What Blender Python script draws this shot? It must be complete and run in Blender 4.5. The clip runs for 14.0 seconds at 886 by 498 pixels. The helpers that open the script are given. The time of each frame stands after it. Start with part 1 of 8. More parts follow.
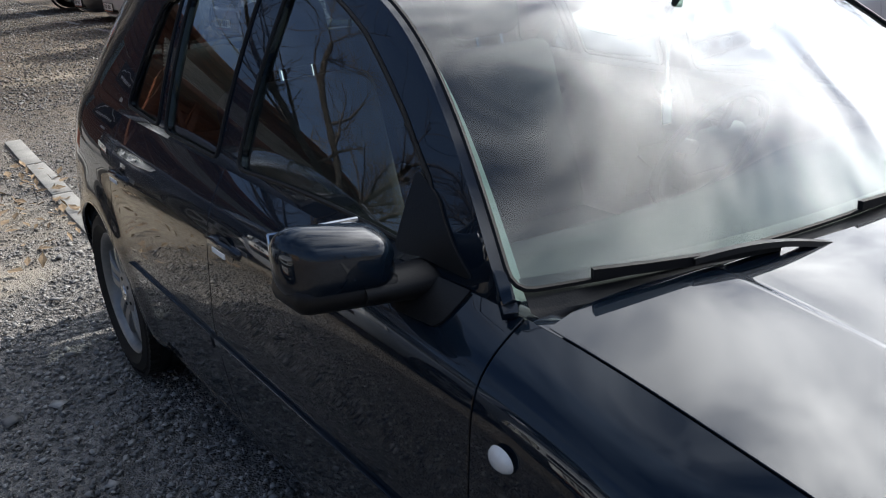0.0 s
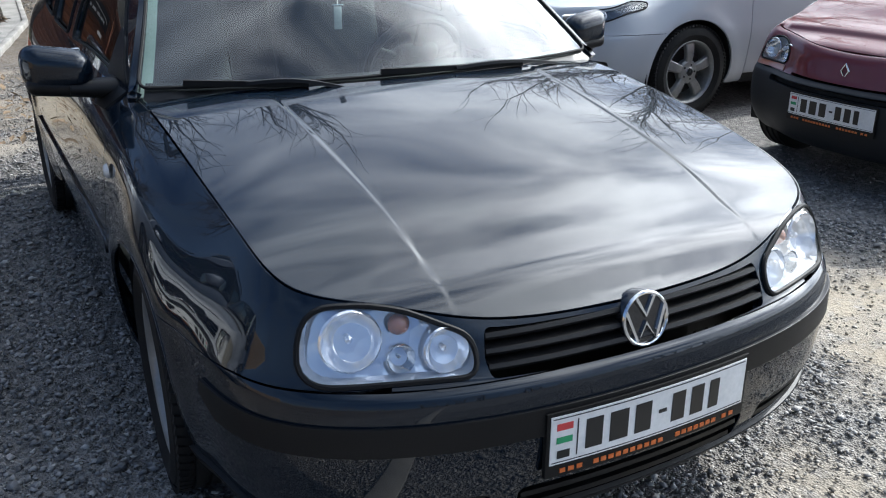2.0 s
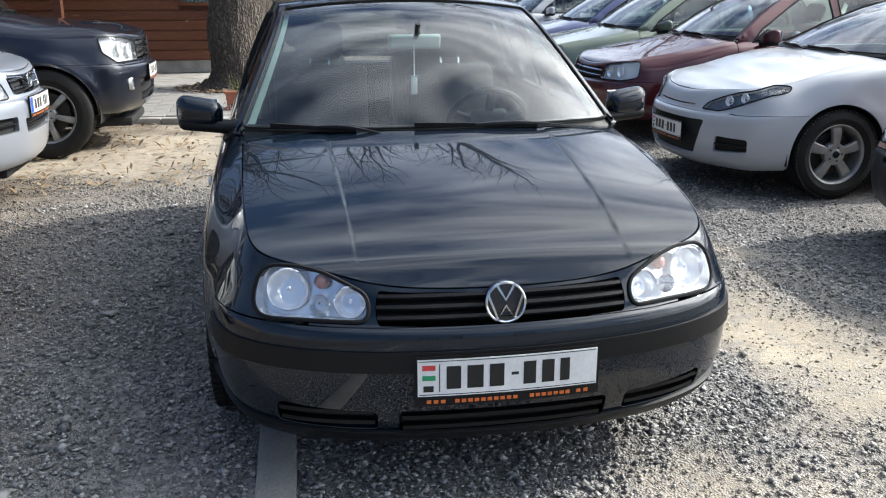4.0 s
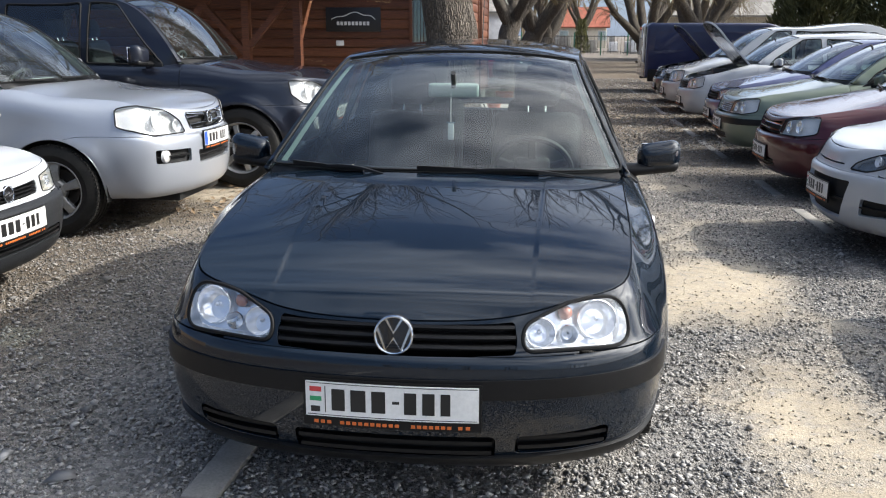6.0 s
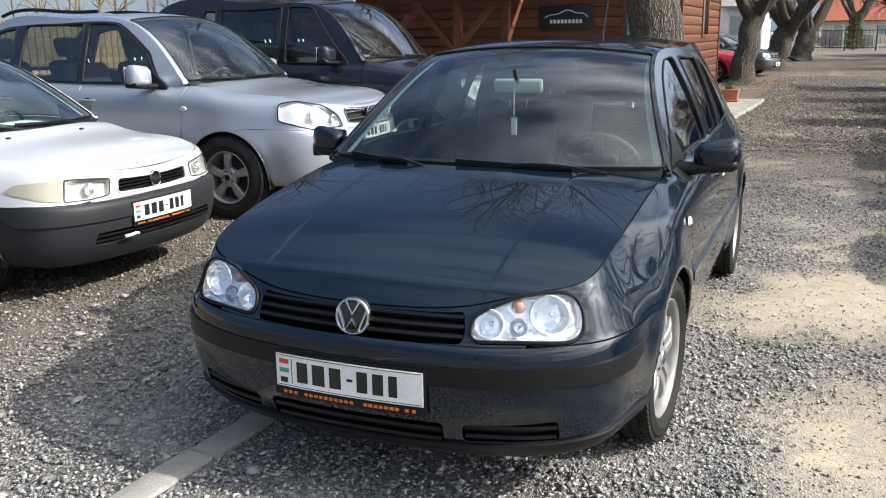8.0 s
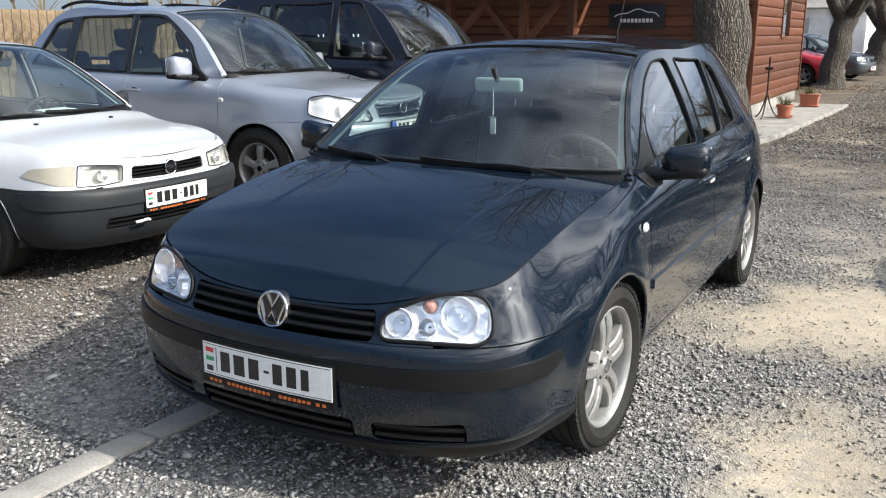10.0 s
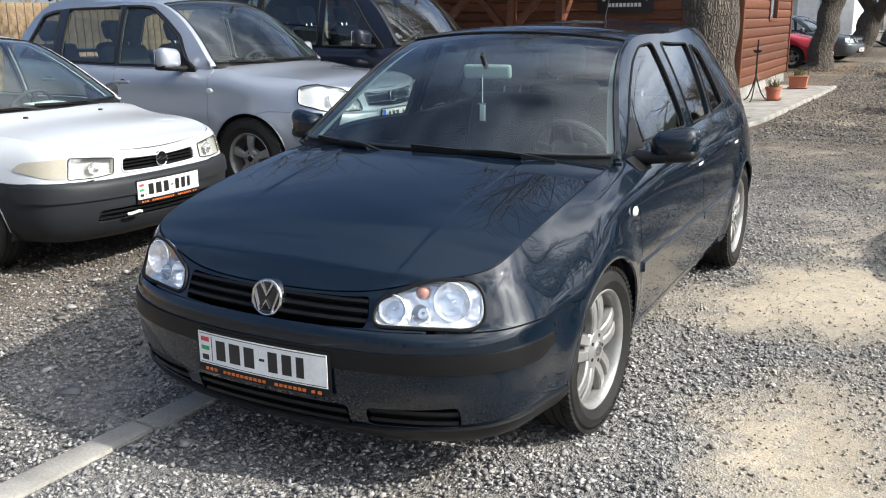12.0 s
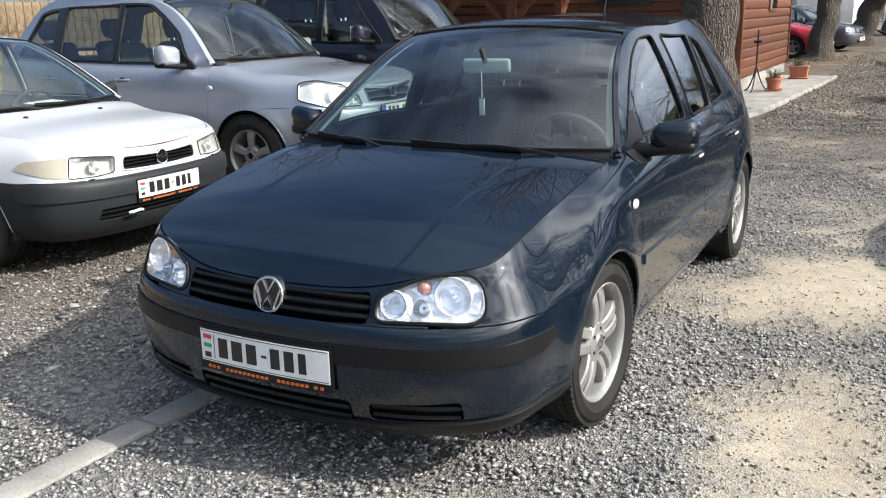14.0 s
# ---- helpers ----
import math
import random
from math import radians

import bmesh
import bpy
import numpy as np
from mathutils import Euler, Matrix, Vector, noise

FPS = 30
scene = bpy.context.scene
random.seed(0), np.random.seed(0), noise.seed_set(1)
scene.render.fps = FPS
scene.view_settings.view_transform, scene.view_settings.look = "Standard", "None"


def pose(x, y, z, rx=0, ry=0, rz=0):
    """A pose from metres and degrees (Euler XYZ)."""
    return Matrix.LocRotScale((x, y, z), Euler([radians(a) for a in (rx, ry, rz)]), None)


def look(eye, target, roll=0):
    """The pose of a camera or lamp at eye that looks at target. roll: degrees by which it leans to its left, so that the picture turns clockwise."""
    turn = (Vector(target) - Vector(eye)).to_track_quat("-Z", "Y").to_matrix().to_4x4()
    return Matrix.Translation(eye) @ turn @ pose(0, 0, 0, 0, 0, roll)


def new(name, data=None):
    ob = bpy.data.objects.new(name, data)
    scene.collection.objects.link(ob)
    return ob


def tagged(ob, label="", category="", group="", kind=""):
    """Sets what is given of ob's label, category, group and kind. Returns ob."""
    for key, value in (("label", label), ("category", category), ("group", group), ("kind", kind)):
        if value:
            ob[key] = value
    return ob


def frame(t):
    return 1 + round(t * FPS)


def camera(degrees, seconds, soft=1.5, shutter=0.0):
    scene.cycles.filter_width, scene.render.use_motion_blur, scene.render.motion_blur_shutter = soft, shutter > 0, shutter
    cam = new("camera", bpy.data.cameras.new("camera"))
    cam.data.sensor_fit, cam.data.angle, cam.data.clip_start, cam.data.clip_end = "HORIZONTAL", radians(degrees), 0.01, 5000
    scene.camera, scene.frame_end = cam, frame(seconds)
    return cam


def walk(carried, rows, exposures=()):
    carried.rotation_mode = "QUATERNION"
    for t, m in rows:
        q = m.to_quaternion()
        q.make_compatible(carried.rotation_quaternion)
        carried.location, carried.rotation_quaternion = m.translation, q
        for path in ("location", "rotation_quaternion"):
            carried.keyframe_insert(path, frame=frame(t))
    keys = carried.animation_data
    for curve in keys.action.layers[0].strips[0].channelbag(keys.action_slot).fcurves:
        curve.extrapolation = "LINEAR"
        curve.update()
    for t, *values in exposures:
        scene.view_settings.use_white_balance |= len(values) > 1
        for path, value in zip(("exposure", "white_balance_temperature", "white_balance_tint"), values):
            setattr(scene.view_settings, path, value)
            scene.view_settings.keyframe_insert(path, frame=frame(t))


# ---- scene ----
# camera: eye, target, roll at each time
cam = camera(52.7, 14.0, soft=1.1)
PATH = [
    (0.0, (-1.492, 0.308, 1.477), (-0.465, 1.876, 0.779), -4.1),
    (0.5, (-1.451, -0.131, 1.480), (-0.488, 1.490, 0.811), -3.6),
    (1.0, (-1.306, -0.534, 1.463), (-0.514, 1.173, 0.785), -2.3),
    (1.5, (-1.215, -0.876, 1.420), (-0.343, 0.772, 0.692), -0.6),
    (2.0, (-1.160, -1.218, 1.417), (-0.272, 0.419, 0.692), 0.1),
    (2.5, (-0.968, -1.522, 1.420), (-0.221, 0.205, 0.738), -0.2),
    (3.0, (-0.914, -1.828, 1.441), (-0.316, -0.028, 0.806), 0.0),
    (3.2, (-0.916, -1.943, 1.448), (-0.376, -0.122, 0.821), -0.2),
    (3.9, (-0.660, -2.220, 1.465), (-0.278, -0.315, 0.885), -0.1),
    (4.6, (-0.290, -2.390, 1.488), (-0.108, -0.455, 0.960), 0.4),
    (5.3, (0.057, -2.469, 1.486), (0.083, -0.526, 1.011), 0.7),
    (5.5, (0.171, -2.462, 1.487), (0.135, -0.518, 1.019), 0.7),
    (6.0, (0.444, -2.438, 1.484), (0.213, -0.508, 1.018), 0.2),
    (6.5, (0.643, -2.490, 1.468), (0.245, -0.588, 0.995), -1.4),
    (7.0, (0.879, -2.500, 1.481), (0.359, -0.629, 1.002), -2.0),
    (7.5, (1.128, -2.356, 1.467), (0.473, -0.525, 0.998), -1.2),
    (7.7, (1.205, -2.328, 1.469), (0.497, -0.517, 1.002), -1.0),
    (8.4, (1.460, -2.240, 1.469), (0.632, -0.467, 1.000), -0.4),
    (9.1, (1.660, -2.130, 1.467), (0.757, -0.400, 0.995), 0.3),
    (9.8, (1.772, -2.052, 1.466), (0.831, -0.352, 0.992), 0.7),
    (10.0, (1.783, -2.057, 1.470), (0.840, -0.358, 0.998), 0.2),
    (10.5, (1.791, -2.075, 1.476), (0.862, -0.367, 1.010), -0.4),
    (11.0, (1.800, -2.080, 1.477), (0.876, -0.372, 0.997), -0.8),
    (11.5, (1.800, -2.077, 1.474), (0.878, -0.372, 0.982), -0.9),
    (12.0, (1.798, -2.081, 1.473), (0.873, -0.379, 0.974), -0.6),
    (12.5, (1.799, -2.080, 1.473), (0.879, -0.376, 0.974), -0.6),
    (13.0, (1.798, -2.081, 1.475), (0.880, -0.377, 0.973), -0.6),
    (13.5, (1.802, -2.083, 1.475), (0.878, -0.383, 0.970), -0.9),
    (14.0, (1.803, -2.080, 1.475), (0.875, -0.383, 0.964), -1.3),
]
walk(cam, [(t, look(eye, target, roll)) for t, eye, target, roll in PATH],
     [(0.0, 0.32, 6300, 9), (0.5, -0.10, 5950, 6), (1.5, 0.33, 5950, 7), (3.0, 0.72, 6150, 7), (5.5, 0.68, 6500, 9), (7.5, 0.62, 6550, 9), (10.0, 0.58, 6500, 8), (14.0, 0.58, 6500, 8)])
# ---- daylight: a spring sky with thin cloud, sun from the car's left rear ----
SUN_AZ, SUN_EL = radians(7.0), radians(36.0)      # azimuth counted from +x towards +y
world = bpy.data.worlds.new("sky")
scene.world = world
world.use_nodes = True
wn, wl = world.node_tree.nodes, world.node_tree.links
wn.clear()
w_out = wn.new("ShaderNodeOutputWorld")
w_bg = wn.new("ShaderNodeBackground")
w_bg.inputs["Strength"].default_value = 0.080
w_sky = wn.new("ShaderNodeTexSky")
w_sky.sky_type, w_sky.sun_disc = "NISHITA", False
w_sky.sun_elevation, w_sky.sun_rotation = SUN_EL, radians(90) - SUN_AZ
w_sky.dust_density, w_sky.altitude, w_sky.ozone_density = 0.7, 100, 1.6
w_co = wn.new("ShaderNodeTexCoord")
w_map = wn.new("ShaderNodeMapping")
w_map.inputs["Scale"].default_value = (1.6, 2.6, 5.0)
w_noise = wn.new("ShaderNodeTexNoise")
w_noise.inputs["Scale"].default_value, w_noise.inputs["Detail"].default_value = 1.3, 7
w_noise.inputs["Distortion"].default_value = 0.6
w_ramp = wn.new("ShaderNodeValToRGB")
w_ramp.color_ramp.elements[0].position, w_ramp.color_ramp.elements[1].position = 0.34, 0.67
w_mix = wn.new("ShaderNodeMixRGB")
# thin cloud glows more towards the sun
w_dot = wn.new("ShaderNodeVectorMath")
w_dot.operation = "DOT_PRODUCT"
w_dot.inputs[1].default_value = (math.cos(SUN_EL) * math.cos(SUN_AZ), math.cos(SUN_EL) * math.sin(SUN_AZ), math.sin(SUN_EL))
w_glow = wn.new("ShaderNodeValToRGB")
w_glow.color_ramp.elements[0].position, w_glow.color_ramp.elements[0].color = 0.05, (0.088, 0.126, 0.195, 1)
w_glow.color_ramp.elements[1].position, w_glow.color_ramp.elements[1].color = 0.95, (1.0, 0.985, 0.96, 1)
for pos, col in ((0.26, (0.20, 0.262, 0.37, 1)), (0.52, (0.66, 0.71, 0.78, 1)), (0.74, (0.90, 0.92, 0.94, 1))):
    w_glow.color_ramp.elements.new(pos).color = col
w_gain = wn.new("ShaderNodeMixRGB")
w_gain.blend_type = "MULTIPLY"
w_gain.inputs["Fac"].default_value = 1.0
w_gain.inputs["Color2"].default_value = (23.0, 23.0, 23.5, 1)
wl.new(w_co.outputs["Generated"], w_dot.inputs[0])
wl.new(w_dot.outputs["Value"], w_glow.inputs["Fac"])
wl.new(w_glow.outputs["Color"], w_gain.inputs["Color1"])
wl.new(w_gain.outputs["Color"], w_mix.inputs["Color2"])
wl.new(w_co.outputs["Generated"], w_map.inputs["Vector"])
wl.new(w_map.outputs["Vector"], w_noise.inputs["Vector"])
wl.new(w_noise.outputs["Fac"], w_ramp.inputs["Fac"])
wl.new(w_ramp.outputs["Color"], w_mix.inputs["Fac"])
w_deep = wn.new("ShaderNodeMixRGB")
w_deep.blend_type = "MULTIPLY"
w_deep.inputs["Fac"].default_value = 1.0
w_deep.inputs["Color2"].default_value = (0.68, 0.73, 0.93, 1)
wl.new(w_sky.outputs["Color"], w_deep.inputs["Color1"])
wl.new(w_deep.outputs["Color"], w_mix.inputs["Color1"])
# bright veil of thin cloud round the sun
w_veil = wn.new("ShaderNodeValToRGB")
for k, (pos, val) in enumerate(((0.55, 0.0), (0.80, 0.08), (0.90, 0.26), (0.965, 1.0))):
    el = w_veil.color_ramp.elements[k] if k < 2 else w_veil.color_ramp.elements.new(pos)
    el.position, el.color = pos, (val, val * 0.985, val * 0.95, 1)
w_veil2 = wn.new("ShaderNodeMixRGB")
w_veil2.blend_type = "MULTIPLY"
w_veil2.inputs["Fac"].default_value = 1.0
w_veil2.inputs["Color2"].default_value = (80.0, 80.5, 81.5, 1)
w_thick = wn.new("ShaderNodeValToRGB")
w_thick.color_ramp.elements[0].position, w_thick.color_ramp.elements[0].color = 0.32, (0.16, 0.17, 0.19, 1)
w_thick.color_ramp.elements[1].position, w_thick.color_ramp.elements[1].color = 0.62, (1.0, 1.0, 1.0, 1)
wl.new(w_noise.outputs["Fac"], w_thick.inputs["Fac"])
w_veil3 = wn.new("ShaderNodeMixRGB")
w_veil3.blend_type = "MULTIPLY"
w_veil3.inputs["Fac"].default_value = 1.0
w_sum = wn.new("ShaderNodeMixRGB")
w_sum.blend_type = "ADD"
w_sum.inputs["Fac"].default_value = 1.0
wl.new(w_dot.outputs["Value"], w_veil.inputs["Fac"])
wl.new(w_veil.outputs["Color"], w_veil2.inputs["Color1"])
wl.new(w_mix.outputs["Color"], w_sum.inputs["Color1"])
wl.new(w_veil2.outputs["Color"], w_veil3.inputs["Color1"])
wl.new(w_thick.outputs["Color"], w_veil3.inputs["Color2"])
wl.new(w_veil3.outputs["Color"], w_sum.inputs["Color2"])
wl.new(w_sum.outputs["Color"], w_bg.inputs["Color"])
wl.new(w_bg.outputs["Background"], w_out.inputs["Surface"])

sun = new("sun", bpy.data.lights.new("sun", "SUN"))
sun.data.energy, sun.data.angle, sun.data.color = 4.4, radians(0.55), (1.0, 0.955, 0.885)
sun.matrix_world = look((20 * math.cos(SUN_EL) * math.cos(SUN_AZ), 20 * math.cos(SUN_EL) * math.sin(SUN_AZ), 20 * math.sin(SUN_EL)), (0, 0, 0))
# ---- materials ----
def node_mat(name):
    m = bpy.data.materials.new(name)
    m.use_nodes = True
    n, l = m.node_tree.nodes, m.node_tree.links
    return m, n, l, n["Principled BSDF"]


def coord_noise(n, l, scale, detail=4, rough=0.55, stretch=None, source="Object"):
    co = n.new("ShaderNodeTexCoord")
    out = co.outputs[source]
    if stretch:
        mp = n.new("ShaderNodeMapping")
        mp.inputs["Scale"].default_value = stretch
        l.new(out, mp.inputs["Vector"])
        out = mp.outputs["Vector"]
    nz = n.new("ShaderNodeTexNoise")
    nz.inputs["Scale"].default_value, nz.inputs["Detail"].default_value, nz.inputs["Roughness"].default_value = scale, detail, rough
    l.new(out, nz.inputs["Vector"])
    return nz.outputs["Fac"]


def ramp(n, l, fac, stops):
    r = n.new("ShaderNodeValToRGB")
    e = r.color_ramp.elements
    while len(e) < len(stops):
        e.new(0.5)
    for el, (p, c) in zip(e, stops):
        el.position, el.color = p, (c if len(c) == 4 else (*c, 1)) if isinstance(c, tuple) else (c, c, c, 1)
    l.new(fac, r.inputs["Fac"])
    return r.outputs["Color"]


def bump(n, l, p, height, strength, distance=0.01):
    b = n.new("ShaderNodeBump")
    b.inputs["Strength"].default_value, b.inputs["Distance"].default_value = strength, distance
    l.new(height, b.inputs["Height"])
    l.new(b.outputs["Normal"], p.inputs["Normal"])


def surface(name, dark, light, scale, rough=(0.5, 0.7), metal=0.0, relief=0.0, fine=60.0, distance=0.005, stretch=None):
    """A material whose colour and roughness vary at two scales."""
    m, n, l, p = node_mat(name)
    a = coord_noise(n, l, scale, 5, stretch=stretch)
    b = coord_noise(n, l, fine, 3, stretch=stretch)
    mx = n.new("ShaderNodeMath")
    mx.operation = "MULTIPLY_ADD"
    mx.inputs[1].default_value, mx.inputs[2].default_value = 0.45, -0.22
    l.new(b, mx.inputs[0])
    ad = n.new("ShaderNodeMath")
    ad.operation = "ADD"
    l.new(a, ad.inputs[0]), l.new(mx.outputs[0], ad.inputs[1])
    l.new(ramp(n, l, ad.outputs[0], [(0.3, dark), (0.7, light)]), p.inputs["Base Color"])
    l.new(ramp(n, l, a, [(0.3, rough[0]), (0.7, rough[1])]), p.inputs["Roughness"])
    p.inputs["Metallic"].default_value = metal
    if relief:
        bump(n, l, p, b, relief, distance)
    return m


def car_paint(name, colour, metal=0.0, dust=0.25, base_rough=0.4, sheen=0.15):
    """Clear-coated paint with flakes and a thin uneven film of dust."""
    m, n, l, p = node_mat(name)
    film = coord_noise(n, l, 2.2, 6, 0.65)
    speck = coord_noise(n, l, 160, 2)
    dusty = tuple(c * (1 - dust * 0.12) + 0.18 * dust * 0.12 for c in colour)
    l.new(ramp(n, l, film, [(0.35, colour), (0.75, dusty)]), p.inputs["Base Color"])
    p.inputs["Metallic"].default_value = metal
    p.inputs["Roughness"].default_value = base_rough
    p.inputs["Coat Weight"].default_value = 1.0
    p.inputs["Coat IOR"].default_value = 1.50
    p.inputs["Specular IOR Level"].default_value = sheen
    l.new(ramp(n, l, film, [(0.3, 0.015), (0.8, 0.015 + 0.10 * dust)]), p.inputs["Coat Roughness"])
    b = n.new("ShaderNodeBump")
    b.inputs["Strength"].default_value, b.inputs["Distance"].default_value = 0.02, 0.001
    l.new(speck, b.inputs["Height"])
    l.new(b.outputs["Normal"], p.inputs["Normal"])
    return m


def pane(name, tint, gloss=1.0, haze=0.0):
    """Thin glass sheet: clear tinted see-through with a mirror-like gloss by Fresnel."""
    m = bpy.data.materials.new(name)
    m.use_nodes = True
    n, l = m.node_tree.nodes, m.node_tree.links
    n.clear()
    out, mix = n.new("ShaderNodeOutputMaterial"), n.new("ShaderNodeMixShader")
    tr, gl, fr = n.new("ShaderNodeBsdfTransparent"), n.new("ShaderNodeBsdfGlossy"), n.new("ShaderNodeLayerWeight")
    tr.inputs["Color"].default_value = (*tint, 1)
    gl.inputs["Roughness"].default_value = 0.01
    gl.inputs["Color"].default_value = (gloss, gloss, gloss, 1)
    fr.inputs["Blend"].default_value = 0.5
    pw, ma = n.new("ShaderNodeMath"), n.new("ShaderNodeMath")
    pw.operation, ma.operation = "POWER", "MULTIPLY_ADD"
    pw.inputs[1].default_value, ma.inputs[1].default_value, ma.inputs[2].default_value = 3.5, 0.92, 0.080
    l.new(fr.outputs["Facing"], pw.inputs[0]), l.new(pw.outputs[0], ma.inputs[0])
    l.new(ma.outputs[0], mix.inputs[0]), l.new(tr.outputs[0], mix.inputs[1]), l.new(gl.outputs[0], mix.inputs[2])
    last = mix
    if haze:
        df, mx2 = n.new("ShaderNodeBsdfDiffuse"), n.new("ShaderNodeMixShader")
        df.inputs["Color"].default_value = (0.46, 0.52, 0.51, 1)
        l.new(ramp(n, l, coord_noise(n, l, 5, 5), [(0.3, haze * 0.4), (0.75, haze * 1.5)]), mx2.inputs[0])
        l.new(mix.outputs[0], mx2.inputs[1]), l.new(df.outputs[0], mx2.inputs[2])
        last = mx2
    l.new(last.outputs[0], out.inputs["Surface"])
    return m


def simple(name, colour, rough=0.5, metal=0.0, relief=0.0, fine=80.0, coat=0.0):
    m = surface(name, tuple(c * 0.86 for c in colour), tuple(min(1, c * 1.12) for c in colour), 3.0, (rough * 0.9, min(1, rough * 1.12)), metal, relief, fine)
    m.node_tree.nodes["Principled BSDF"].inputs["Coat Weight"].default_value = coat
    return m


M_BLUE = car_paint("dark_blue_metallic_paint", (0.0026, 0.0067, 0.0130), 0.0, 0.03, 0.40, 0.05)
M_BLACK_TRIM = simple("black_moulded_plastic", (0.006, 0.006, 0.0065), 0.42, relief=0.10, fine=260)
M_BLACK_TRIM.node_tree.nodes["Principled BSDF"].inputs["Specular IOR Level"].default_value = 0.25
M_DARK = simple("dark_cavity_plastic", (0.008, 0.008, 0.008), 0.8)
M_RUBBER = simple("rubber", (0.008, 0.008, 0.0085), 0.62, relief=0.1, fine=200)
M_RUBBER.node_tree.nodes["Principled BSDF"].inputs["Specular IOR Level"].default_value = 0.2
M_TYRE = surface("tyre_rubber", (0.007, 0.007, 0.007), (0.020, 0.019, 0.0175), 9, (0.6, 0.8), relief=0.15, fine=120)
M_TYRE.node_tree.nodes["Principled BSDF"].inputs["Specular IOR Level"].default_value = 0.22
M_ALLOY = surface("silver_wheel_paint", (0.21, 0.21, 0.205), (0.31, 0.305, 0.29), 12, (0.30, 0.42), 0.45)
M_CHROME = simple("chrome", (0.72, 0.73, 0.74), 0.06, 1.0)
M_REFLECTOR = simple("lamp_reflector", (0.90, 0.91, 0.92), 0.22, 0.35)
M_AMBER = simple("amber_lens", (0.40, 0.17, 0.11), 0.15, coat=1.0)
M_LENS = pane("clear_lamp_lens", (0.96, 0.97, 0.98), haze=0.035)
M_SCREEN = pane("windscreen_glass", (0.74, 0.84, 0.80), haze=0.014)
M_SIDE = pane("side_window_glass", (0.70, 0.77, 0.74))
M_REAR = pane("tinted_rear_glass", (0.42, 0.47, 0.46))
M_DASH = simple("dark_dashboard_plastic", (0.018, 0.019, 0.020), 0.6, relief=0.08, fine=220)
M_CLOTH = surface("dark_seat_cloth", (0.012, 0.013, 0.015), (0.026, 0.028, 0.030), 14, (0.85, 0.95), relief=0.05, fine=300)
M_TRIM = simple("pale_pillar_trim", (0.30, 0.36, 0.33), 0.7)
M_PLATE = simple("white_plate_sheet", (0.74, 0.74, 0.72), 0.35)
M_INK = simple("black_plate_ink", (0.012, 0.012, 0.012), 0.4)
M_RED = simple("plate_red", (0.55, 0.05, 0.05), 0.4)
M_GREEN = simple("plate_green", (0.03, 0.30, 0.12), 0.4)
M_EUBLUE = simple("plate_blue", (0.02, 0.08, 0.45), 0.4)
M_ORANGE = simple("orange_print", (0.55, 0.13, 0.025), 0.45)
M_GLOSSBLACK = simple("gloss_black_plastic", (0.008, 0.008, 0.009), 0.15, coat=0.6)
M_PAPER = simple("white_paper", (0.75, 0.75, 0.73), 0.8)
M_STEEL = simple("brake_steel", (0.045, 0.04, 0.037), 0.5, 0.6)
M_CLEARWHITE = simple("clear_white_plastic", (0.60, 0.60, 0.585), 0.16, coat=1.0)
M_WHITE = car_paint("white_paint", (0.43, 0.445, 0.46), 0.0, 0.3, 0.4)
M_SILVER = car_paint("silver_metallic_paint", (0.37, 0.395, 0.44), 0.55, 0.25, 0.36)
M_NAVY = car_paint("blue_black_paint", (0.008, 0.010, 0.018), 0.2, 0.15, 0.36)
M_MAROON = car_paint("maroon_paint", (0.060, 0.008, 0.012), 0.3, 0.2, 0.36)
M_SAGE = car_paint("grey_green_metallic_paint", (0.13, 0.16, 0.12), 0.4, 0.3, 0.36)
M_LILAC = car_paint("blue_metallic_paint", (0.06, 0.07, 0.16), 0.4, 0.3, 0.36)
M_WINE = car_paint("faded_dark_red_paint", (0.14, 0.022, 0.026), 0.1, 0.5, 0.42)
M_VANBLUE = car_paint("van_dark_blue_paint", (0.010, 0.014, 0.050), 0.0, 0.3, 0.4)
M_CARRED = car_paint("red_paint", (0.38, 0.015, 0.03), 0.0, 0.2, 0.4)
M_GREY = car_paint("grey_metallic_paint", (0.07, 0.08, 0.09), 0.4, 0.2, 0.36)
M_BUMPER = simple("weathered_grey_bumper_plastic", (0.016, 0.0175, 0.020), 0.5, relief=0.12, fine=240)
M_BUMPER.node_tree.nodes["Principled BSDF"].inputs["Specular IOR Level"].default_value = 0.25
M_SMOKED = simple("smoked_lamp_housing", (0.10, 0.105, 0.12), 0.2, 0.6)
M_BOWL = simple("bright_lamp_reflector", (0.93, 0.94, 0.95), 0.10, 0.85)


def faceted(name, scale, depth, stretch=None, colour=(0.93, 0.94, 0.95), metal=1.0):
    """Silvered plastic pressed into small facets."""
    m, n, l, p = node_mat(name)
    p.inputs["Base Color"].default_value, p.inputs["Metallic"].default_value, p.inputs["Roughness"].default_value = (*colour, 1), metal, 0.07
    co, vo = n.new("ShaderNodeTexCoord"), n.new("ShaderNodeTexVoronoi")
    vo.inputs["Scale"].default_value = scale
    out = co.outputs["Object"]
    if stretch:
        mp = n.new("ShaderNodeMapping")
        mp.inputs["Scale"].default_value = stretch
        l.new(out, mp.inputs["Vector"])
        out = mp.outputs["Vector"]
    l.new(out, vo.inputs["Vector"])
    bump(n, l, p, vo.outputs["Distance"], 1.0, depth)
    return m


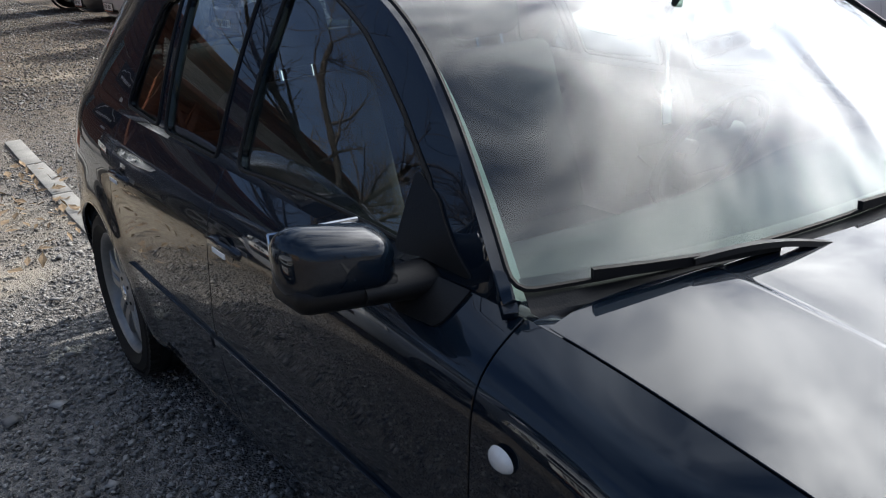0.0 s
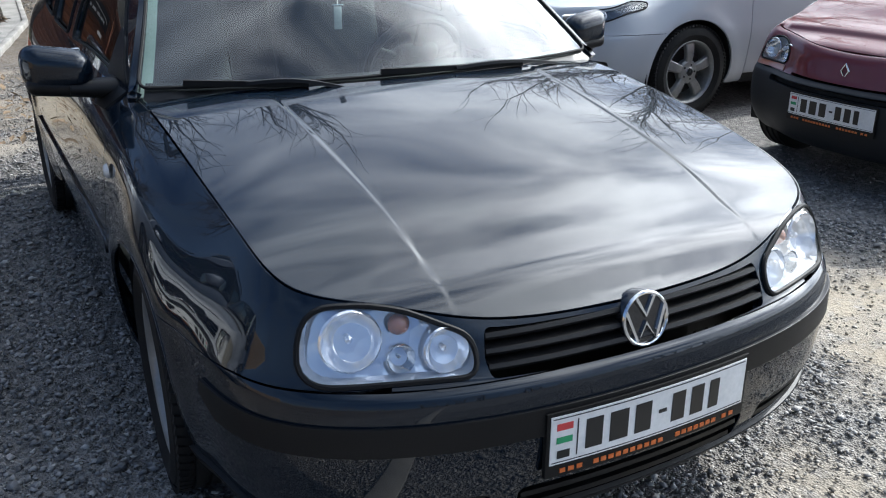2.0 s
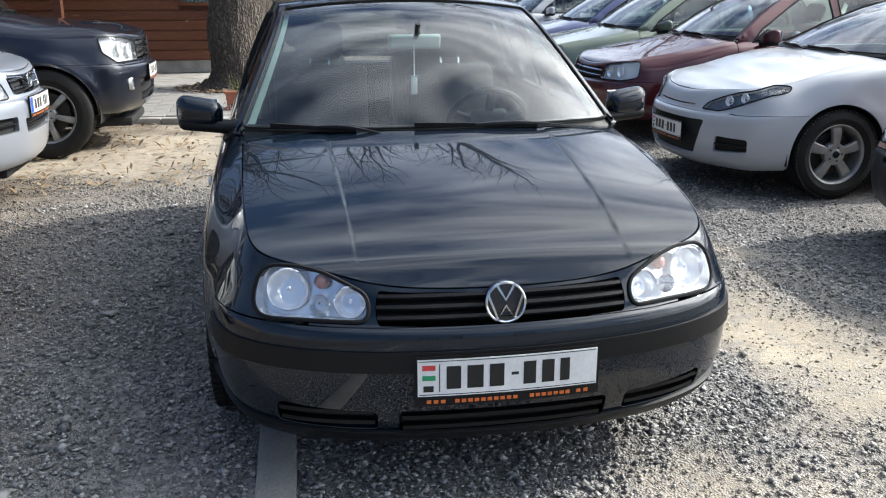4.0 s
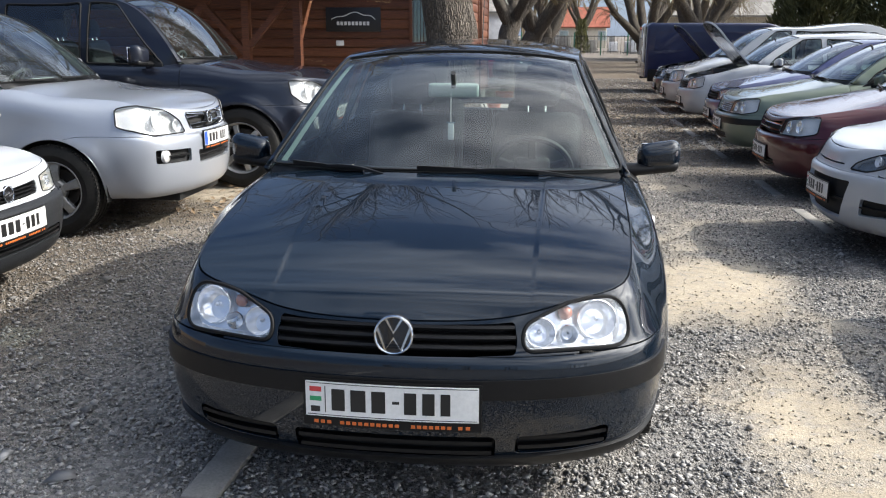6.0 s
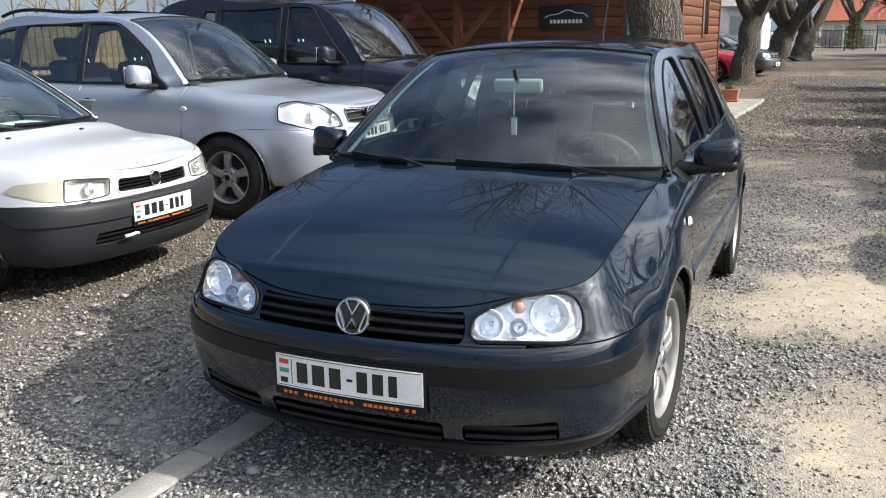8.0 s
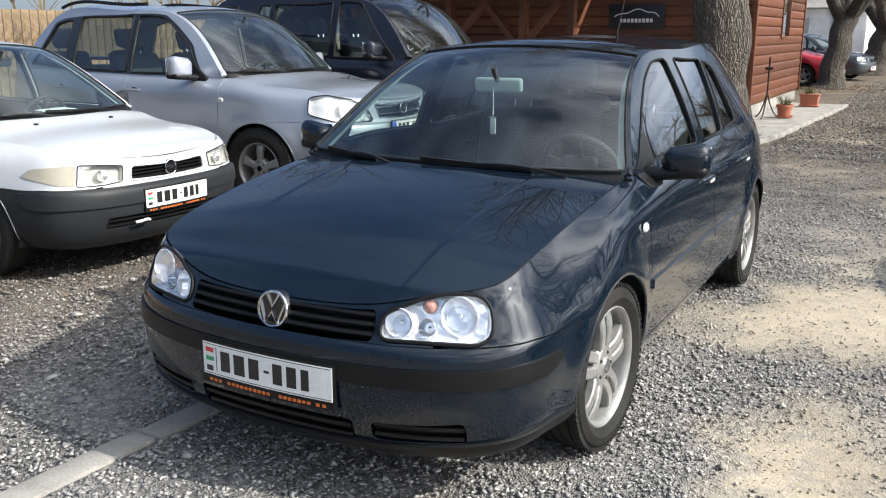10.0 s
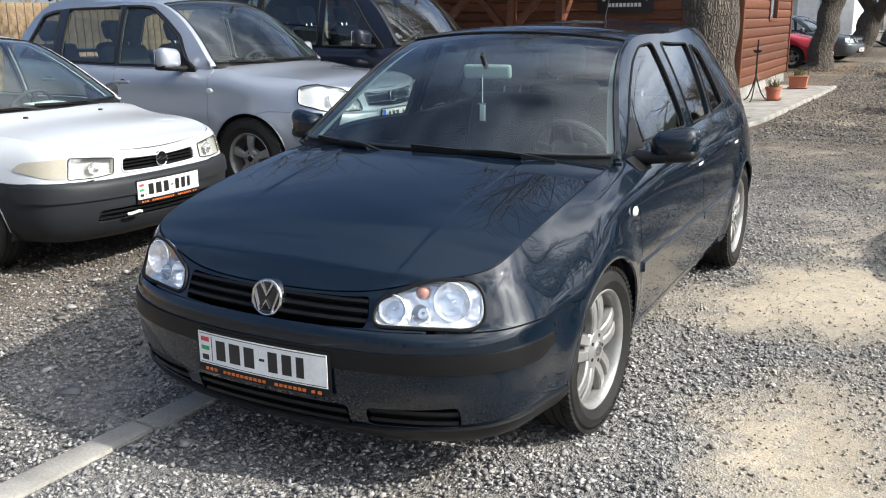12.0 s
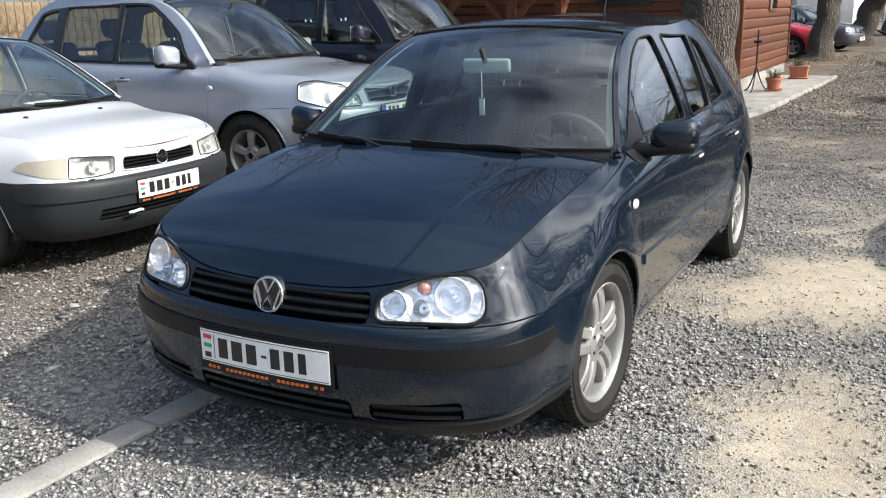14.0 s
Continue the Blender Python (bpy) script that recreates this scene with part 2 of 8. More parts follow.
M_FACET = faceted("faceted_lamp_silver", 22, 0.0045, None, (0.90, 0.91, 0.93), 0.6)
M_RIBBED = faceted("ribbed_lamp_glass", 40, 0.0016, (1.0, 1.0, 0.2), (0.62, 0.61, 0.56), 0.25)
M_CREAM = simple("cream_lens", (0.31, 0.28, 0.215), 0.14, coat=1.0)
M_FLUTED = faceted("fluted_lamp_silver", 60, 0.0014, (1.0, 1.0, 0.25), (0.91, 0.92, 0.94), 0.7)
# ---- building tools ----
from mathutils.geometry import delaunay_2d_cdt


def empty(name, m=None):
    ob = new(name)
    ob.empty_display_size = 0.1
    if m is not None:
        ob.matrix_basis = m
    return ob


def attach(name, mesh, mat, parent=None, label=""):
    ob = new(name, mesh)
    if mat is not None:
        mesh.materials.append(mat)
    if parent is not None:
        ob.parent = parent
    if label:
        ob["label"] = label
    return ob


def part(name, bm, mat, parent=None, label="", smooth=True):
    mesh = bpy.data.meshes.new(name)
    bm.normal_update()
    bm.to_mesh(mesh)
    bm.free()
    if smooth:
        mesh.polygons.foreach_set("use_smooth", [True] * len(mesh.polygons))
        mesh.set_sharp_from_angle(angle=radians(38))
    return attach(name, mesh, mat, parent, label)


def raw(name, verts, faces, mat, parent=None, label="", smooth=True, normals=None, angle=38):
    mesh = bpy.data.meshes.new(name)
    mesh.from_pydata([tuple(map(float, v)) for v in verts], [], [tuple(map(int, f)) for f in faces])
    mesh.update()
    if smooth:
        mesh.polygons.foreach_set("use_smooth", [True] * len(mesh.polygons))
        if normals is not None:
            mesh.normals_split_custom_set_from_vertices([tuple(map(float, v)) for v in normals])
        else:
            mesh.set_sharp_from_angle(angle=radians(angle))
    return attach(name, mesh, mat, parent, label)


def add_box(bm, lo, hi, bevel=0.0, seg=2, m=None):
    """A box between two corners, its edges rounded."""
    c = [(a + b) / 2 for a, b in zip(lo, hi)]
    d = [abs(b - a) for a, b in zip(lo, hi)]
    r = bmesh.ops.create_cube(bm, size=1, matrix=Matrix.Translation(c) @ Matrix.Diagonal((*d, 1)))
    vs = r["verts"]
    if bevel:
        es = list({e for v in vs for e in v.link_edges})
        b = bmesh.ops.bevel(bm, geom=es, offset=min(bevel, min(d) * 0.45), segments=seg, affect="EDGES", profile=0.5)
        vs = list({v for f in b["faces"] for v in f.verts} | {v for v in vs if v.is_valid})
        if m is not None:
            vs = list({v for v in vs} | {w for v in vs for e in v.link_edges for w in e.verts})
    if m is not None:
        bmesh.ops.transform(bm, matrix=m, verts=vs)
    return vs


def box_part(name, lo, hi, mat, parent=None, label="", bevel=0.01, seg=2, m=None):
    bm = bmesh.new()
    add_box(bm, lo, hi, bevel, seg, m)
    return part(name, bm, mat, parent, label)


def revolve(profile, n=48, axis="x", closed=False):
    """Verts and faces of a profile of (radius, along) turned about an axis."""
    P = np.array(profile, float)
    a = np.linspace(0, 2 * np.pi, n, endpoint=False)
    r, h = P[:, 0][:, None], P[:, 1][:, None]
    c, s = np.cos(a)[None], np.sin(a)[None]
    one = np.ones_like(c)
    if axis == "x":
        v = np.stack([h * one, r * c, r * s], -1)
    elif axis == "y":
        v = np.stack([r * c, h * one, r * s], -1)
    else:
        v = np.stack([r * c, r * s, h * one], -1)
    k = len(P)
    f = []
    for i in range(k if closed else k - 1):
        j = (i + 1) % k
        for q in range(n):
            w = (q + 1) % n
            f.append((i * n + q, i * n + w, j * n + w, j * n + q))
    return v.reshape(-1, 3), f


def sweep(path, prof, closed=False, up=None, caps=True):
    """Verts and faces of a closed profile (a, b) carried along a path; a lies along the side, b along up."""
    P = np.array(path, float)
    n = len(P)
    if closed:
        T = np.roll(P, -1, 0) - np.roll(P, 1, 0)
    else:
        T = np.gradient(P, axis=0)
    T /= np.linalg.norm(T, axis=1)[:, None] + 1e-12
    U = np.array(up if up is not None else (0, 0, 1.0), float)
    U = np.broadcast_to(U, P.shape) if U.ndim == 1 else U
    S = cross3(T, U)
    S /= np.linalg.norm(S, axis=1)[:, None] + 1e-12
    U2 = cross3(S, T)
    Q = np.array(prof, float)
    if Q.ndim == 2:
        Q = np.broadcast_to(Q, (n, *Q.shape))
    V = P[:, None] + Q[:, :, 0, None] * S[:, None] + Q[:, :, 1, None] * U2[:, None]
    k = Q.shape[1]
    f = []
    for i in range(n if closed else n - 1):
        j = (i + 1) % n
        for q in range(k):
            w = (q + 1) % k
            f.append((i * k + q, i * k + w, j * k + w, j * k + q))
    if caps and not closed:
        f.append(tuple(range(k))[::-1])
        f.append(tuple((n - 1) * k + q for q in range(k)))
    return V.reshape(-1, 3), f


def cross3(a, b):
    return np.stack([a[..., 1] * b[..., 2] - a[..., 2] * b[..., 1], a[..., 2] * b[..., 0] - a[..., 0] * b[..., 2], a[..., 0] * b[..., 1] - a[..., 1] * b[..., 0]], -1)


def ring_profile(r, n=8, flat=1.0):
    return [(r * math.cos(2 * math.pi * i / n), flat * r * math.sin(2 * math.pi * i / n)) for i in range(n)]


def joined(*pieces):
    V, F, k = [], [], 0
    for v, f in pieces:
        V.append(np.asarray(v, float))
        F += [tuple(i + k for i in q) for q in f]
        k += len(v)
    return np.concatenate(V), F


def spline(k, v):
    """Natural cubic spline through v at k; goes on straight beyond the ends."""
    k, v = np.array(k, float), np.array(v, float)
    flat = v.ndim == 1
    if flat:
        v = v[:, None]
    n, h = len(k), np.diff(k)
    A, B = np.eye(n), np.zeros_like(v)
    for i in range(1, n - 1):
        A[i, i - 1], A[i, i], A[i, i + 1] = h[i - 1], 2 * (h[i - 1] + h[i]), h[i]
        B[i] = 6 * ((v[i + 1] - v[i]) / h[i] - (v[i] - v[i - 1]) / h[i - 1])
    M = np.linalg.solve(A, B)

    def f(t):
        t = np.asarray(t, float)
        i = np.clip(np.searchsorted(k, t, side="right") - 1, 0, n - 2)
        u = np.clip(t, k[0], k[-1])
        a, b, hh = (k[i + 1] - u)[..., None], (u - k[i])[..., None], h[i][..., None]
        y = M[i] * a ** 3 / (6 * hh) + M[i + 1] * b ** 3 / (6 * hh) + (v[i] / hh - M[i] * hh / 6) * a + (v[i + 1] / hh - M[i + 1] * hh / 6) * b
        s0 = (v[1] - v[0]) / h[0] - h[0] * M[1] / 6
        s1 = (v[-1] - v[-2]) / h[-1] + h[-1] * M[-2] / 6
        y = y + np.minimum(t - k[0], 0)[..., None] * s0 + np.maximum(t - k[-1], 0)[..., None] * s1
        return y[..., 0] if flat else y

    return f


def mono(k, v):
    """Monotone cubic interpolation, flat beyond the ends."""
    k, v = np.array(k, float), np.array(v, float)
    h = np.diff(k)
    sh = (-1,) + (1,) * (v.ndim - 1)
    d = np.diff(v, axis=0) / h.reshape(sh)
    m = np.zeros_like(v)
    a, b = d[:-1], d[1:]
    w1, w2 = (2 * h[1:] + h[:-1]).reshape(sh), (h[1:] + 2 * h[:-1]).reshape(sh)
    with np.errstate(divide="ignore", invalid="ignore"):
        g = (w1 + w2) / (w1 / a + w2 / b)
    m[1:-1] = np.where(a * b > 0, g, 0)
    m[0], m[-1] = d[0] * 0.0, d[-1]

    def f(t):
        t = np.clip(np.asarray(t, float), k[0], k[-1])
        i = np.clip(np.searchsorted(k, t, side="right") - 1, 0, len(k) - 2)
        hh = h[i]
        u = ((t - k[i]) / hh).reshape(t.shape + (1,) * (v.ndim - 1))
        hh = hh.reshape(u.shape)
        return (2 * u ** 3 - 3 * u ** 2 + 1) * v[i] + (u ** 3 - 2 * u ** 2 + u) * hh * m[i] + (3 * u ** 2 - 2 * u ** 3) * v[i + 1] + (u ** 3 - u ** 2) * hh * m[i + 1]

    return f


def inside(pts, poly):
    x, y = pts[:, 0], pts[:, 1]
    P = np.asarray(poly, float)
    Q = np.roll(P, -1, 0)
    c = np.zeros(len(pts), bool)
    for (x0, y0), (x1, y1) in zip(P, Q):
        if y0 != y1:
            hit = ((y0 > y) != (y1 > y)) & (x < (x1 - x0) * (y - y0) / (y1 - y0) + x0)
            c ^= hit
    return c


def dense(poly, step):
    P = np.asarray(poly, float)
    out = []
    for a, b in zip(P, np.roll(P, -1, 0)):
        k = max(1, int(math.ceil(np.linalg.norm(b - a) / step)))
        out += [a + (b - a) * i / k for i in range(k)]
    return np.array(out)


def rounded(poly, r, n=5):
    """A polygon with its corners rounded."""
    P = np.asarray(poly, float)
    out = []
    for a, b, c in zip(np.roll(P, 1, 0), P, np.roll(P, -1, 0)):
        la, lc = np.linalg.norm(a - b), np.linalg.norm(c - b)
        ra = min(r, la * 0.49, lc * 0.49)
        p, q = b + (a - b) / la * ra, b + (c - b) / lc * ra
        for i in range(n + 1):
            t = i / n
            out.append((1 - t) ** 2 * p + 2 * t * (1 - t) * b + t * t * q)
    return np.array(out)


def panel(name, patch, poly, mat, parent, step=0.03, scale=(1, 1), cut=(), rim=0.012, label="", centre=(0, 2, 0.55), lift=0.0, extra=None):
    """A sheet of the surface patch(u, v) within an outline, less the outlines in cut, its edges turned in by rim."""
    sc = np.array(scale, float)
    loops = [dense(np.asarray(poly, float) * sc, step)] + [dense(np.asarray(c, float) * sc, step) for c in cut]
    A = loops[0]
    lo, hi = A.min(0), A.max(0)
    gx, gy = np.meshgrid(np.arange(lo[0] + step * 0.5, hi[0], step), np.arange(lo[1] + step * 0.5, hi[1], step))
    G = np.stack([gx.ravel(), gy.ravel()], 1)
    ok = inside(G, A)
    for c in loops[1:]:
        ok &= ~inside(G, c)
    G = G[ok]
    B = np.concatenate(loops)
    if len(G):
        near = np.full(len(G), 1e9)
        for s0 in range(0, len(B), 200):
            near = np.minimum(near, np.min(np.hypot(G[:, None, 0] - B[None, s0:s0 + 200, 0], G[:, None, 1] - B[None, s0:s0 + 200, 1]), 1))
        G = G[near > step * 0.45]
    if extra is not None:
        X = np.asarray(extra, float) * sc
        ok = inside(X, A)
        for c in loops[1:]:
            ok &= ~inside(X, c)
        X = X[ok]
        X = X[[np.min(np.hypot(*(B - q).T)) > 0.004 for q in X]]
        if len(G) and len(X):
            G = G[np.concatenate([np.min(np.hypot(G[k:k + 500, None, 0] - X[None, :, 0], G[k:k + 500, None, 1] - X[None, :, 1]), 1) > step * 0.35 for k in range(0, len(G), 500)])]
        G = np.concatenate([G, X])
    pts = np.concatenate([B, G])
    edges, k = [], 0
    for c in loops:
        edges += [(k + i, k + (i + 1) % len(c)) for i in range(len(c))]
        k += len(c)
    v2, _, tris, _, _, _ = delaunay_2d_cdt([Vector(p) for p in pts], edges, [], 0, 1e-7)
    uv = np.array([tuple(v) for v in v2])
    T = np.array([t for t in tris if len(t) == 3], int)
    mid = uv[T].mean(1)
    ok = inside(mid, A)
    for c in loops[1:]:
        ok &= ~inside(mid, c)
    T = T[ok]
    used = np.unique(T)
    remap = -np.ones(len(uv), int)
    remap[used] = np.arange(len(used))
    uv, T = uv[used], remap[T]
    U, Vv = uv[:, 0] / sc[0], uv[:, 1] / sc[1]
    P = patch(U, Vv)
    e = 1e-3
    N = np.cross((patch(U + e / sc[0], Vv) - patch(U - e / sc[0], Vv)), (patch(U, Vv + e / sc[1]) - patch(U, Vv - e / sc[1])))
    N /= np.linalg.norm(N, axis=1)[:, None] + 1e-15
    if np.mean(np.sum(N * (P - np.array(centre)), 1)) < 0:
        N = -N
    P = P + N * lift
    fn = np.cross(P[T[:, 1]] - P[T[:, 0]], P[T[:, 2]] - P[T[:, 0]])
    flip = np.sum(fn * N[T[:, 0]], 1) < 0
    T[flip] = T[flip][:, ::-1]
    count = {}
    for t in T:
        for a, b in ((t[0], t[1]), (t[1], t[2]), (t[2], t[0])):
            count[(a, b)] = 1
    border = [(a, b) for (a, b) in count if (b, a) not in count]
    verts, norms, faces = [*P], [*N], [tuple(t) for t in T]
    if rim:
        ring = {}

        def low(i):
            if i not in ring:
                ring[i] = len(verts)
                verts.append(P[i] - N[i] * 0.003)
                norms.append(N[i])
                verts.append(P[i] - N[i] * rim)
                norms.append(N[i])
            return ring[i]

        for a, b in border:
            la, lb = low(a), low(b)
            d = P[b] - P[a]
            o = cross3(d, N[a])
            o /= np.linalg.norm(o) + 1e-12
            for q in (la, la + 1, lb, lb + 1):
                norms[q] = o
            faces += [(b, a, la, lb), (lb, la, la + 1, lb + 1)]
    return raw(name, verts, faces, mat, parent, label, normals=norms)


# ---- motor cars: a skin of smooth patches, cut into panels ----
class Body:
    """The skin of a car that faces -y, its foremost point at y = 0, its middle at x = 0."""

    def __init__(self, S):
        self.S = S
        hw, L = S["hw"], S["L"]
        plan = [(0, 0), (0.40 * hw, S["bow"] * 0.24), (0.70 * hw, S["bow"]), (0.885 * hw, S["cy"] * 0.5), (0.965 * hw, S["cy"]),
                (hw, S["wf"] + 0.10), (hw, (S["wf"] + S["wr"]) / 2), (hw * 0.995, S["wr"]), (0.95 * hw, L - 0.32), (0.84 * hw, L - 0.10), (0.5 * hw, L - 0.015), (0, L)]
        P = np.array(plan)
        k = np.concatenate([[0], np.cumsum(np.linalg.norm(np.diff(P, axis=0), axis=1))])
        mirror_k = np.concatenate([-k[::-1][:-1], k])
        mirror_p = np.concatenate([P[::-1][:-1] * (-1, 1), P])
        self.plan, self.smax = spline(mirror_k, mirror_p), k[-1]
        self.ts = np.linspace(0, k[-1], 1500)
        self.tp = self.plan(self.ts)
        zc, zb = S["z_cowl"], S["z_belt"]
        st = [  # where, then heights and insets of seven lines from the bottom to the bonnet's edge or the belt
            (0.0, S["front"]),
            *([(self.s_x(S["lip_x"]), S["lip"])] if "lip" in S else []),
            (self.s_x(0.62 * hw), S["front_mid"]),
            (self.s_x(S.get("x_end", 0.855 * hw)), S["lamp_end"]),
            (self.s_y(S["cy"]), S["corner"]),
            (self.s_y(S["wf"]), S["wing"]),
            (self.s_y(S["y_cowl"]), S["cowl"]),
            (self.s_y(S["y_cowl"] + 0.5), S["door"]),
            (self.s_y(S["wr"] - 0.3), S["door"][:-2] + [zb, S["door"][-1]]),
            (self.s_y(S["L"] - 0.3), S["rear"]),
            (self.smax, S["rear"]),
        ]
        rough_sec = mono([a for a, _ in st], np.array([b for _, b in st]).reshape(len(st), 7, 2))
        # fair the lines along the body, so that no station shows in the shine
        g = np.linspace(-3, 3, 25)
        wt = np.exp(-0.5 * g * g)
        wt /= wt.sum()
        ks = np.linspace(0, self.smax, 90)
        fair = sum(w * rough_sec(np.abs(ks + S.get("fair", 0.05) * q)) for w, q in zip(wt, g))
        line = spline(ks, fair.reshape(90, 14))
        self.sec = lambda a: line(a).reshape(-1, 7, 2)
        self.basis = spline(range(7), np.eye(7))
        self.make_house()

    def s_y(self, y):
        return float(np.interp(y, self.tp[:, 1], self.ts))

    def s_x(self, x):
        i = np.argmax(self.tp[:, 0])
        return float(np.interp(abs(x), self.tp[:i, 0], self.ts[:i])) * (1 if x >= 0 else -1)

    def W(self, s, v, out=0.0):
        """The lower body: s along the plan from the nose, v from the bottom (0) to the bonnet's edge or belt (6)."""
        s, v = np.atleast_1d(np.asarray(s, float)), np.atleast_1d(np.asarray(v, float))
        q = self.plan(s)
        e = 1e-3
        t = self.plan(s + e) - self.plan(s - e)
        t /= np.linalg.norm(t, axis=1)[:, None]
        nrm = np.stack([t[:, 1], -t[:, 0]], 1)
        K = self.sec(np.abs(s))
        g = np.einsum("ni,nij->nj", self.basis(v), K)
        z, inset = g[:, 0], g[:, 1]
        fl = self.S["flare"]
        for hub in (self.S["wf"], self.S["wr"]):
            d = np.hypot(q[:, 1] - hub, z - self.S["rw"])
            side = 1 / (1 + np.exp(-(np.abs(q[:, 0]) / self.S["hw"] - 0.93) * 45))
            inset = inset - fl * np.exp(-((d - self.S["ra"] - 0.005) / 0.070) ** 2) * side
        inset = inset - out
        return np.stack([q[:, 0] - 0 + nrm[:, 0] * -inset, q[:, 1] + nrm[:, 1] * -inset, z], 1)

    def v_z(self, s, z):
        K = self.sec(np.array([abs(s)]))[0, :, 0]
        u = np.linspace(0, 6, 193)
        return float(np.interp(z, np.maximum.accumulate(self.basis(u) @ K), u))

    def side(self, y, z, sg=1):
        s = self.s_y(y)
        return (sg * s, self.v_z(s, z))

    def front(self, x, z):
        s = self.s_x(x)
        return (s, self.v_z(s, z))

    def arch(self, hub, r, a0, a1, sg=1, n=26):
        out = []
        for i in range(n + 1):
            a = radians(a0 + (a1 - a0) * i / n)
            out.append(self.side(hub - r * math.cos(a), self.S["rw"] + r * math.sin(a), sg))
        return out

    def make_house(self):
        S = self.S
        R = np.array(S["rail"])
        k = np.concatenate([[0], np.cumsum(np.linalg.norm(np.diff(R, axis=0), axis=1))])
        self.rail, self.rk = spline(k, R), k
        tq = np.linspace(0, k[-1], 800)
        self.tq, self.tr = tq, self.rail(tq)
        self.crown = mono([k[0], k[1], k[2], k[3], k[4]], S["crown"])
        self.bowing = mono([k[0], k[1], k[2], k[3], k[4]], S["bowing"])
        # bonnet's edge, widest x by y
        y0 = self.W([0.0], [6.0])[0, 1]
        s = np.linspace(0, self.s_y(S["y_cowl"] + 0.25), 400)
        E = self.W(s, np.full(400, 6.0))
        self.ey, self.ex, self.ez = np.maximum.accumulate(E[:, 1]), E[:, 0], E[:, 2]
        self.y0 = y0

    def q_y(self, y):
        return float(np.interp(y, self.tr[:, 1], self.tq))

    def G(self, y, t, sg=1, out=0.0):
        """The side of the cabin: y along, t from belt (0) to roof rail (1)."""
        y, t = np.atleast_1d(np.asarray(y, float)), np.atleast_1d(np.asarray(t, float))
        s = np.interp(y, self.tp[:, 1], self.ts)
        B = self.W(s, np.full(len(s), 6.0))
        q = np.interp(y, self.tr[:, 1], self.tq)
        R = self.rail(q)
        z = B[:, 2] * (1 - t) + R[:, 2] * t
        x = B[:, 0] * (1 - t) + R[:, 0] * t + 0.10 * (R[:, 2] - B[:, 2]) * t * (1 - t) * 1.2
        yy = B[:, 1] * (1 - t) + R[:, 1] * t
        return np.stack([sg * (x + out), yy, z], 1)

    def gt(self, y, z):
        a, b = self.G([y], [0.0])[0, 2], self.G([y], [1.0])[0, 2]
        return (y, (z - a) / max(b - a, 1e-3))

    def T(self, q, w):
        """Windscreen, roof and rear window: q along the rail, w across."""
        q, w = np.atleast_1d(np.asarray(q, float)), np.atleast_1d(np.asarray(w, float))
        R = self.rail(q)
        g = 1 - np.abs(w) ** 2.2
        return np.stack([w * R[:, 0], R[:, 1] - self.bowing(q) * g, R[:, 2] + self.crown(q) * g], 1)

    def H(self, x, y):
        """The bonnet as a height over the plan."""
        x, y = np.atleast_1d(np.asarray(x, float)), np.atleast_1d(np.asarray(y, float))
        S = self.S
        xe, ze = np.interp(y, self.ey, self.ex), np.interp(y, self.ey, self.ez)
        u = np.clip((y - self.y0) / (S["y_cowl"] - self.y0), 0, 1.2)
        cr = S["bonnet_crown"][0] * np.sqrt(np.maximum(u, 0) + 1e-6) + S["bonnet_crown"][1] * u
        r = np.clip(np.abs(x) / np.maximum(xe, 1e-3), 0, 1)
        z = ze + cr * (1 - r ** 2.3)
        for at, width, high in S["creases"]:
            d = (np.abs(x) - (at + 0.03 * u)) / width
            fade = np.clip((u - 0.03) / 0.15, 0, 1)
            z = z + high * fade * (1 / (1 + np.exp(np.clip(d, -40, 40))))
        return np.stack([x, y, z], 1)


def spokes(kind, r):
    """Spoke pieces of an alloy wheel in the y-z plane, facing +x."""
    out = []
    n, wide, twin = kind
    for i in range(n):
        a = 2 * math.pi * (i + 0.25) / n
        for off in ((-twin, twin) if twin else (0,)):
            ca, sa = math.cos(a), math.sin(a)
            path, prof = [], []
            for j in range(8):
                u = j / 7
                rad = 0.045 + (r * 0.97 - 0.045) * u
                o = off * (0.72 + 0.42 * u)
                path.append((0.012 + 0.018 * math.sin(u * math.pi * 0.9) - 0.012 * u, rad * ca - o * sa, rad * sa + o * ca))
                b = wide * (0.75 + 0.45 * u if not twin else 0.98 + 0.12 * u * u)
                prof.append([(-b, -0.022), (b, -0.022), (b * 0.92, 0.002), (b * 0.7, 0.008), (-b * 0.7, 0.008), (-b * 0.92, 0.002)])
            out.append(sweep(path, prof, up=(1, 0, 0)))
    return out


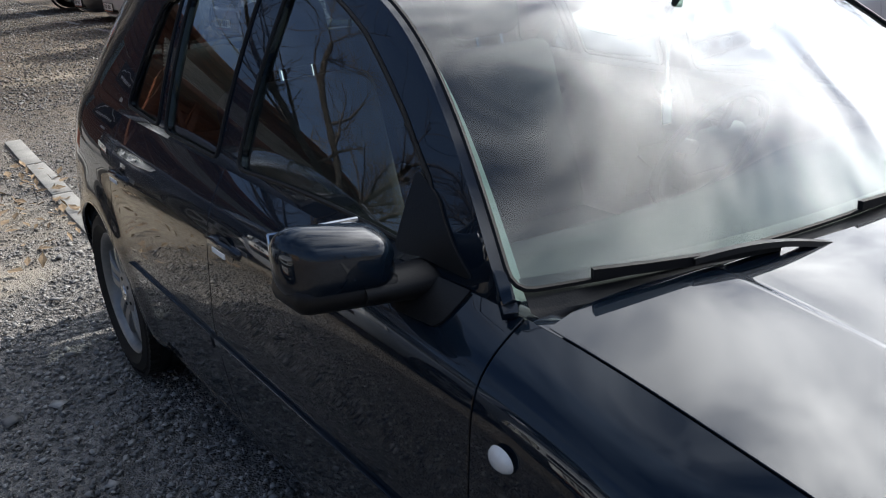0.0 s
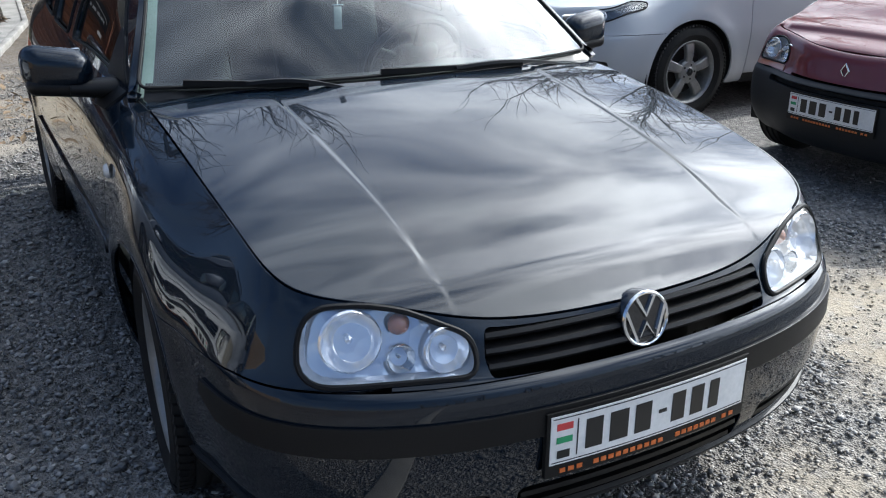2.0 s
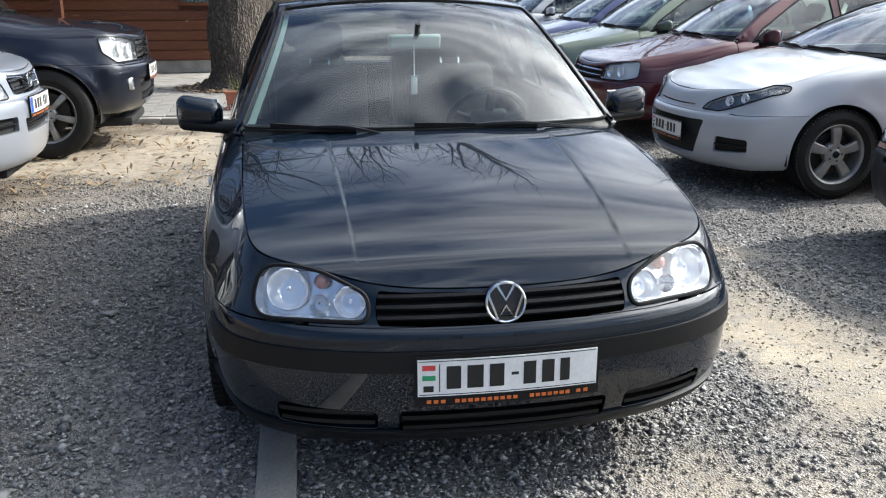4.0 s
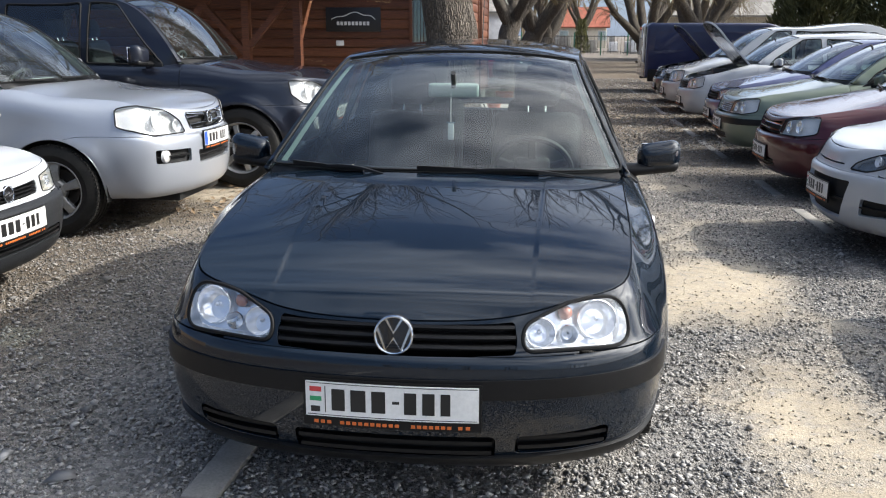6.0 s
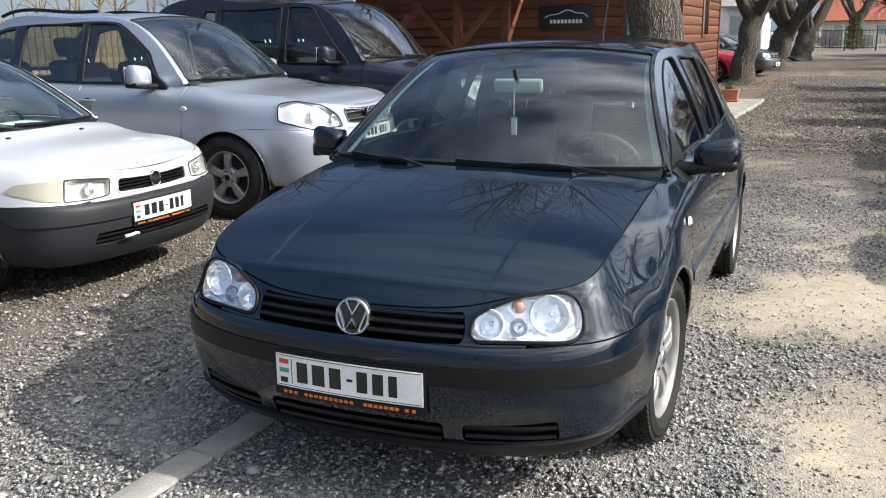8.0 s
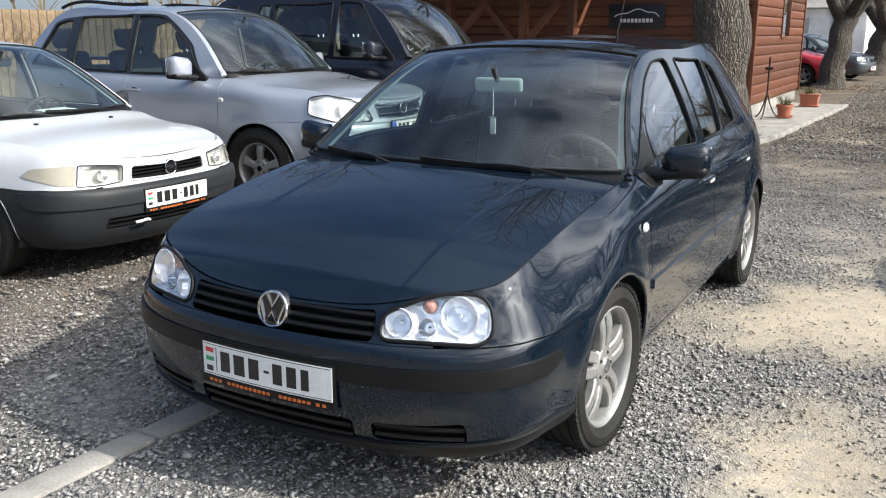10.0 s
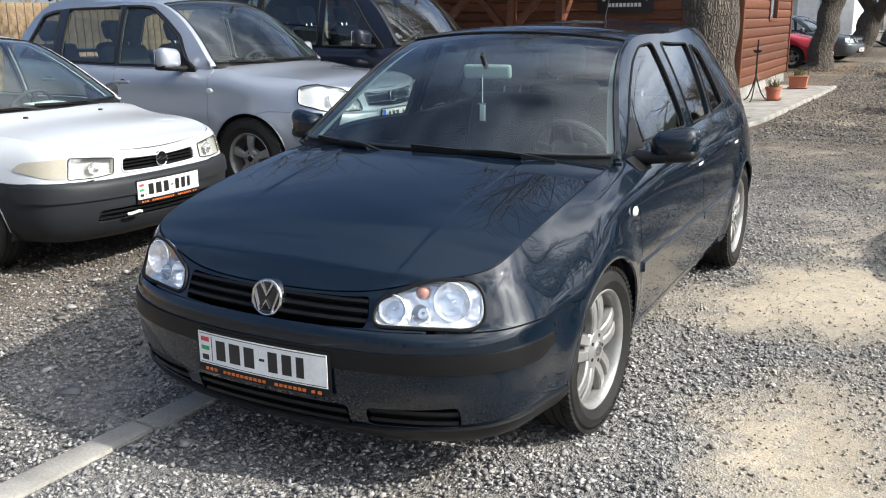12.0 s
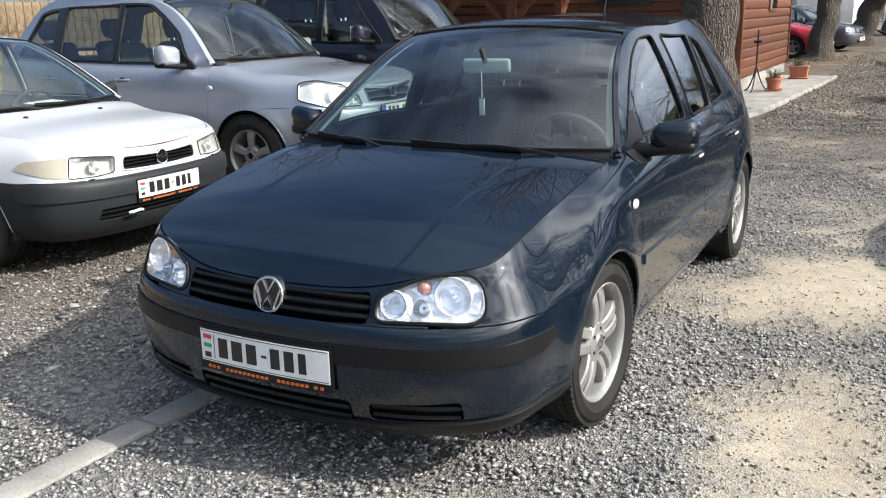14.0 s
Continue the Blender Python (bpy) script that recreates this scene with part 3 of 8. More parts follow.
def make_wheel(parent, x, y, rt, rr, width, kind, sg, tread=True, steer=0.0):
    """A wheel under its car: tyre, rim with spokes, brake disc, centre cap. sg: the side it faces."""
    w = empty("wheel")
    w.parent = parent
    w.matrix_basis = Matrix.Translation((x, y, rt)) @ Matrix.Rotation(radians(steer), 4, "Z") @ Matrix.Diagonal((sg, 1, 1, 1))
    h = width / 2
    prof = [(rr - 0.004, h - 0.018), (rr + 0.012, h - 0.006), (rr + (rt - rr) * 0.35, h + 0.004), (rr + (rt - rr) * 0.40, h + 0.0065), (rr + (rt - rr) * 0.46, h + 0.005), (rr + (rt - rr) * 0.72, h),
            (rt - 0.014, h - 0.010), (rt - 0.004, h - 0.022)]
    for g in (0.62, 0.22, -0.22, -0.62):
        prof += [(rt, h * g + 0.007), (rt - 0.007, h * g + 0.005), (rt - 0.007, h * g - 0.005), (rt, h * g - 0.007)]
    prof += [(rt - 0.012, -h + 0.012), (rr + 0.02, -h), (rr - 0.004, -h + 0.02)]
    v, f = revolve(prof, 72 if tread else 44)
    pieces = [(v, f)]
    if tread:
        for i in range(72):
            a = 2 * math.pi * i / 72
            for lat in (0.80, -0.80):
                m = Matrix.Rotation(a, 4, "X") @ Matrix.Translation((h * lat, 0, rt - 0.006)) @ Matrix.Rotation(0.25 * (1 if lat > 0 else -1), 4, "Z")
                c = [m @ Vector((sx * h * 0.17, sy * 0.0095, sz * 0.0065)) for sx in (-1, 1) for sy in (-1, 1) for sz in (-1, 1)]
                pieces.append(([tuple(p) for p in c], [(0, 1, 3, 2), (4, 6, 7, 5), (0, 4, 5, 1), (2, 3, 7, 6), (1, 5, 7, 3), (0, 2, 6, 4)]))
    v, f = joined(*pieces)
    raw("tyre", v, f, M_TYRE, w, "black tyre with ribbed tread and dusty sidewall", angle=30)
    v, f = revolve([(rr + 0.006, h - 0.014), (rr, h - 0.010), (rr - 0.010, h - 0.016), (rr - 0.018, h - 0.035), (rr - 0.022, -h + 0.02), (rr + 0.004, -h + 0.01)], 64)
    rim = raw("rim", v, f, M_ALLOY, w, "silver painted alloy rim")
    hubz = revolve([(0.001, 0.034), (0.030, 0.034), (0.036, 0.030), (0.070, 0.026), (0.082, 0.014), (0.085, -0.02)], 32)
    v, f = joined(*[(np.array(a) + (h - 0.055, 0, 0), b) for a, b in spokes(kind, rr) + [hubz]])
    raw("spokes", v, f, M_ALLOY, rim, angle=25)
    v, f = revolve([(0.001, h - 0.018), (0.026, h - 0.018), (0.029, h - 0.024)], 24)
    raw("centre_cap", v, f, M_CHROME, rim, "small chrome centre cap")
    for i in range(5):
        a = 2 * math.pi * i / 5
        b = revolve([(0.001, 0.012), (0.007, 0.012), (0.009, 0.0)], 8)
        raw("wheel_bolt", b[0] + (h - 0.036, 0.050 * math.cos(a), 0.050 * math.sin(a)), b[1], M_DARK, rim)
    v, f = revolve([(0.001, 0.01), (rr * 0.72, 0.01), (rr * 0.72, -0.01), (0.001, -0.01)], 40)
    raw("brake_disc", v, f, M_STEEL, w, "grey steel brake disc")
    return w


def plate_marks(parent, P, pw, ph, country="hu"):
    """Bars that stand for the plate's characters, and its small flag; P maps (x, z) on the plate to a place in front of it."""

    def bar(name, x0, x1, z0, z1, mat, d=0.0012):
        c = [P(x0, z0, 0.0004), P(x1, z0, 0.0004), P(x1, z1, 0.0004), P(x0, z1, 0.0004), P(x0, z0, d), P(x1, z0, d), P(x1, z1, d), P(x0, z1, d)]
        raw(name, c, [(0, 1, 2, 3), (4, 5, 6, 7), (0, 1, 5, 4), (1, 2, 6, 5), (2, 3, 7, 6), (3, 0, 4, 7)], mat, parent, smooth=False)

    h = ph / 2
    if country == "hu":
        bar("flag_stripe", -pw * 0.475, -pw * 0.405, h * 0.42, h * 0.70, M_RED)
        bar("flag_stripe", -pw * 0.475, -pw * 0.405, -h * 0.12, h * 0.14, M_GREEN)
        bar("country_bar", -pw * 0.470, -pw * 0.415, -h * 0.75, -h * 0.42, M_INK)
        bar("divider", -pw * 0.385, -pw * 0.380, -h * 0.75, h * 0.75, M_INK)
    else:
        bar("blue_band", -pw * 0.495, -pw * 0.405, -h * 0.95, h * 0.95, M_EUBLUE)
    x = -pw * 0.345
    for i, wide in enumerate((0.078, 0.088, 0.08, 0.04, 0.07, 0.07, 0.055)):
        if i == 3:
            bar("dash_bar", x + pw * 0.006, x + pw * 0.046, -h * 0.06, h * 0.10, M_INK)
        else:
            bar("character_bar", x, x + pw * wide, -h * 0.62, h * 0.62, M_INK)
        x += pw * (wide + 0.034)


def make_plate(car, y, z, tilt, country="hu", strip=True, pw=0.52, ph=0.11, bend=0.0):
    """A number plate with its dark holder; bend: how far its ends lie back."""
    ob = empty("number_plate", pose(0, y, z, tilt, 0, 0))
    ob.parent = car
    ob["label"] = "white number plate in a black holder"

    def P(x, zz, d=0.0):
        return (x, bend * (2 * x / pw) ** 2 - d, zz)

    def slab(name, x0, x1, z0, z1, d0, d1, mat):
        xs = np.linspace(x0, x1, 13)
        v, f = [], []
        for xx in xs:
            v += [P(xx, z0, d0), P(xx, z1, d0), P(xx, z1, d1), P(xx, z0, d1)]
        for i in range(12):
            for a in range(4):
                b = (a + 1) % 4
                f.append((i * 4 + a, i * 4 + b, i * 4 + 4 + b, i * 4 + 4 + a))
        f += [(0, 1, 2, 3), (48, 51, 50, 49)]
        return raw(name, v, f, mat, ob, angle=30)

    low = -ph / 2 - (0.030 if strip else 0.008)
    slab("holder", -pw / 2 - 0.008, pw / 2 + 0.008, low, ph / 2 + 0.008, -0.012, -0.001, M_BLACK_TRIM)
    slab("sheet", -pw / 2, pw / 2, -ph / 2, ph / 2, -0.001, 0.001, M_PLATE)
    for x0, x1, z0, z1 in ((-pw / 2 + 0.004, pw / 2 - 0.004, ph / 2 - 0.006, ph / 2 - 0.004), (-pw / 2 + 0.004, pw / 2 - 0.004, -ph / 2 + 0.004, -ph / 2 + 0.006)):
        slab("border_line", x0, x1, z0, z1, 0.001, 0.0018, M_INK)
    plate_marks(ob, lambda x, zz, d: P(x, zz, d + 0.001), pw, ph, country)
    if strip:
        for x0, x1 in ((-0.235, -0.175), (-0.155, 0.03), (0.06, 0.185), (0.20, 0.245)):
            n = max(1, round((x1 - x0) / 0.0185))
            for i in range(n):
                x = x0 + (x1 - x0) * i / n
                c = [P(xx, zz, 0.0006) for xx, zz in ((x, low + 0.0075), (x + 0.0125, low + 0.0075), (x + 0.0125, low + 0.0175), (x, low + 0.0175))]
                c += [(a, b + 0.0016, d) for a, b, d in c]
                raw("dealer_print_bar", c, [(0, 1, 2, 3), (4, 7, 6, 5), (0, 4, 5, 1), (1, 5, 6, 2), (2, 6, 7, 3), (3, 7, 4, 0)], M_ORANGE, ob, smooth=False)
    return ob


def seat(car, x, y, z, head=True):
    ob = empty("seat", pose(x, y, z))
    ob.parent = car
    box_part("cushion", (-0.26, -0.25, 0), (0.26, 0.26, 0.17), M_CLOTH, ob, bevel=0.06, seg=3)
    bm = bmesh.new()
    add_box(bm, (-0.25, -0.07, 0), (0.25, 0.08, 0.64), 0.06, 3)
    bmesh.ops.transform(bm, matrix=pose(0, 0.24, 0.12, -17), verts=bm.verts)
    part("backrest", bm, M_CLOTH, ob)
    if head:
        bm = bmesh.new()
        add_box(bm, (-0.13, -0.05, 0.67), (0.13, 0.06, 0.87), 0.05, 3)
        bmesh.ops.transform(bm, matrix=pose(0, 0.24, 0.12, -15), verts=bm.verts)
        part("headrest", bm, M_CLOTH, ob)
        for sx in (-0.05, 0.05):
            v, f = sweep([(sx, 0.40, 0.72), (sx, 0.43, 0.84)], ring_profile(0.006, 6), up=(1, 0, 0))
            raw("headrest_post", v, f, M_CHROME, ob)
    return ob


def make_interior(car, B, S):
    """Dashboard, wheel, seats and floor behind the glass."""
    yc, zc, hw = S["y_cowl"], S["z_cowl"], S["hw"]
    zf = S.get("z_floor", 0.30)
    box_part("cabin_floor", (-hw + 0.10, yc - 0.05, zf - 0.03), (hw - 0.10, S["wr"] + 0.35, zf), M_DARK, car)
    xs = np.linspace(-(hw - 0.11), hw - 0.11, 25)
    v, f = [], []
    prof = [(-0.10, 0.0), (0.05, 0.015), (0.25, 0.02), (0.40, 0.0), (0.47, -0.05), (0.47, -0.20), (0.42, -0.38)]
    for x in xs:
        bow = 0.16 * (x / hw) ** 2
        hump = 0.03 * math.exp(-((x - 0.36) / 0.20) ** 2)
        for j, (dy, dz) in enumerate(prof):
            v.append((x, yc - 0.02 + dy + bow * (1 - j / 8), zc - 0.045 + dz + (hump if 2 <= j <= 4 else 0)))
    k = len(prof)
    for i in range(24):
        for j in range(k - 1):
            f.append((i * k + j, i * k + j + 1, i * k + k + j + 1, i * k + k + j))
    raw("dashboard", v, f, M_DASH, car, "dark moulded dashboard")
    st = empty("steering_wheel", pose(0.36, yc + 0.62, zc - 0.06, 28 - 90, 0, 0))
    st.parent = car
    a = np.linspace(0, 2 * np.pi, 40, endpoint=False)
    vv, ff = sweep(np.stack([0.185 * np.cos(a), 0.185 * np.sin(a), 0 * a], 1), ring_profile(0.015, 8), closed=True)
    raw("wheel_ring", vv, ff, M_DASH, st)
    bm = bmesh.new()
    add_box(bm, (-0.085, -0.08, -0.03), (0.085, 0.06, 0.02), 0.025, 3)
    for t in (200, 340, 270):
        add_box(bm, (0.05, -0.02, -0.012), (0.18, 0.02, 0.008), 0.006, 1, Matrix.Rotation(radians(t), 4, "Z"))
    part("wheel_boss", bm, M_DASH, st)
    ys = yc + S.get("seat_back", 1.15)
    for x in (-0.36, 0.36):
        seat(car, x, ys, zf + 0.02 + S.get("seat_up", 0.0))
    for x in (-0.40, 0.40):
        seat(car, x, ys + 0.95, zf + 0.03 + S.get("seat_up", 0.0))
    p = B.T([B.rk[1] * 0.70], [0.0])[0] + np.array((0, 0.07, -0.035))
    mr = empty("inner_mirror", pose(*S.get("mirror_at", p), 8, 0, 4))
    mr.parent = car
    box_part("mirror_case", (-0.115, 0.0, -0.032), (0.115, 0.03, 0.032), M_DASH if not S.get("pale_mirror") else M_TRIM, mr, bevel=0.014, seg=3)
    v, f = sweep([(0, 0.0, 0.02), (0, -0.045, 0.09)], ring_profile(0.012, 8), up=(1, 0, 0))
    raw("mirror_stalk", v, f, M_DASH, mr)


def make_mirror(car, at, size, sg, paint, dark, sail=True):
    """A door mirror: painted shell, dark foot and its glass. at: the place of its foot on the door."""
    ob = empty("door_mirror", Matrix.Translation((sg * at[0], at[1], at[2])) @ Matrix.Diagonal((sg, 1, 1, 1)))
    ob.parent = car
    w, d, h = size
    bm = bmesh.new()
    add_box(bm, (0.02, -0.035, -0.018), (0.02 + w, d - 0.035, h), 0.052, 5)
    for v in bm.verts:
        u = (v.co.x - 0.02) / w
        v.co.y += 0.035 * u * u
        v.co.z += 0.012 * u - 0.014 * (1 - u) * (v.co.z / h)
        if v.co.y < 0.0:
            v.co.z = h * 0.5 + (v.co.z - h * 0.5) * 0.88
    part("mirror_shell", bm, paint, ob)
    bm = bmesh.new()
    add_box(bm, (0.015, -0.030, -0.030), (0.02 + w * 0.96, d - 0.025, 0.022), 0.022, 3)
    for v in bm.verts:
        u = (v.co.x - 0.02) / w
        v.co.y += 0.035 * u * u
        v.co.z += 0.016 * u
    part("mirror_tray", bm, dark, ob)
    path = [(-0.06 + 0.15 * u, 0.004, -0.012 + 0.012 * u) for u in np.linspace(0, 1, 8)]
    v, f = sweep(path, [[(a * (1.25 - 0.5 * u), b * (1.35 - 0.55 * u)) for a, b in ring_profile(0.042, 14, 0.62)] for u in np.linspace(0, 1, 8)])
    raw("mirror_foot", v, f, dark, ob)
    bm = bmesh.new()
    add_box(bm, (0.04, d - 0.036, 0.012), (0.005 + w, d - 0.030, h - 0.014), 0.002, 1)
    for v in bm.verts:
        v.co.y += 0.035 * ((v.co.x - 0.02) / w) ** 2
    part("mirror_glass", bm, M_CHROME, ob, "silvered mirror glass")
    if not sail:
        return ob
    bm = bmesh.new()
    add_box(bm, (-0.045, -0.13, -0.06), (-0.012, 0.09, 0.0), 0.012, 2)
    for v in bm.verts:
        if v.co.z > -0.02 and v.co.y > 0:
            v.co.z += 0.13
            v.co.x -= 0.045
    part("mirror_sail", bm, dark, ob)
    return ob


def make_headlamp(car, B, poly, sg, style):
    """A headlamp: clear lens, silvered bowl, round reflectors and a dark gasket."""
    ob = empty("headlamp")
    ob.parent = car
    ob["label"] = style.get("label", "clear glass headlamp with silvered reflectors")
    P = np.array(poly) * (sg, 1)
    sc = (1.0, style.get("sv", 0.08))
    f = lambda u, v: B.W(u, v, 0.004)
    panel("lens", f, P, M_LENS, ob, 0.02, sc, rim=0.006).visible_shadow = False
    panel("lamp_bowl", lambda u, v: B.W(u, v, -0.035), P, style.get("bowl", M_REFLECTOR), ob, 0.02, sc, rim=0.0)
    loop = B.W(*(dense(P * sc, 0.015) / sc).T, 0.003)
    v, fc = sweep(loop, ring_profile(style.get("gasket", 0.0055), 6), closed=True, up=(0, -1, 0.2))
    raw("gasket", v, fc, M_RUBBER, ob)
    D = dense(P * sc, 0.02) / sc
    k = len(D)
    wall = np.concatenate([B.W(*D.T, -0.002), B.W(*D.T, -0.036)])
    raw("lamp_wall", wall, [(i, (i + 1) % k, k + (i + 1) % k, k + i) for i in range(k)], style.get("bowl", M_REFLECTOR), ob)
    for (x, z, r, mat, nm) in style["bowls"]:
        s, vv = B.front(sg * x, z)
        c = B.W([s], [vv], -0.024)[0]
        e = 1e-3
        du, dv = B.W([s + e], [vv])[0] - B.W([s - e], [vv])[0], B.W([s], [vv + e])[0] - B.W([s], [vv - e])[0]
        n = np.cross(du, dv)
        n /= np.linalg.norm(n)
        if n[1] > 0:
            n = -n
        n = n + np.array((0, -1.2, 0))
        n /= np.linalg.norm(n)
        prof = [(r * 1.06, 0.018), (r, 0.022), (r * 0.92, 0.012), (r * 0.7, -0.006), (r * 0.4, -0.018), (r * 0.16, -0.02), (r * 0.13, 0.004), (0.001, 0.008)]
        if nm == "indicator":
            prof = [(r, 0.004), (r * 0.9, 0.012), (r * 0.6, 0.019), (r * 0.3, 0.022), (0.001, 0.023)]
        v, fc = revolve(prof, 32, axis="z")
        m = Vector(n).to_track_quat("Z", "Y").to_matrix().to_4x4()
        v = np.array([tuple(m @ Vector(p)) for p in v]) + c
        raw(nm, v, fc, mat, ob, angle=50)
    return ob


def make_wiper(car, B, x0, x1, S, lift=0.012):
    """A wiper that lies along the foot of the windscreen."""
    ob = empty("wiper")
    ob.parent = car
    ob["label"] = "black windscreen wiper"
    q0 = B.rk[0]

    def at(x, up):
        q = q0 + up
        w = x / B.rail([q])[0, 0]
        p = B.T([q], [w])[0]
        return p + np.array((0, -0.010, lift))

    arm = [at(x, -0.012 + 0.030 * (i / 13) ** 1.3) + np.array((0, 0, 0.018 * math.sin(i / 13 * 3))) for i, x in enumerate(np.linspace(x0, x0 + (x1 - x0) * 0.62, 14))]
    v, f = sweep(arm, [(-0.009, -0.004), (0.009, -0.004), (0.007, 0.005), (-0.007, 0.005)])
    raw("wiper_arm", v, f, M_BLACK_TRIM, ob)
    xb = np.linspace(x0 + (x1 - x0) * 0.22, x1, 18)
    blade = [at(x, 0.012 + 0.022 * i / 17) for i, x in enumerate(xb)]
    v, f = sweep(blade, [(-0.005, -0.010), (0.005, -0.010), (0.006, 0.006), (-0.006, 0.006)])
    raw("wiper_blade", v, f, M_RUBBER, ob)
    return ob


def chevron_badge(car, c, n, r, shape):
    """A round chrome badge with plain raised strokes. n: the way it faces."""
    ob = empty("badge", Matrix.Translation(c) @ Vector(n).to_track_quat("Z", "Y").to_matrix().to_4x4())
    ob.parent = car
    ob["label"] = "round chrome badge"
    v, f = revolve([(0.001, 0.002), (r * 0.95, 0.002), (r, -0.004), (r, -0.03)], 40, "z")
    raw("badge_disc", v, f, M_GLOSSBLACK, ob)
    a = np.linspace(0, 2 * np.pi, 48, endpoint=False)
    v, f = sweep(np.stack([r * 0.93 * np.cos(a), r * 0.93 * np.sin(a), 0 * a + 0.004], 1), ring_profile(r * 0.075, 8), closed=True)
    raw("badge_ring", v, f, M_CHROME, ob)
    for k, path in enumerate(shape):
        v, f = sweep([(x * r, y * r, 0.005) for x, y in path], [(-r * 0.085, -0.003), (r * 0.085, -0.003), (r * 0.06, 0.003), (-r * 0.06, 0.003)])
        raw("badge_stroke", v, f, M_CHROME, ob)
    return ob


def car_spec(L, hw, H, wf, wr, rw, zb, zt, zl, zc, belt, yc, yt, nose=0.10, lean=0.115, bow=0.10, cy=0.45, edge=0.13, rail_x=0.57, **more):
    """Lines of a car from its main sizes: zb bumper's foot, zt bumper's top, zl bonnet's lip, zc bonnet at the screen, yt head of the screen."""
    zm = (zb + zt) / 2
    S = dict(L=L, hw=hw, H=H, wf=wf, wr=wr, rw=rw, ra=rw + 0.045, zt=zt, flare=0.010, bow=bow, cy=cy, z_cowl=zc, z_belt=belt + 0.03, y_cowl=yc, creases=[], bonnet_crown=(0.018, 0.022))
    S.update(more)
    S["front"] = [zb, nose, zb + 0.055, nose * 0.35, zm, 0.004, zt - 0.035, 0.006, zt, 0.04, zl - 0.04, lean * 0.7, zl, lean]
    S["front_mid"] = [zb, nose, zb + 0.06, nose * 0.35, zm, 0.002, zt - 0.03, 0.006, zt + 0.012, 0.04, zl - 0.010, lean * 0.70, zl + 0.036, lean * 0.98]
    S["lamp_end"] = [zb + 0.005, nose * 0.95, zb + 0.07, 0.035, zm + 0.02, 0.0, zt - 0.025, 0.005, zt + 0.018, 0.025, zl + 0.006, 0.06, zl + 0.058, 0.118]
    S["corner"] = [zb + 0.01, 0.09, zb + 0.08, 0.03, zm + 0.03, 0.0, zt - 0.02, 0.004, zt + 0.03, 0.012, zl + 0.02, 0.06, zl + S.get("corner_up", 0.10), edge * 1.15]
    S["wing"] = [0.22, 0.07, 0.30, 0.03, 0.50, 0.0, 0.60, 0.0, 0.68, 0.006, zc - 0.115, 0.03, zc - S.get("wing_down", 0.052), edge * 1.18]
    S["cowl"] = [0.20, 0.075, 0.29, 0.03, 0.52, 0.0, 0.64, 0.002, 0.74, 0.012, zc - 0.067, 0.04, zc, edge]
    S["door"] = [0.20, 0.075, 0.29, 0.03, 0.52, 0.0, 0.64, 0.002, 0.76, 0.012, belt - 0.075, 0.035, belt, edge * 0.66]
    S["rear"] = [0.24, 0.09, 0.32, 0.03, 0.50, 0.0, 0.62, 0.002, 0.76, 0.02, belt - 0.03, 0.06, belt + 0.04, edge * 0.8]
    zr = H - 0.05
    xa = hw - edge * 0.72
    S["rail"] = [(xa, yc + 0.08, zc + 0.028), (rail_x, yt, zr - 0.025), (rail_x + 0.02, yt + 0.55, zr), (rail_x - 0.03, L - 0.70, zr - 0.04), (rail_x + 0.06, L - 0.22, belt + 0.08)]
    S["crown"], S["bowing"] = [0.0, 0.042, 0.05, 0.045, 0.02], [0.17, 0.06, 0.0, -0.05, -0.05]
    S["doors"] = (yc + 0.05, yt + 0.38, wr - 0.10)
    S["windows"] = [[(yc + 0.24, belt + 0.02), (yt + 0.33, belt + 0.025), (yt + 0.31, zr - 0.035), (yt + 0.03, zr - 0.05), (yc + 0.34, belt + 0.125)],
                    [(yt + 0.40, belt + 0.03), (wr - 0.32, belt + 0.045), (wr - 0.34, zr - 0.055), (yt + 0.40, zr - 0.04)],
                    [(wr - 0.27, belt + 0.05), (wr + 0.05, belt + 0.07), (wr - 0.12, zr - 0.07), (wr - 0.27, zr - 0.06)]]
    S["lamp"] = [(0.46 * hw, zt + 0.015), (0.50 * hw, zl), (0.74 * hw, zl + 0.042), (0.93 * hw, zl + 0.055), (0.92 * hw, zt + 0.05), (0.80 * hw, zt + 0.018)]
    S["lamp_r"] = 0.025
    S["lamp_style"] = dict(bowl=M_CLEARWHITE, bowls=[(0.60 * hw, (zt + zl) / 2 + 0.012, 0.050, M_BOWL, "reflector"), (0.76 * hw, (zt + zl) / 2 + 0.025, 0.055, M_BOWL, "reflector")])
    S["grille"] = [(-0.46 * hw, zt + 0.01), (0.46 * hw, zt + 0.01), (0.44 * hw, zl - 0.02), (-0.44 * hw, zl - 0.02)]
    S["slats"], S["slat_mat"] = 3, M_BLACK_TRIM
    S["intakes"] = [[(-0.45 * hw, zb + 0.07), (0.45 * hw, zb + 0.07), (0.45 * hw, zb + 0.15), (-0.45 * hw, zb + 0.15)]]
    S["mirror"] = ((hw - 0.07, yc + 0.32, belt - 0.005), (0.16, 0.10, 0.13))
    S["wheel"], S["rim_r"], S["tyre_w"], S["track"] = (5, 0.026, 0.0), rw * 0.64, 0.20, hw - 0.112
    S["plate"] = (0.0, zm, 0.0, "hu")
    S["step"] = 0.06
    S.update(more)
    return S


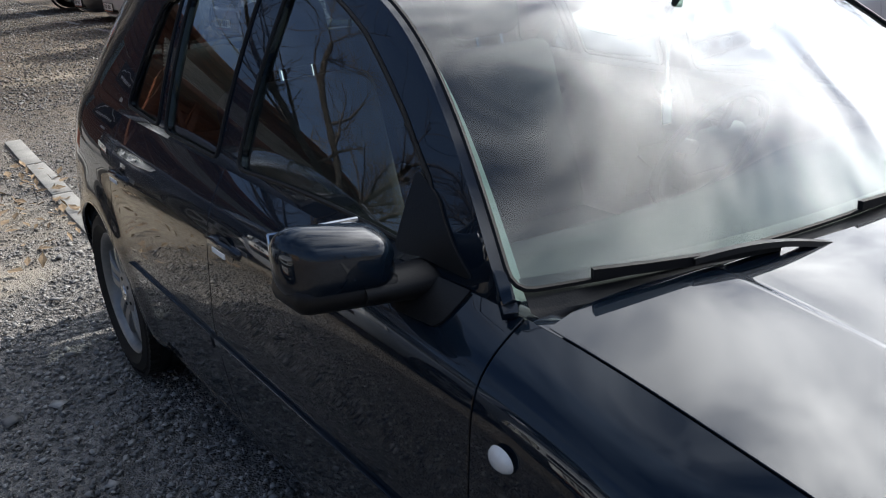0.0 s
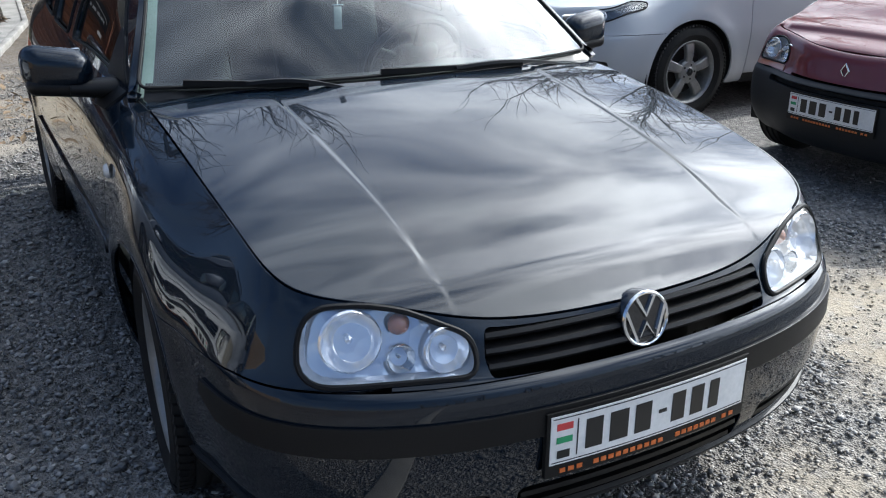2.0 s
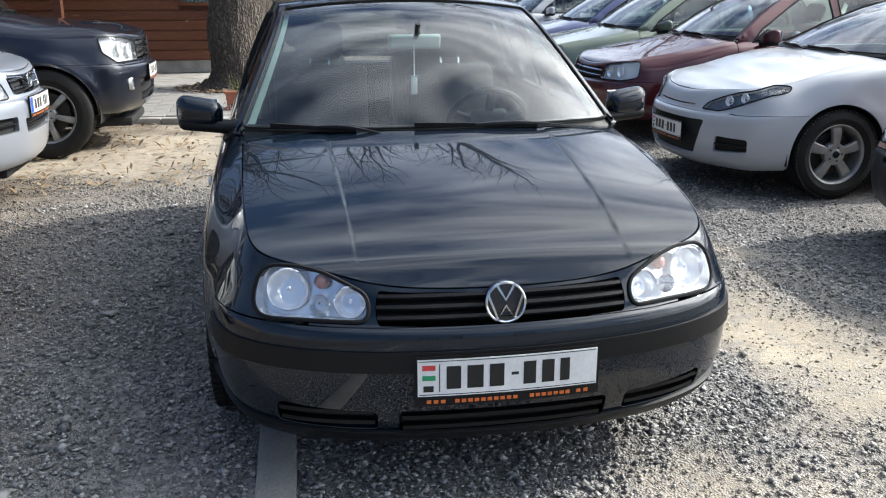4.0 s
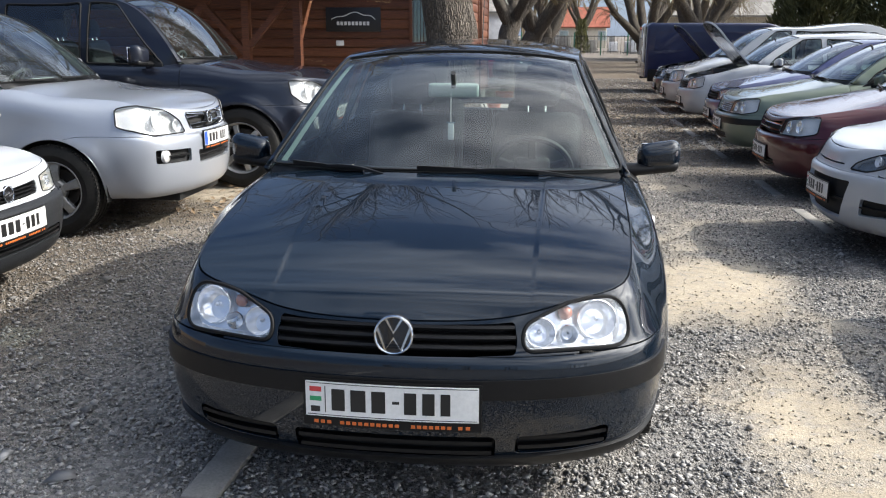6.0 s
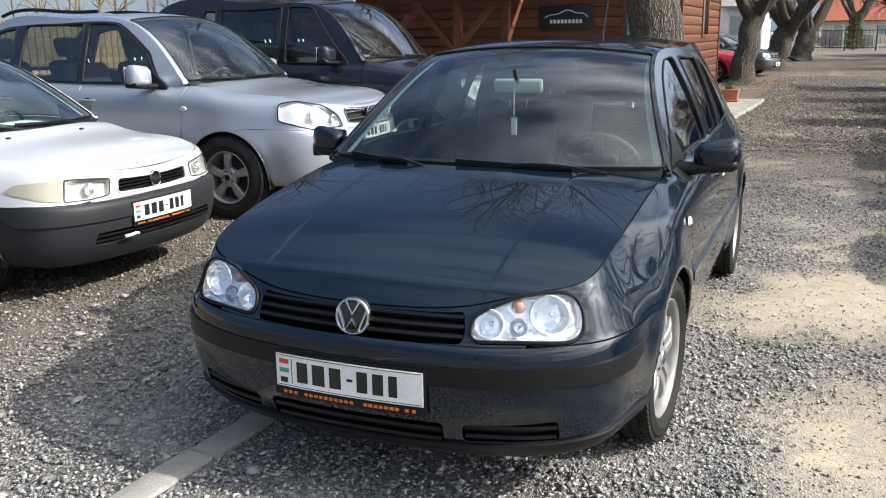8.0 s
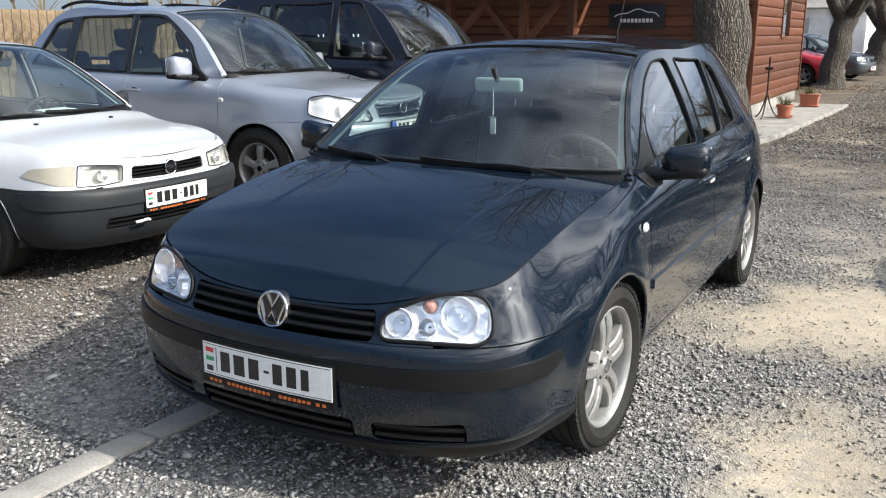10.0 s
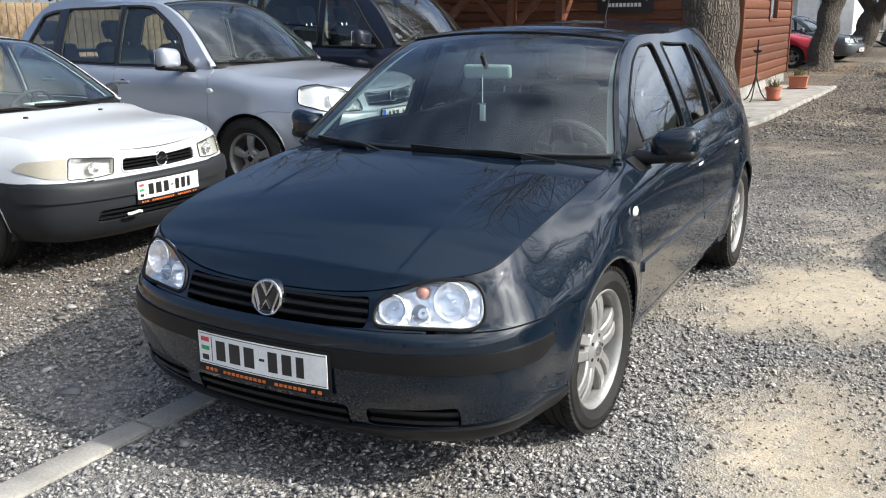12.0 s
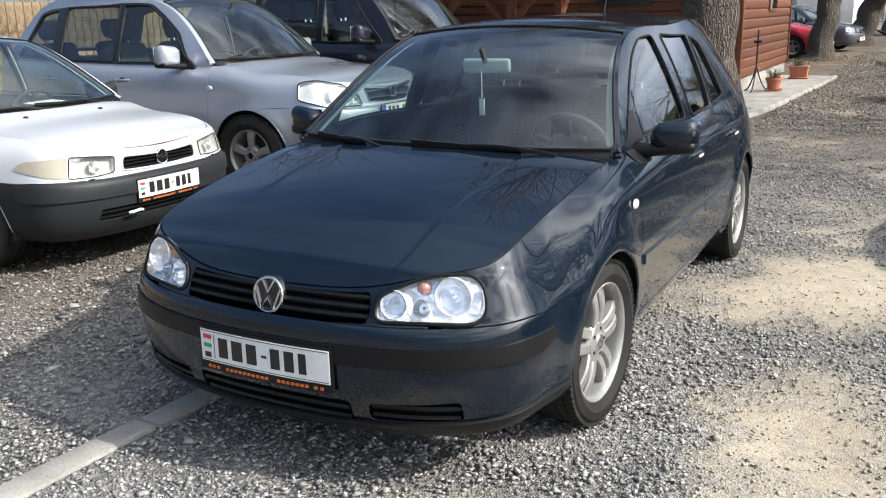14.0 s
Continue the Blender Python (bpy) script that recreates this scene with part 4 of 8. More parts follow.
def build_car(name, label, m, S, paint, trim=None, cladding=None):
    """A whole car. trim: the mirrors' and bumpers' paint where it is not the body's; cladding: dark lower bumper."""
    B = Body(S)
    car = tagged(empty(name, m), label, "car")
    hw, wf, wr, rw, ra, step = S["hw"], S["wf"], S["wr"], S["rw"], S["ra"], S["step"]
    bumper_paint = S.get("bumper_paint") or paint
    WS, GS = (1.0, 0.12), (1.0, 0.42)
    lamp_xz = rounded(S["lamp"], S["lamp_r"], 5)
    lamp = np.array([B.front(x, z) for x, z in lamp_xz])
    seam = S.get("seam", S["zt"] + 0.01)
    a_seam = math.degrees(math.asin(min(0.97, max(-0.4, (seam - rw) / ra))))
    low = lambda z: -math.degrees(math.asin(min(0.95, (rw - z) / ra)))
    lamp_mid = float(np.mean([x for x, z in S["lamp"]]))
    d0, d1, d2 = S["doors"]
    zsill = 0.275
    # front bumper
    right = B.arch(wf, ra, low(0.215), a_seam, 1)
    top = [B.front(x, seam + (S["zt"] - seam) * t) for x, t in ((hw * 0.93, 0.05), (lamp_mid + 0.06, 0.75), (lamp_mid, 0.9), (lamp_mid - 0.12, 1.0), (0.2, 1.0))]
    half = [(B.s_y(wf - ra * math.cos(radians(low(0.215)))), 0.02)] + right + [B.side(wf - ra * math.cos(radians(a_seam)) - 0.12, seam)] + top
    poly = half + [(-a, b) for a, b in half[::-1]]
    cuts = [np.array([B.front(x, z) for x, z in rounded(g, S.get("intake_r", 0.02), 4)]) for g in S["intakes"]]
    lamp_cuts = [lamp, lamp * (-1, 1)]
    grille_xz = rounded(S["grille"], S.get("grille_r", 0.012), 3)
    grille = np.array([B.front(x, z) for x, z in grille_xz])
    bum = panel("front_bumper", B.W, poly, bumper_paint, car, min(step, 0.04), WS, cuts + lamp_cuts + [grille], rim=0.03)
    for g, c in zip(S["intakes"], cuts):
        ob = panel("air_intake", lambda u, v: B.W(u, v, -0.035), c, M_DARK, bum, 0.04, WS, rim=0.0)
        z0, z1 = min(z for x, z in g), max(z for x, z in g)
        xs = np.linspace(min(x for x, z in g) + 0.01, max(x for x, z in g) - 0.01, 16)
        for i in range(S.get("intake_slats", 2)):
            z = z0 + (z1 - z0) * (i + 0.7) / (S.get("intake_slats", 2) + 0.4)
            path = [B.W([B.s_x(x)], [B.v_z(B.s_x(x), z)], -0.018)[0] for x in xs]
            v, f = sweep(path, [(-0.014, -0.004), (0.014, -0.006), (0.014, 0.006), (-0.014, 0.004)])
            raw("intake_slat", v, f, S.get("intake_mat", M_BLACK_TRIM), bum)
    # strip between bumper top and bonnet, around lamps and grille
    fx = B.s_x(lamp_mid)
    face = [(-fx, B.v_z(fx, S["zt"] + 0.004)), *[B.front(x, S["zt"] + 0.002) for x in np.linspace(-lamp_mid + 0.1, lamp_mid - 0.1, 9)], (fx, B.v_z(fx, S["zt"] + 0.004)), (fx, 5.99), *[(a, 5.99) for a in np.linspace(fx, -fx, 15)[1:-1]], (-fx, 5.99)]
    panel("nose_panel", B.W, face, S.get("nose_mat") or paint, car, min(step, 0.04), WS, lamp_cuts + [grille], rim=0.03)
    gr = empty("grille")
    gr.parent = car
    panel("grille_back", lambda u, v: B.W(u, v, -0.045), grille, M_DARK, gr, 0.05, WS, rim=0.0)
    zs = [z for x, z in S["grille"]]
    for i in range(S["slats"]):
        z = min(zs) + (max(zs) - min(zs)) * (i + 0.6) / (S["slats"] + 0.25)
        row = [x for x, zz in dense(grille_xz, 0.01) if abs(zz - z) < 0.012]
        if not row:
            continue
        path = []
        for x in np.linspace(min(row) + 0.004, max(row) - 0.004, 24):
            s = B.s_x(x)
            path.append(B.W([s], [B.v_z(s, z)], -0.012)[0])
        h = S.get("slat_h", 0.010)
        v, f = sweep(path, [(-0.020, -h), (0.008, -h * 0.8), (0.013, 0), (0.008, h * 0.8), (-0.020, h)])
        raw("grille_slat", v, f, S["slat_mat"], gr, angle=50)
    if S.get("grille_frame"):
        v, f = sweep(B.W(*dense(grille * (1, 0.1), 0.02).T / np.array([[1], [0.1]]), 0.0), ring_profile(S["grille_frame"], 6), closed=True, up=(0, -1, 0.2))
        raw("grille_frame", v, f, S.get("frame_mat", M_CHROME), gr)
    for sg in (1, -1):
        make_headlamp(car, B, lamp, sg, S["lamp_style"])
        # front wing
        a_end = 180 - low(0.215)
        pts = [(fx, B.v_z(fx, S["zt"] + 0.012))] + [B.front(x, seam + (S["zt"] - seam) * t + 0.004) for x, t in ((lamp_mid + 0.06, 0.75), (hw * 0.93, 0.05))]
        pts += [B.side(wf - ra * math.cos(radians(a_seam)) - 0.12, seam + 0.004)]
        pts += B.arch(wf, ra, a_seam + 0.6, a_end, 1)
        pts += [B.side(d0 - 0.003, 0.215), B.side(d0 - 0.003, 0.5), B.side(d0 - 0.003, 0.75), (B.s_y(d0 - 0.003), 6.0)]
        pts += [(a, 6.0) for a in np.linspace(B.s_y(d0 - 0.003), fx, 30)[1:]]
        P = np.array(pts) * (sg, 1)
        wing = panel("front_wing", B.W, P, paint, car, step, WS, [lamp * (sg, 1)], rim=0.02)
        # arch lip
        for hub, nm in ((wf, wing),):
            loop = B.W(*np.array(B.arch(hub, ra - 0.004, low(0.22), 180 - low(0.22), sg, 40)).T, -0.006)
            v, f = sweep(loop, ring_profile(0.008, 6), up=(1, 0, 0))
            raw("arch_lip", v, f, paint, nm)
        # doors
        circle = np.array([B.side(wr - (ra) * math.cos(a), rw + ra * math.sin(a)) for a in np.linspace(-0.25, math.pi + 0.25, 40)]) * (sg, 1)
        for nm, ya, yb in (("front_door", d0 + 0.003, d1 - 0.003), ("rear_door", d1 + 0.003, d2 - 0.003)):
            if yb - ya < 0.2:
                continue
            pts = [B.side(ya, zsill), *[B.side(y, zsill) for y in np.linspace(ya, yb, 8)[1:-1]], B.side(yb, zsill), B.side(yb, 0.5), B.side(yb, 0.75), (B.s_y(yb), 6.0)]
            pts += [(B.s_y(y), 6.0) for y in np.linspace(yb, ya, 12)[1:-1]] + [(B.s_y(ya), 6.0), B.side(ya, 0.75), B.side(ya, 0.5)]
            door = panel(nm, B.W, np.array(pts) * (sg, 1), paint, car, step, WS, [circle], rim=0.02)
            yh = yb - 0.10
            if S.get("handles", True):
                s, v0 = B.side(yh, S.get("z_handle", 0.80))
                c = B.W([s], [v0], 0.012)[0] * (sg, 1, 1)
                hd = empty("door_handle", Matrix.Translation(c))
                hd.parent = door
                bm = bmesh.new()
                add_box(bm, (-0.012, -0.105, -0.014), (0.014, 0.07, 0.014), 0.011, 3)
                for vv in bm.verts:
                    vv.co.x -= sg * 0.02 * (vv.co.y / 0.1) ** 2
                part("grip", bm, S.get("handle_mat") or paint, hd)
                if S.get("handle_mark"):
                    box_part("sticker", (sg * 0.0145 - 0.0012, -0.075, -0.006), (sg * 0.0145 + 0.0012, 0.0, 0.006), M_PAPER, hd, "small pale sticker on the grip", bevel=0.0005)
                v, f = revolve([(0.001, 0.0), (0.026, 0.0), (0.034, 0.004), (0.036, 0.001)], 20, "x")
                raw("cup", v * (sg, 1.3, 0.9) + (-sg * 0.012, -0.02, -0.006), f, M_DARK, hd)
            if S.get("rub"):
                z0, z1, mat = S["rub"]
                ys = np.linspace(ya + 0.02, min(yb, wr - ra - 0.02), 20)
                poly = [B.side(y, z0) for y in ys] + [B.side(y, z1) for y in ys[::-1]]
                panel("rub_strip", B.W, np.array(poly) * (sg, 1), mat, door, 0.03, WS, rim=0.008, lift=0.009)
        ye = wr - ra * math.cos(radians(low(0.215)))
        yf = wf - ra * math.cos(radians(a_end))
        ys = np.linspace(d0 + 0.0, ye + 0.02, 12)
        poly = [(B.s_y(y), 0.0) for y in ys] + [B.side(y, zsill - 0.006) for y in ys[::-1]]
        panel("sill", B.W, np.array(poly) * (sg, 1), S.get("sill_mat") or paint, car, step, WS, [circle], rim=0.02)
        # rear quarter
        pts = [B.side(d2 + 0.003, 0.21), *[(a, 0.0) for a in np.linspace(B.s_y(d2 + 0.003), B.smax, 16)[1:]], *[(a, 6.0) for a in np.linspace(B.smax, B.s_y(d2 + 0.003), 24)], B.side(d2 + 0.003, 0.75), B.side(d2 + 0.003, 0.5)]
        panel("rear_quarter", B.W, np.array(pts) * (sg, 1), paint, car, step, WS, [circle], rim=0.02)
        loop = B.W(*np.array(B.arch(wr, ra - 0.004, low(0.22), 180 - low(0.22), sg, 40)).T, -0.006)
        v, f = sweep(loop, ring_profile(0.008, 6), up=(1, 0, 0))
        raw("arch_lip", v, f, paint, car)
        # cabin side with windows
        yA, yD = S["rail"][0][1], S["rail"][-1][1]
        gp = lambda y, t, sg=sg: B.G(y, t, sg)
        outline = [(y, 0.0) for y in np.linspace(yA + 0.01, yD - 0.01, 30)] + [(y, 1.0) for y in np.linspace(yD - 0.01, yA + 0.01, 30)]
        wins = [np.array([B.gt(y, z) for y, z in rounded(w, 0.03, 4)]) for w in S["windows"]]
        side = panel("cabin_side", gp, outline, S.get("pillar_mat") or paint, car, min(step, 0.035), GS, wins, rim=0.02, centre=(0, 2.4, 1.0))
        if S.get("field"):
            fld = np.array([B.gt(y, z) for y, z in rounded(S["field"], 0.04, 4)])
            panel("window_field", gp, fld, M_GLOSSBLACK, side, 0.035, GS, wins, rim=0.004, centre=(0, 2.4, 1.0), lift=0.003)
        for w in wins:
            panel("side_window", lambda y, t, sg=sg: B.G(y, t, sg, -0.010), w, M_SIDE, side, 0.06, GS, rim=0.0, centre=(0, 2.4, 1.0))
            v, f = sweep(B.G(*(dense(w * GS, 0.02 if step < 0.03 else 0.045) / GS).T, sg, 0.001), ring_profile(S.get("seal", 0.008), 6), closed=True, up=(1, 0, 0))
            raw("window_seal", v, f, M_RUBBER, side)
        # screen pillar
        q1, scr_w = B.rk[1], S.get("screen_w", 0.945)
        panel("screen_pillar", B.T, [(0.0, sg * scr_w), *[(q, sg * scr_w) for q in np.linspace(0, q1, 12)[1:]], *[(q, sg * 1.0) for q in np.linspace(q1, 0, 12)]], paint, car, 0.03, (1, 0.6), rim=0.02, centre=(0, 2.4, 0.8))
        tr = B.T(np.repeat(np.linspace(0.03, q1, 14), 2), np.tile([sg * (scr_w - 0.05), sg * (scr_w - 0.011)], 14)) + np.array((0, 0.03, -0.03))
        raw("pillar_trim", tr, [(i * 2, i * 2 + 1, i * 2 + 3, i * 2 + 2) for i in range(13)], M_TRIM, car, "pale inner pillar trim")
        make_mirror(car, S["mirror"][0], S["mirror"][1], sg, trim or paint, M_BLACK_TRIM, not S.get("sail"))
        if S.get("sail"):
            up, down = S["sail"]
            panel("mirror_sail", gp, np.array([B.gt(y, z) for y, z in rounded(up, 0.015, 3)]), M_BLACK_TRIM, side, 0.03, GS, rim=0.008, centre=(0, 2.4, 1.0), lift=0.006)
            panel("sail_foot", B.W, np.array([B.side(y, z) for y, z in rounded(down, 0.02, 3)]) * (sg, 1), M_BLACK_TRIM, car, 0.03, WS, rim=0.008, lift=0.006)
        for hub in (wf, wr):
            make_wheel(car, sg * S["track"], hub, rw, S["rim_r"], S["tyre_w"], S["wheel"], sg, S.get("tread", False), S.get("steer", 0.0) if hub == wf else 0.0)
            a = np.linspace(radians(-12), radians(192), 24)
            v, f = [], []
            for t in a:
                v += [(sg * (hw - 0.035), hub - (ra + 0.012) * math.cos(t), rw + (ra + 0.012) * math.sin(t)), (sg * 0.42, hub - (ra + 0.02) * math.cos(t), rw + (ra + 0.02) * math.sin(t))]
            f = [(i * 2, i * 2 + 1, i * 2 + 3, i * 2 + 2) for i in range(23)]
            v += [(sg * 0.42, hub, rw)]
            f += [(i * 2 + 1, len(v) - 1, i * 2 + 3) for i in range(23)]
            raw("wheel_liner", v, f, M_DARK, car)
    # bonnet
    yr = lambda x: S["y_cowl"] - S.get("cowl_bow", 0.13) * (1 - (x / (hw - S["cowl"][-1])) ** 2) + 0.03 * (1 - (x / (hw - S["cowl"][-1])) ** 4) + 0.05 * (x / (hw - S["cowl"][-1])) ** 2 * (1 - (x / (hw - S["cowl"][-1])) ** 8)
    ss = np.linspace(0, B.s_y(S["y_cowl"]), 70)
    E = B.W(ss, np.full(70, 6.0))
    edge = [(x - 0.006 if i > 20 else x, y + 0.005) for i, (x, y, z) in enumerate(E) if y < S["y_cowl"] - 0.004]
    xr = edge[-1][0]
    back = [(x, yr(x)) for x in np.linspace(xr, -xr, 24)]
    poly = edge + back + [(-x, y) for x, y in edge[::-1][:-1]]
    if not S.get("open_bonnet"):
        lines = []
        for at, width, high in S["creases"]:
            for y in np.linspace(B.y0 + 0.03, S["y_cowl"] - 0.06, 70):
                u = (y - B.y0) / (S["y_cowl"] - B.y0)
                lines += [(sg * (at + 0.03 * u + o * width), y) for o in (-4.5, -2.2, -0.8, 0.8, 2.2, 4.5) for sg in (1, -1)]
        panel("bonnet", B.H, poly, paint, car, S.get("bonnet_step", step), (1, 1), rim=0.02, extra=lines or None)
    else:
        bo = panel("bonnet", B.H, poly, paint, car, step, (1, 1), rim=0.03)
        c = np.array((0, S["y_cowl"] - 0.05, S["z_cowl"]))
        rot = Matrix.Translation(c) @ Matrix.Rotation(radians(-S["open_bonnet"]), 4, "X") @ Matrix.Translation(-Vector(c))
        bo.matrix_basis = rot
        inner = panel("bonnet_lining", lambda x, y: B.H(x, y) - np.array((0, 0, 0.03)), [(x * 0.93, 0.08 + y * 0.92) for x, y in poly], M_GREY, bo, 0.1, (1, 1), rim=0.0, centre=(0, 1, 3))
        inner.parent = bo
        box_part("engine", (-0.5, 0.35, 0.35), (0.5, yr(0) - 0.05, S["z_cowl"] - 0.16), M_DARK, car, bevel=0.08)
        box_part("battery", (0.2, 0.5, S["z_cowl"] - 0.2), (0.45, 0.75, S["z_cowl"] - 0.08), M_DASH, car, bevel=0.02)
    # scuttle below the screen
    xs = np.linspace(-0.95, 0.95, 33)
    v, f = [], []
    for w in xs:
        t = B.T([0.0], [w])[0]
        x = w * (hw - S["cowl"][-1])
        h = B.H([x * 0.995], [yr(x) - 0.004])[0] - np.array((0, 0, 0.014))
        t2 = B.T([0.06], [w])[0] - np.array((0, -0.004, 0.012))
        v += [h - np.array((0, 0.05, 0.02)), h, (h + t) / 2 - np.array((0, 0, 0.012)), t - np.array((0, 0, 0.006)), t2]
    for i in range(32):
        for j in range(4):
            f.append((i * 5 + j, i * 5 + j + 1, i * 5 + 6 + j, i * 5 + 5 + j))
    raw("scuttle", v, f, M_BLACK_TRIM, car, "black plastic scuttle")
    for sg in (1, -1):
        ys = np.linspace(S["y_cowl"] - 0.03, S["rail"][0][1] + 0.03, 8)
        o = B.W(np.array([B.s_y(y) for y in ys]), np.full(8, 6.0)) - np.array((0.002, 0, 0.001))
        i1 = o + np.array((-0.03, 0, 0.004))
        i2 = o + np.array((-0.065, 0, -0.004))
        i3 = o + np.array((-0.068, 0, -0.05))
        v = np.concatenate([o, i1, i2, i3]) * (sg, 1, 1)
        raw("wing_corner", v, [(k * 8 + j, k * 8 + j + 1, k * 8 + 9 + j, k * 8 + 8 + j) for k in range(3) for j in range(7)], paint, car)
    # glass and roof
    q1, q3, q4 = B.rk[1], B.rk[3], B.rk[4]
    sc = (1, 0.6)
    scr = rounded([(0.03, -scr_w), (0.03, scr_w), (q1 - 0.012, scr_w), (q1 - 0.012, -scr_w)], 0.04, 4)
    panel("windscreen", B.T, scr, M_SCREEN, car, 0.04, sc, rim=0.0, centre=(0, 2.4, 0.6), lift=-0.003)
    v, f = sweep(B.T(*(dense(scr * sc, 0.03) / sc).T), ring_profile(0.005, 6), closed=True, up=(0, -0.5, 0.8))
    raw("screen_seal", v, f, M_RUBBER, car)
    panel("roof", B.T, [(q1 - 0.006, -1), (q1 - 0.006, 1), *[(q, 1.0) for q in np.linspace(q1, q3, 20)[1:]], *[(q, -1.0) for q in np.linspace(q3, q1, 20)[:-1]]], paint, car, step, sc, rim=0.02, centre=(0, 2.4, 0.6))
    panel("tailgate", B.T, [(q3 + 0.004, -1), (q3 + 0.004, 1), (q4, 1), (q4, -1)], paint, car, 0.06, sc, [rounded([(q3 + 0.05, -0.9), (q3 + 0.05, 0.9), (q4 - 0.04, 0.88), (q4 - 0.04, -0.88)], 0.05)], rim=0.02, centre=(0, 2.4, 0.6))
    panel("rear_window", B.T, rounded([(q3 + 0.05, -0.9), (q3 + 0.05, 0.9), (q4 - 0.04, 0.88), (q4 - 0.04, -0.88)], 0.05), M_REAR, car, 0.06, sc, rim=0.0, centre=(0, 2.4, 0.6), lift=-0.003)
    n = 17
    v = B.T(np.repeat(np.linspace(q1 + 0.01, q3, 12), n), np.tile(np.linspace(-0.97, 0.97, n), 12)) - np.array((0, 0, 0.03))
    raw("headliner", v, [(i * n + j, i * n + j + 1, i * n + n + j + 1, i * n + n + j) for i in range(11) for j in range(n - 1)], M_TRIM, car, "pale cloth headliner")
    # wipers
    if S.get("wipers", True):
        make_wiper(car, B, *S.get("wiper_a", (0.42, -0.12)), S)
        make_wiper(car, B, *S.get("wiper_b", (-0.10, -0.62)), S)
    # underside, and an unseen dark filler box that blocks light behind the grille
    bm = bmesh.new()
    add_box(bm, (-0.42, 0.16, 0.20), (0.42, S["L"] - 0.2, 0.29), 0.03, 2)
    add_box(bm, (-hw + 0.10, wf + ra + 0.04, 0.20), (hw - 0.10, wr - ra - 0.04, 0.26), 0.03, 2)
    add_box(bm, (-0.41, 0.30, 0.25), (0.41, wf + 0.25, S["zt"] + 0.02), 0.05, 2)
    part("underbody_and_filler", bm, M_DARK, car)
    make_interior(car, B, S)
    if S.get("plate"):
        y, z, tilt, country = S["plate"]
        make_plate(car, y - 0.014, z, tilt, country, bend=S.get("plate_bend", 0.012))
    return car, B
# ---- ground ----
def bare_earth(x, y):
    """How far the gravel gives way to pale sand: the worn track beside the car and patches elsewhere."""
    n = noise.fractal((x * 0.9, y * 0.9, 3.1), 0.9, 2.1, 5)
    m = noise.fractal((x * 3.3, y * 3.3, 9.7), 0.8, 2.1, 4)
    track = 1.05 * math.exp(-((x - 1.50 - 0.12 * math.sin(y * 1.3)) / 0.72) ** 2) * (1 / (1 + math.exp(-(y + 0.9) * 3))) * (0.35 + 0.65 / (1 + math.exp((y - 4.6) * 1.2)))
    nose_patch = 0.95 * math.exp(-((x - 0.75) / 0.9) ** 2 - ((y + 0.25) / 0.55) ** 2)
    left = 1.05 * math.exp(-((x + 1.8) / 1.8) ** 2 - ((y - 6.4) / 2.0) ** 2)
    drive = 0.40 * math.exp(-((x - 0.9) / 1.6) ** 2) * (1 / (1 + math.exp(-(y - 9) * 0.7)))
    v = max(track, nose_patch, left, drive) + 0.62 * n + 0.26 * m - 0.46
    return min(1.0, max(0.0, v * 1.55))


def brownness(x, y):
    """Brown soil mixed in to the rear and down the drive; the left side is browner and darker too."""
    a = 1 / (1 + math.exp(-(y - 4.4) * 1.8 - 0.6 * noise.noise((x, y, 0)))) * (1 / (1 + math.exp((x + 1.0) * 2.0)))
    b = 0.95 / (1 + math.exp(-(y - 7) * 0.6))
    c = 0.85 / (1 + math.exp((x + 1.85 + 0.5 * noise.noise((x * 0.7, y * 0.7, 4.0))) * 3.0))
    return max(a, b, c)


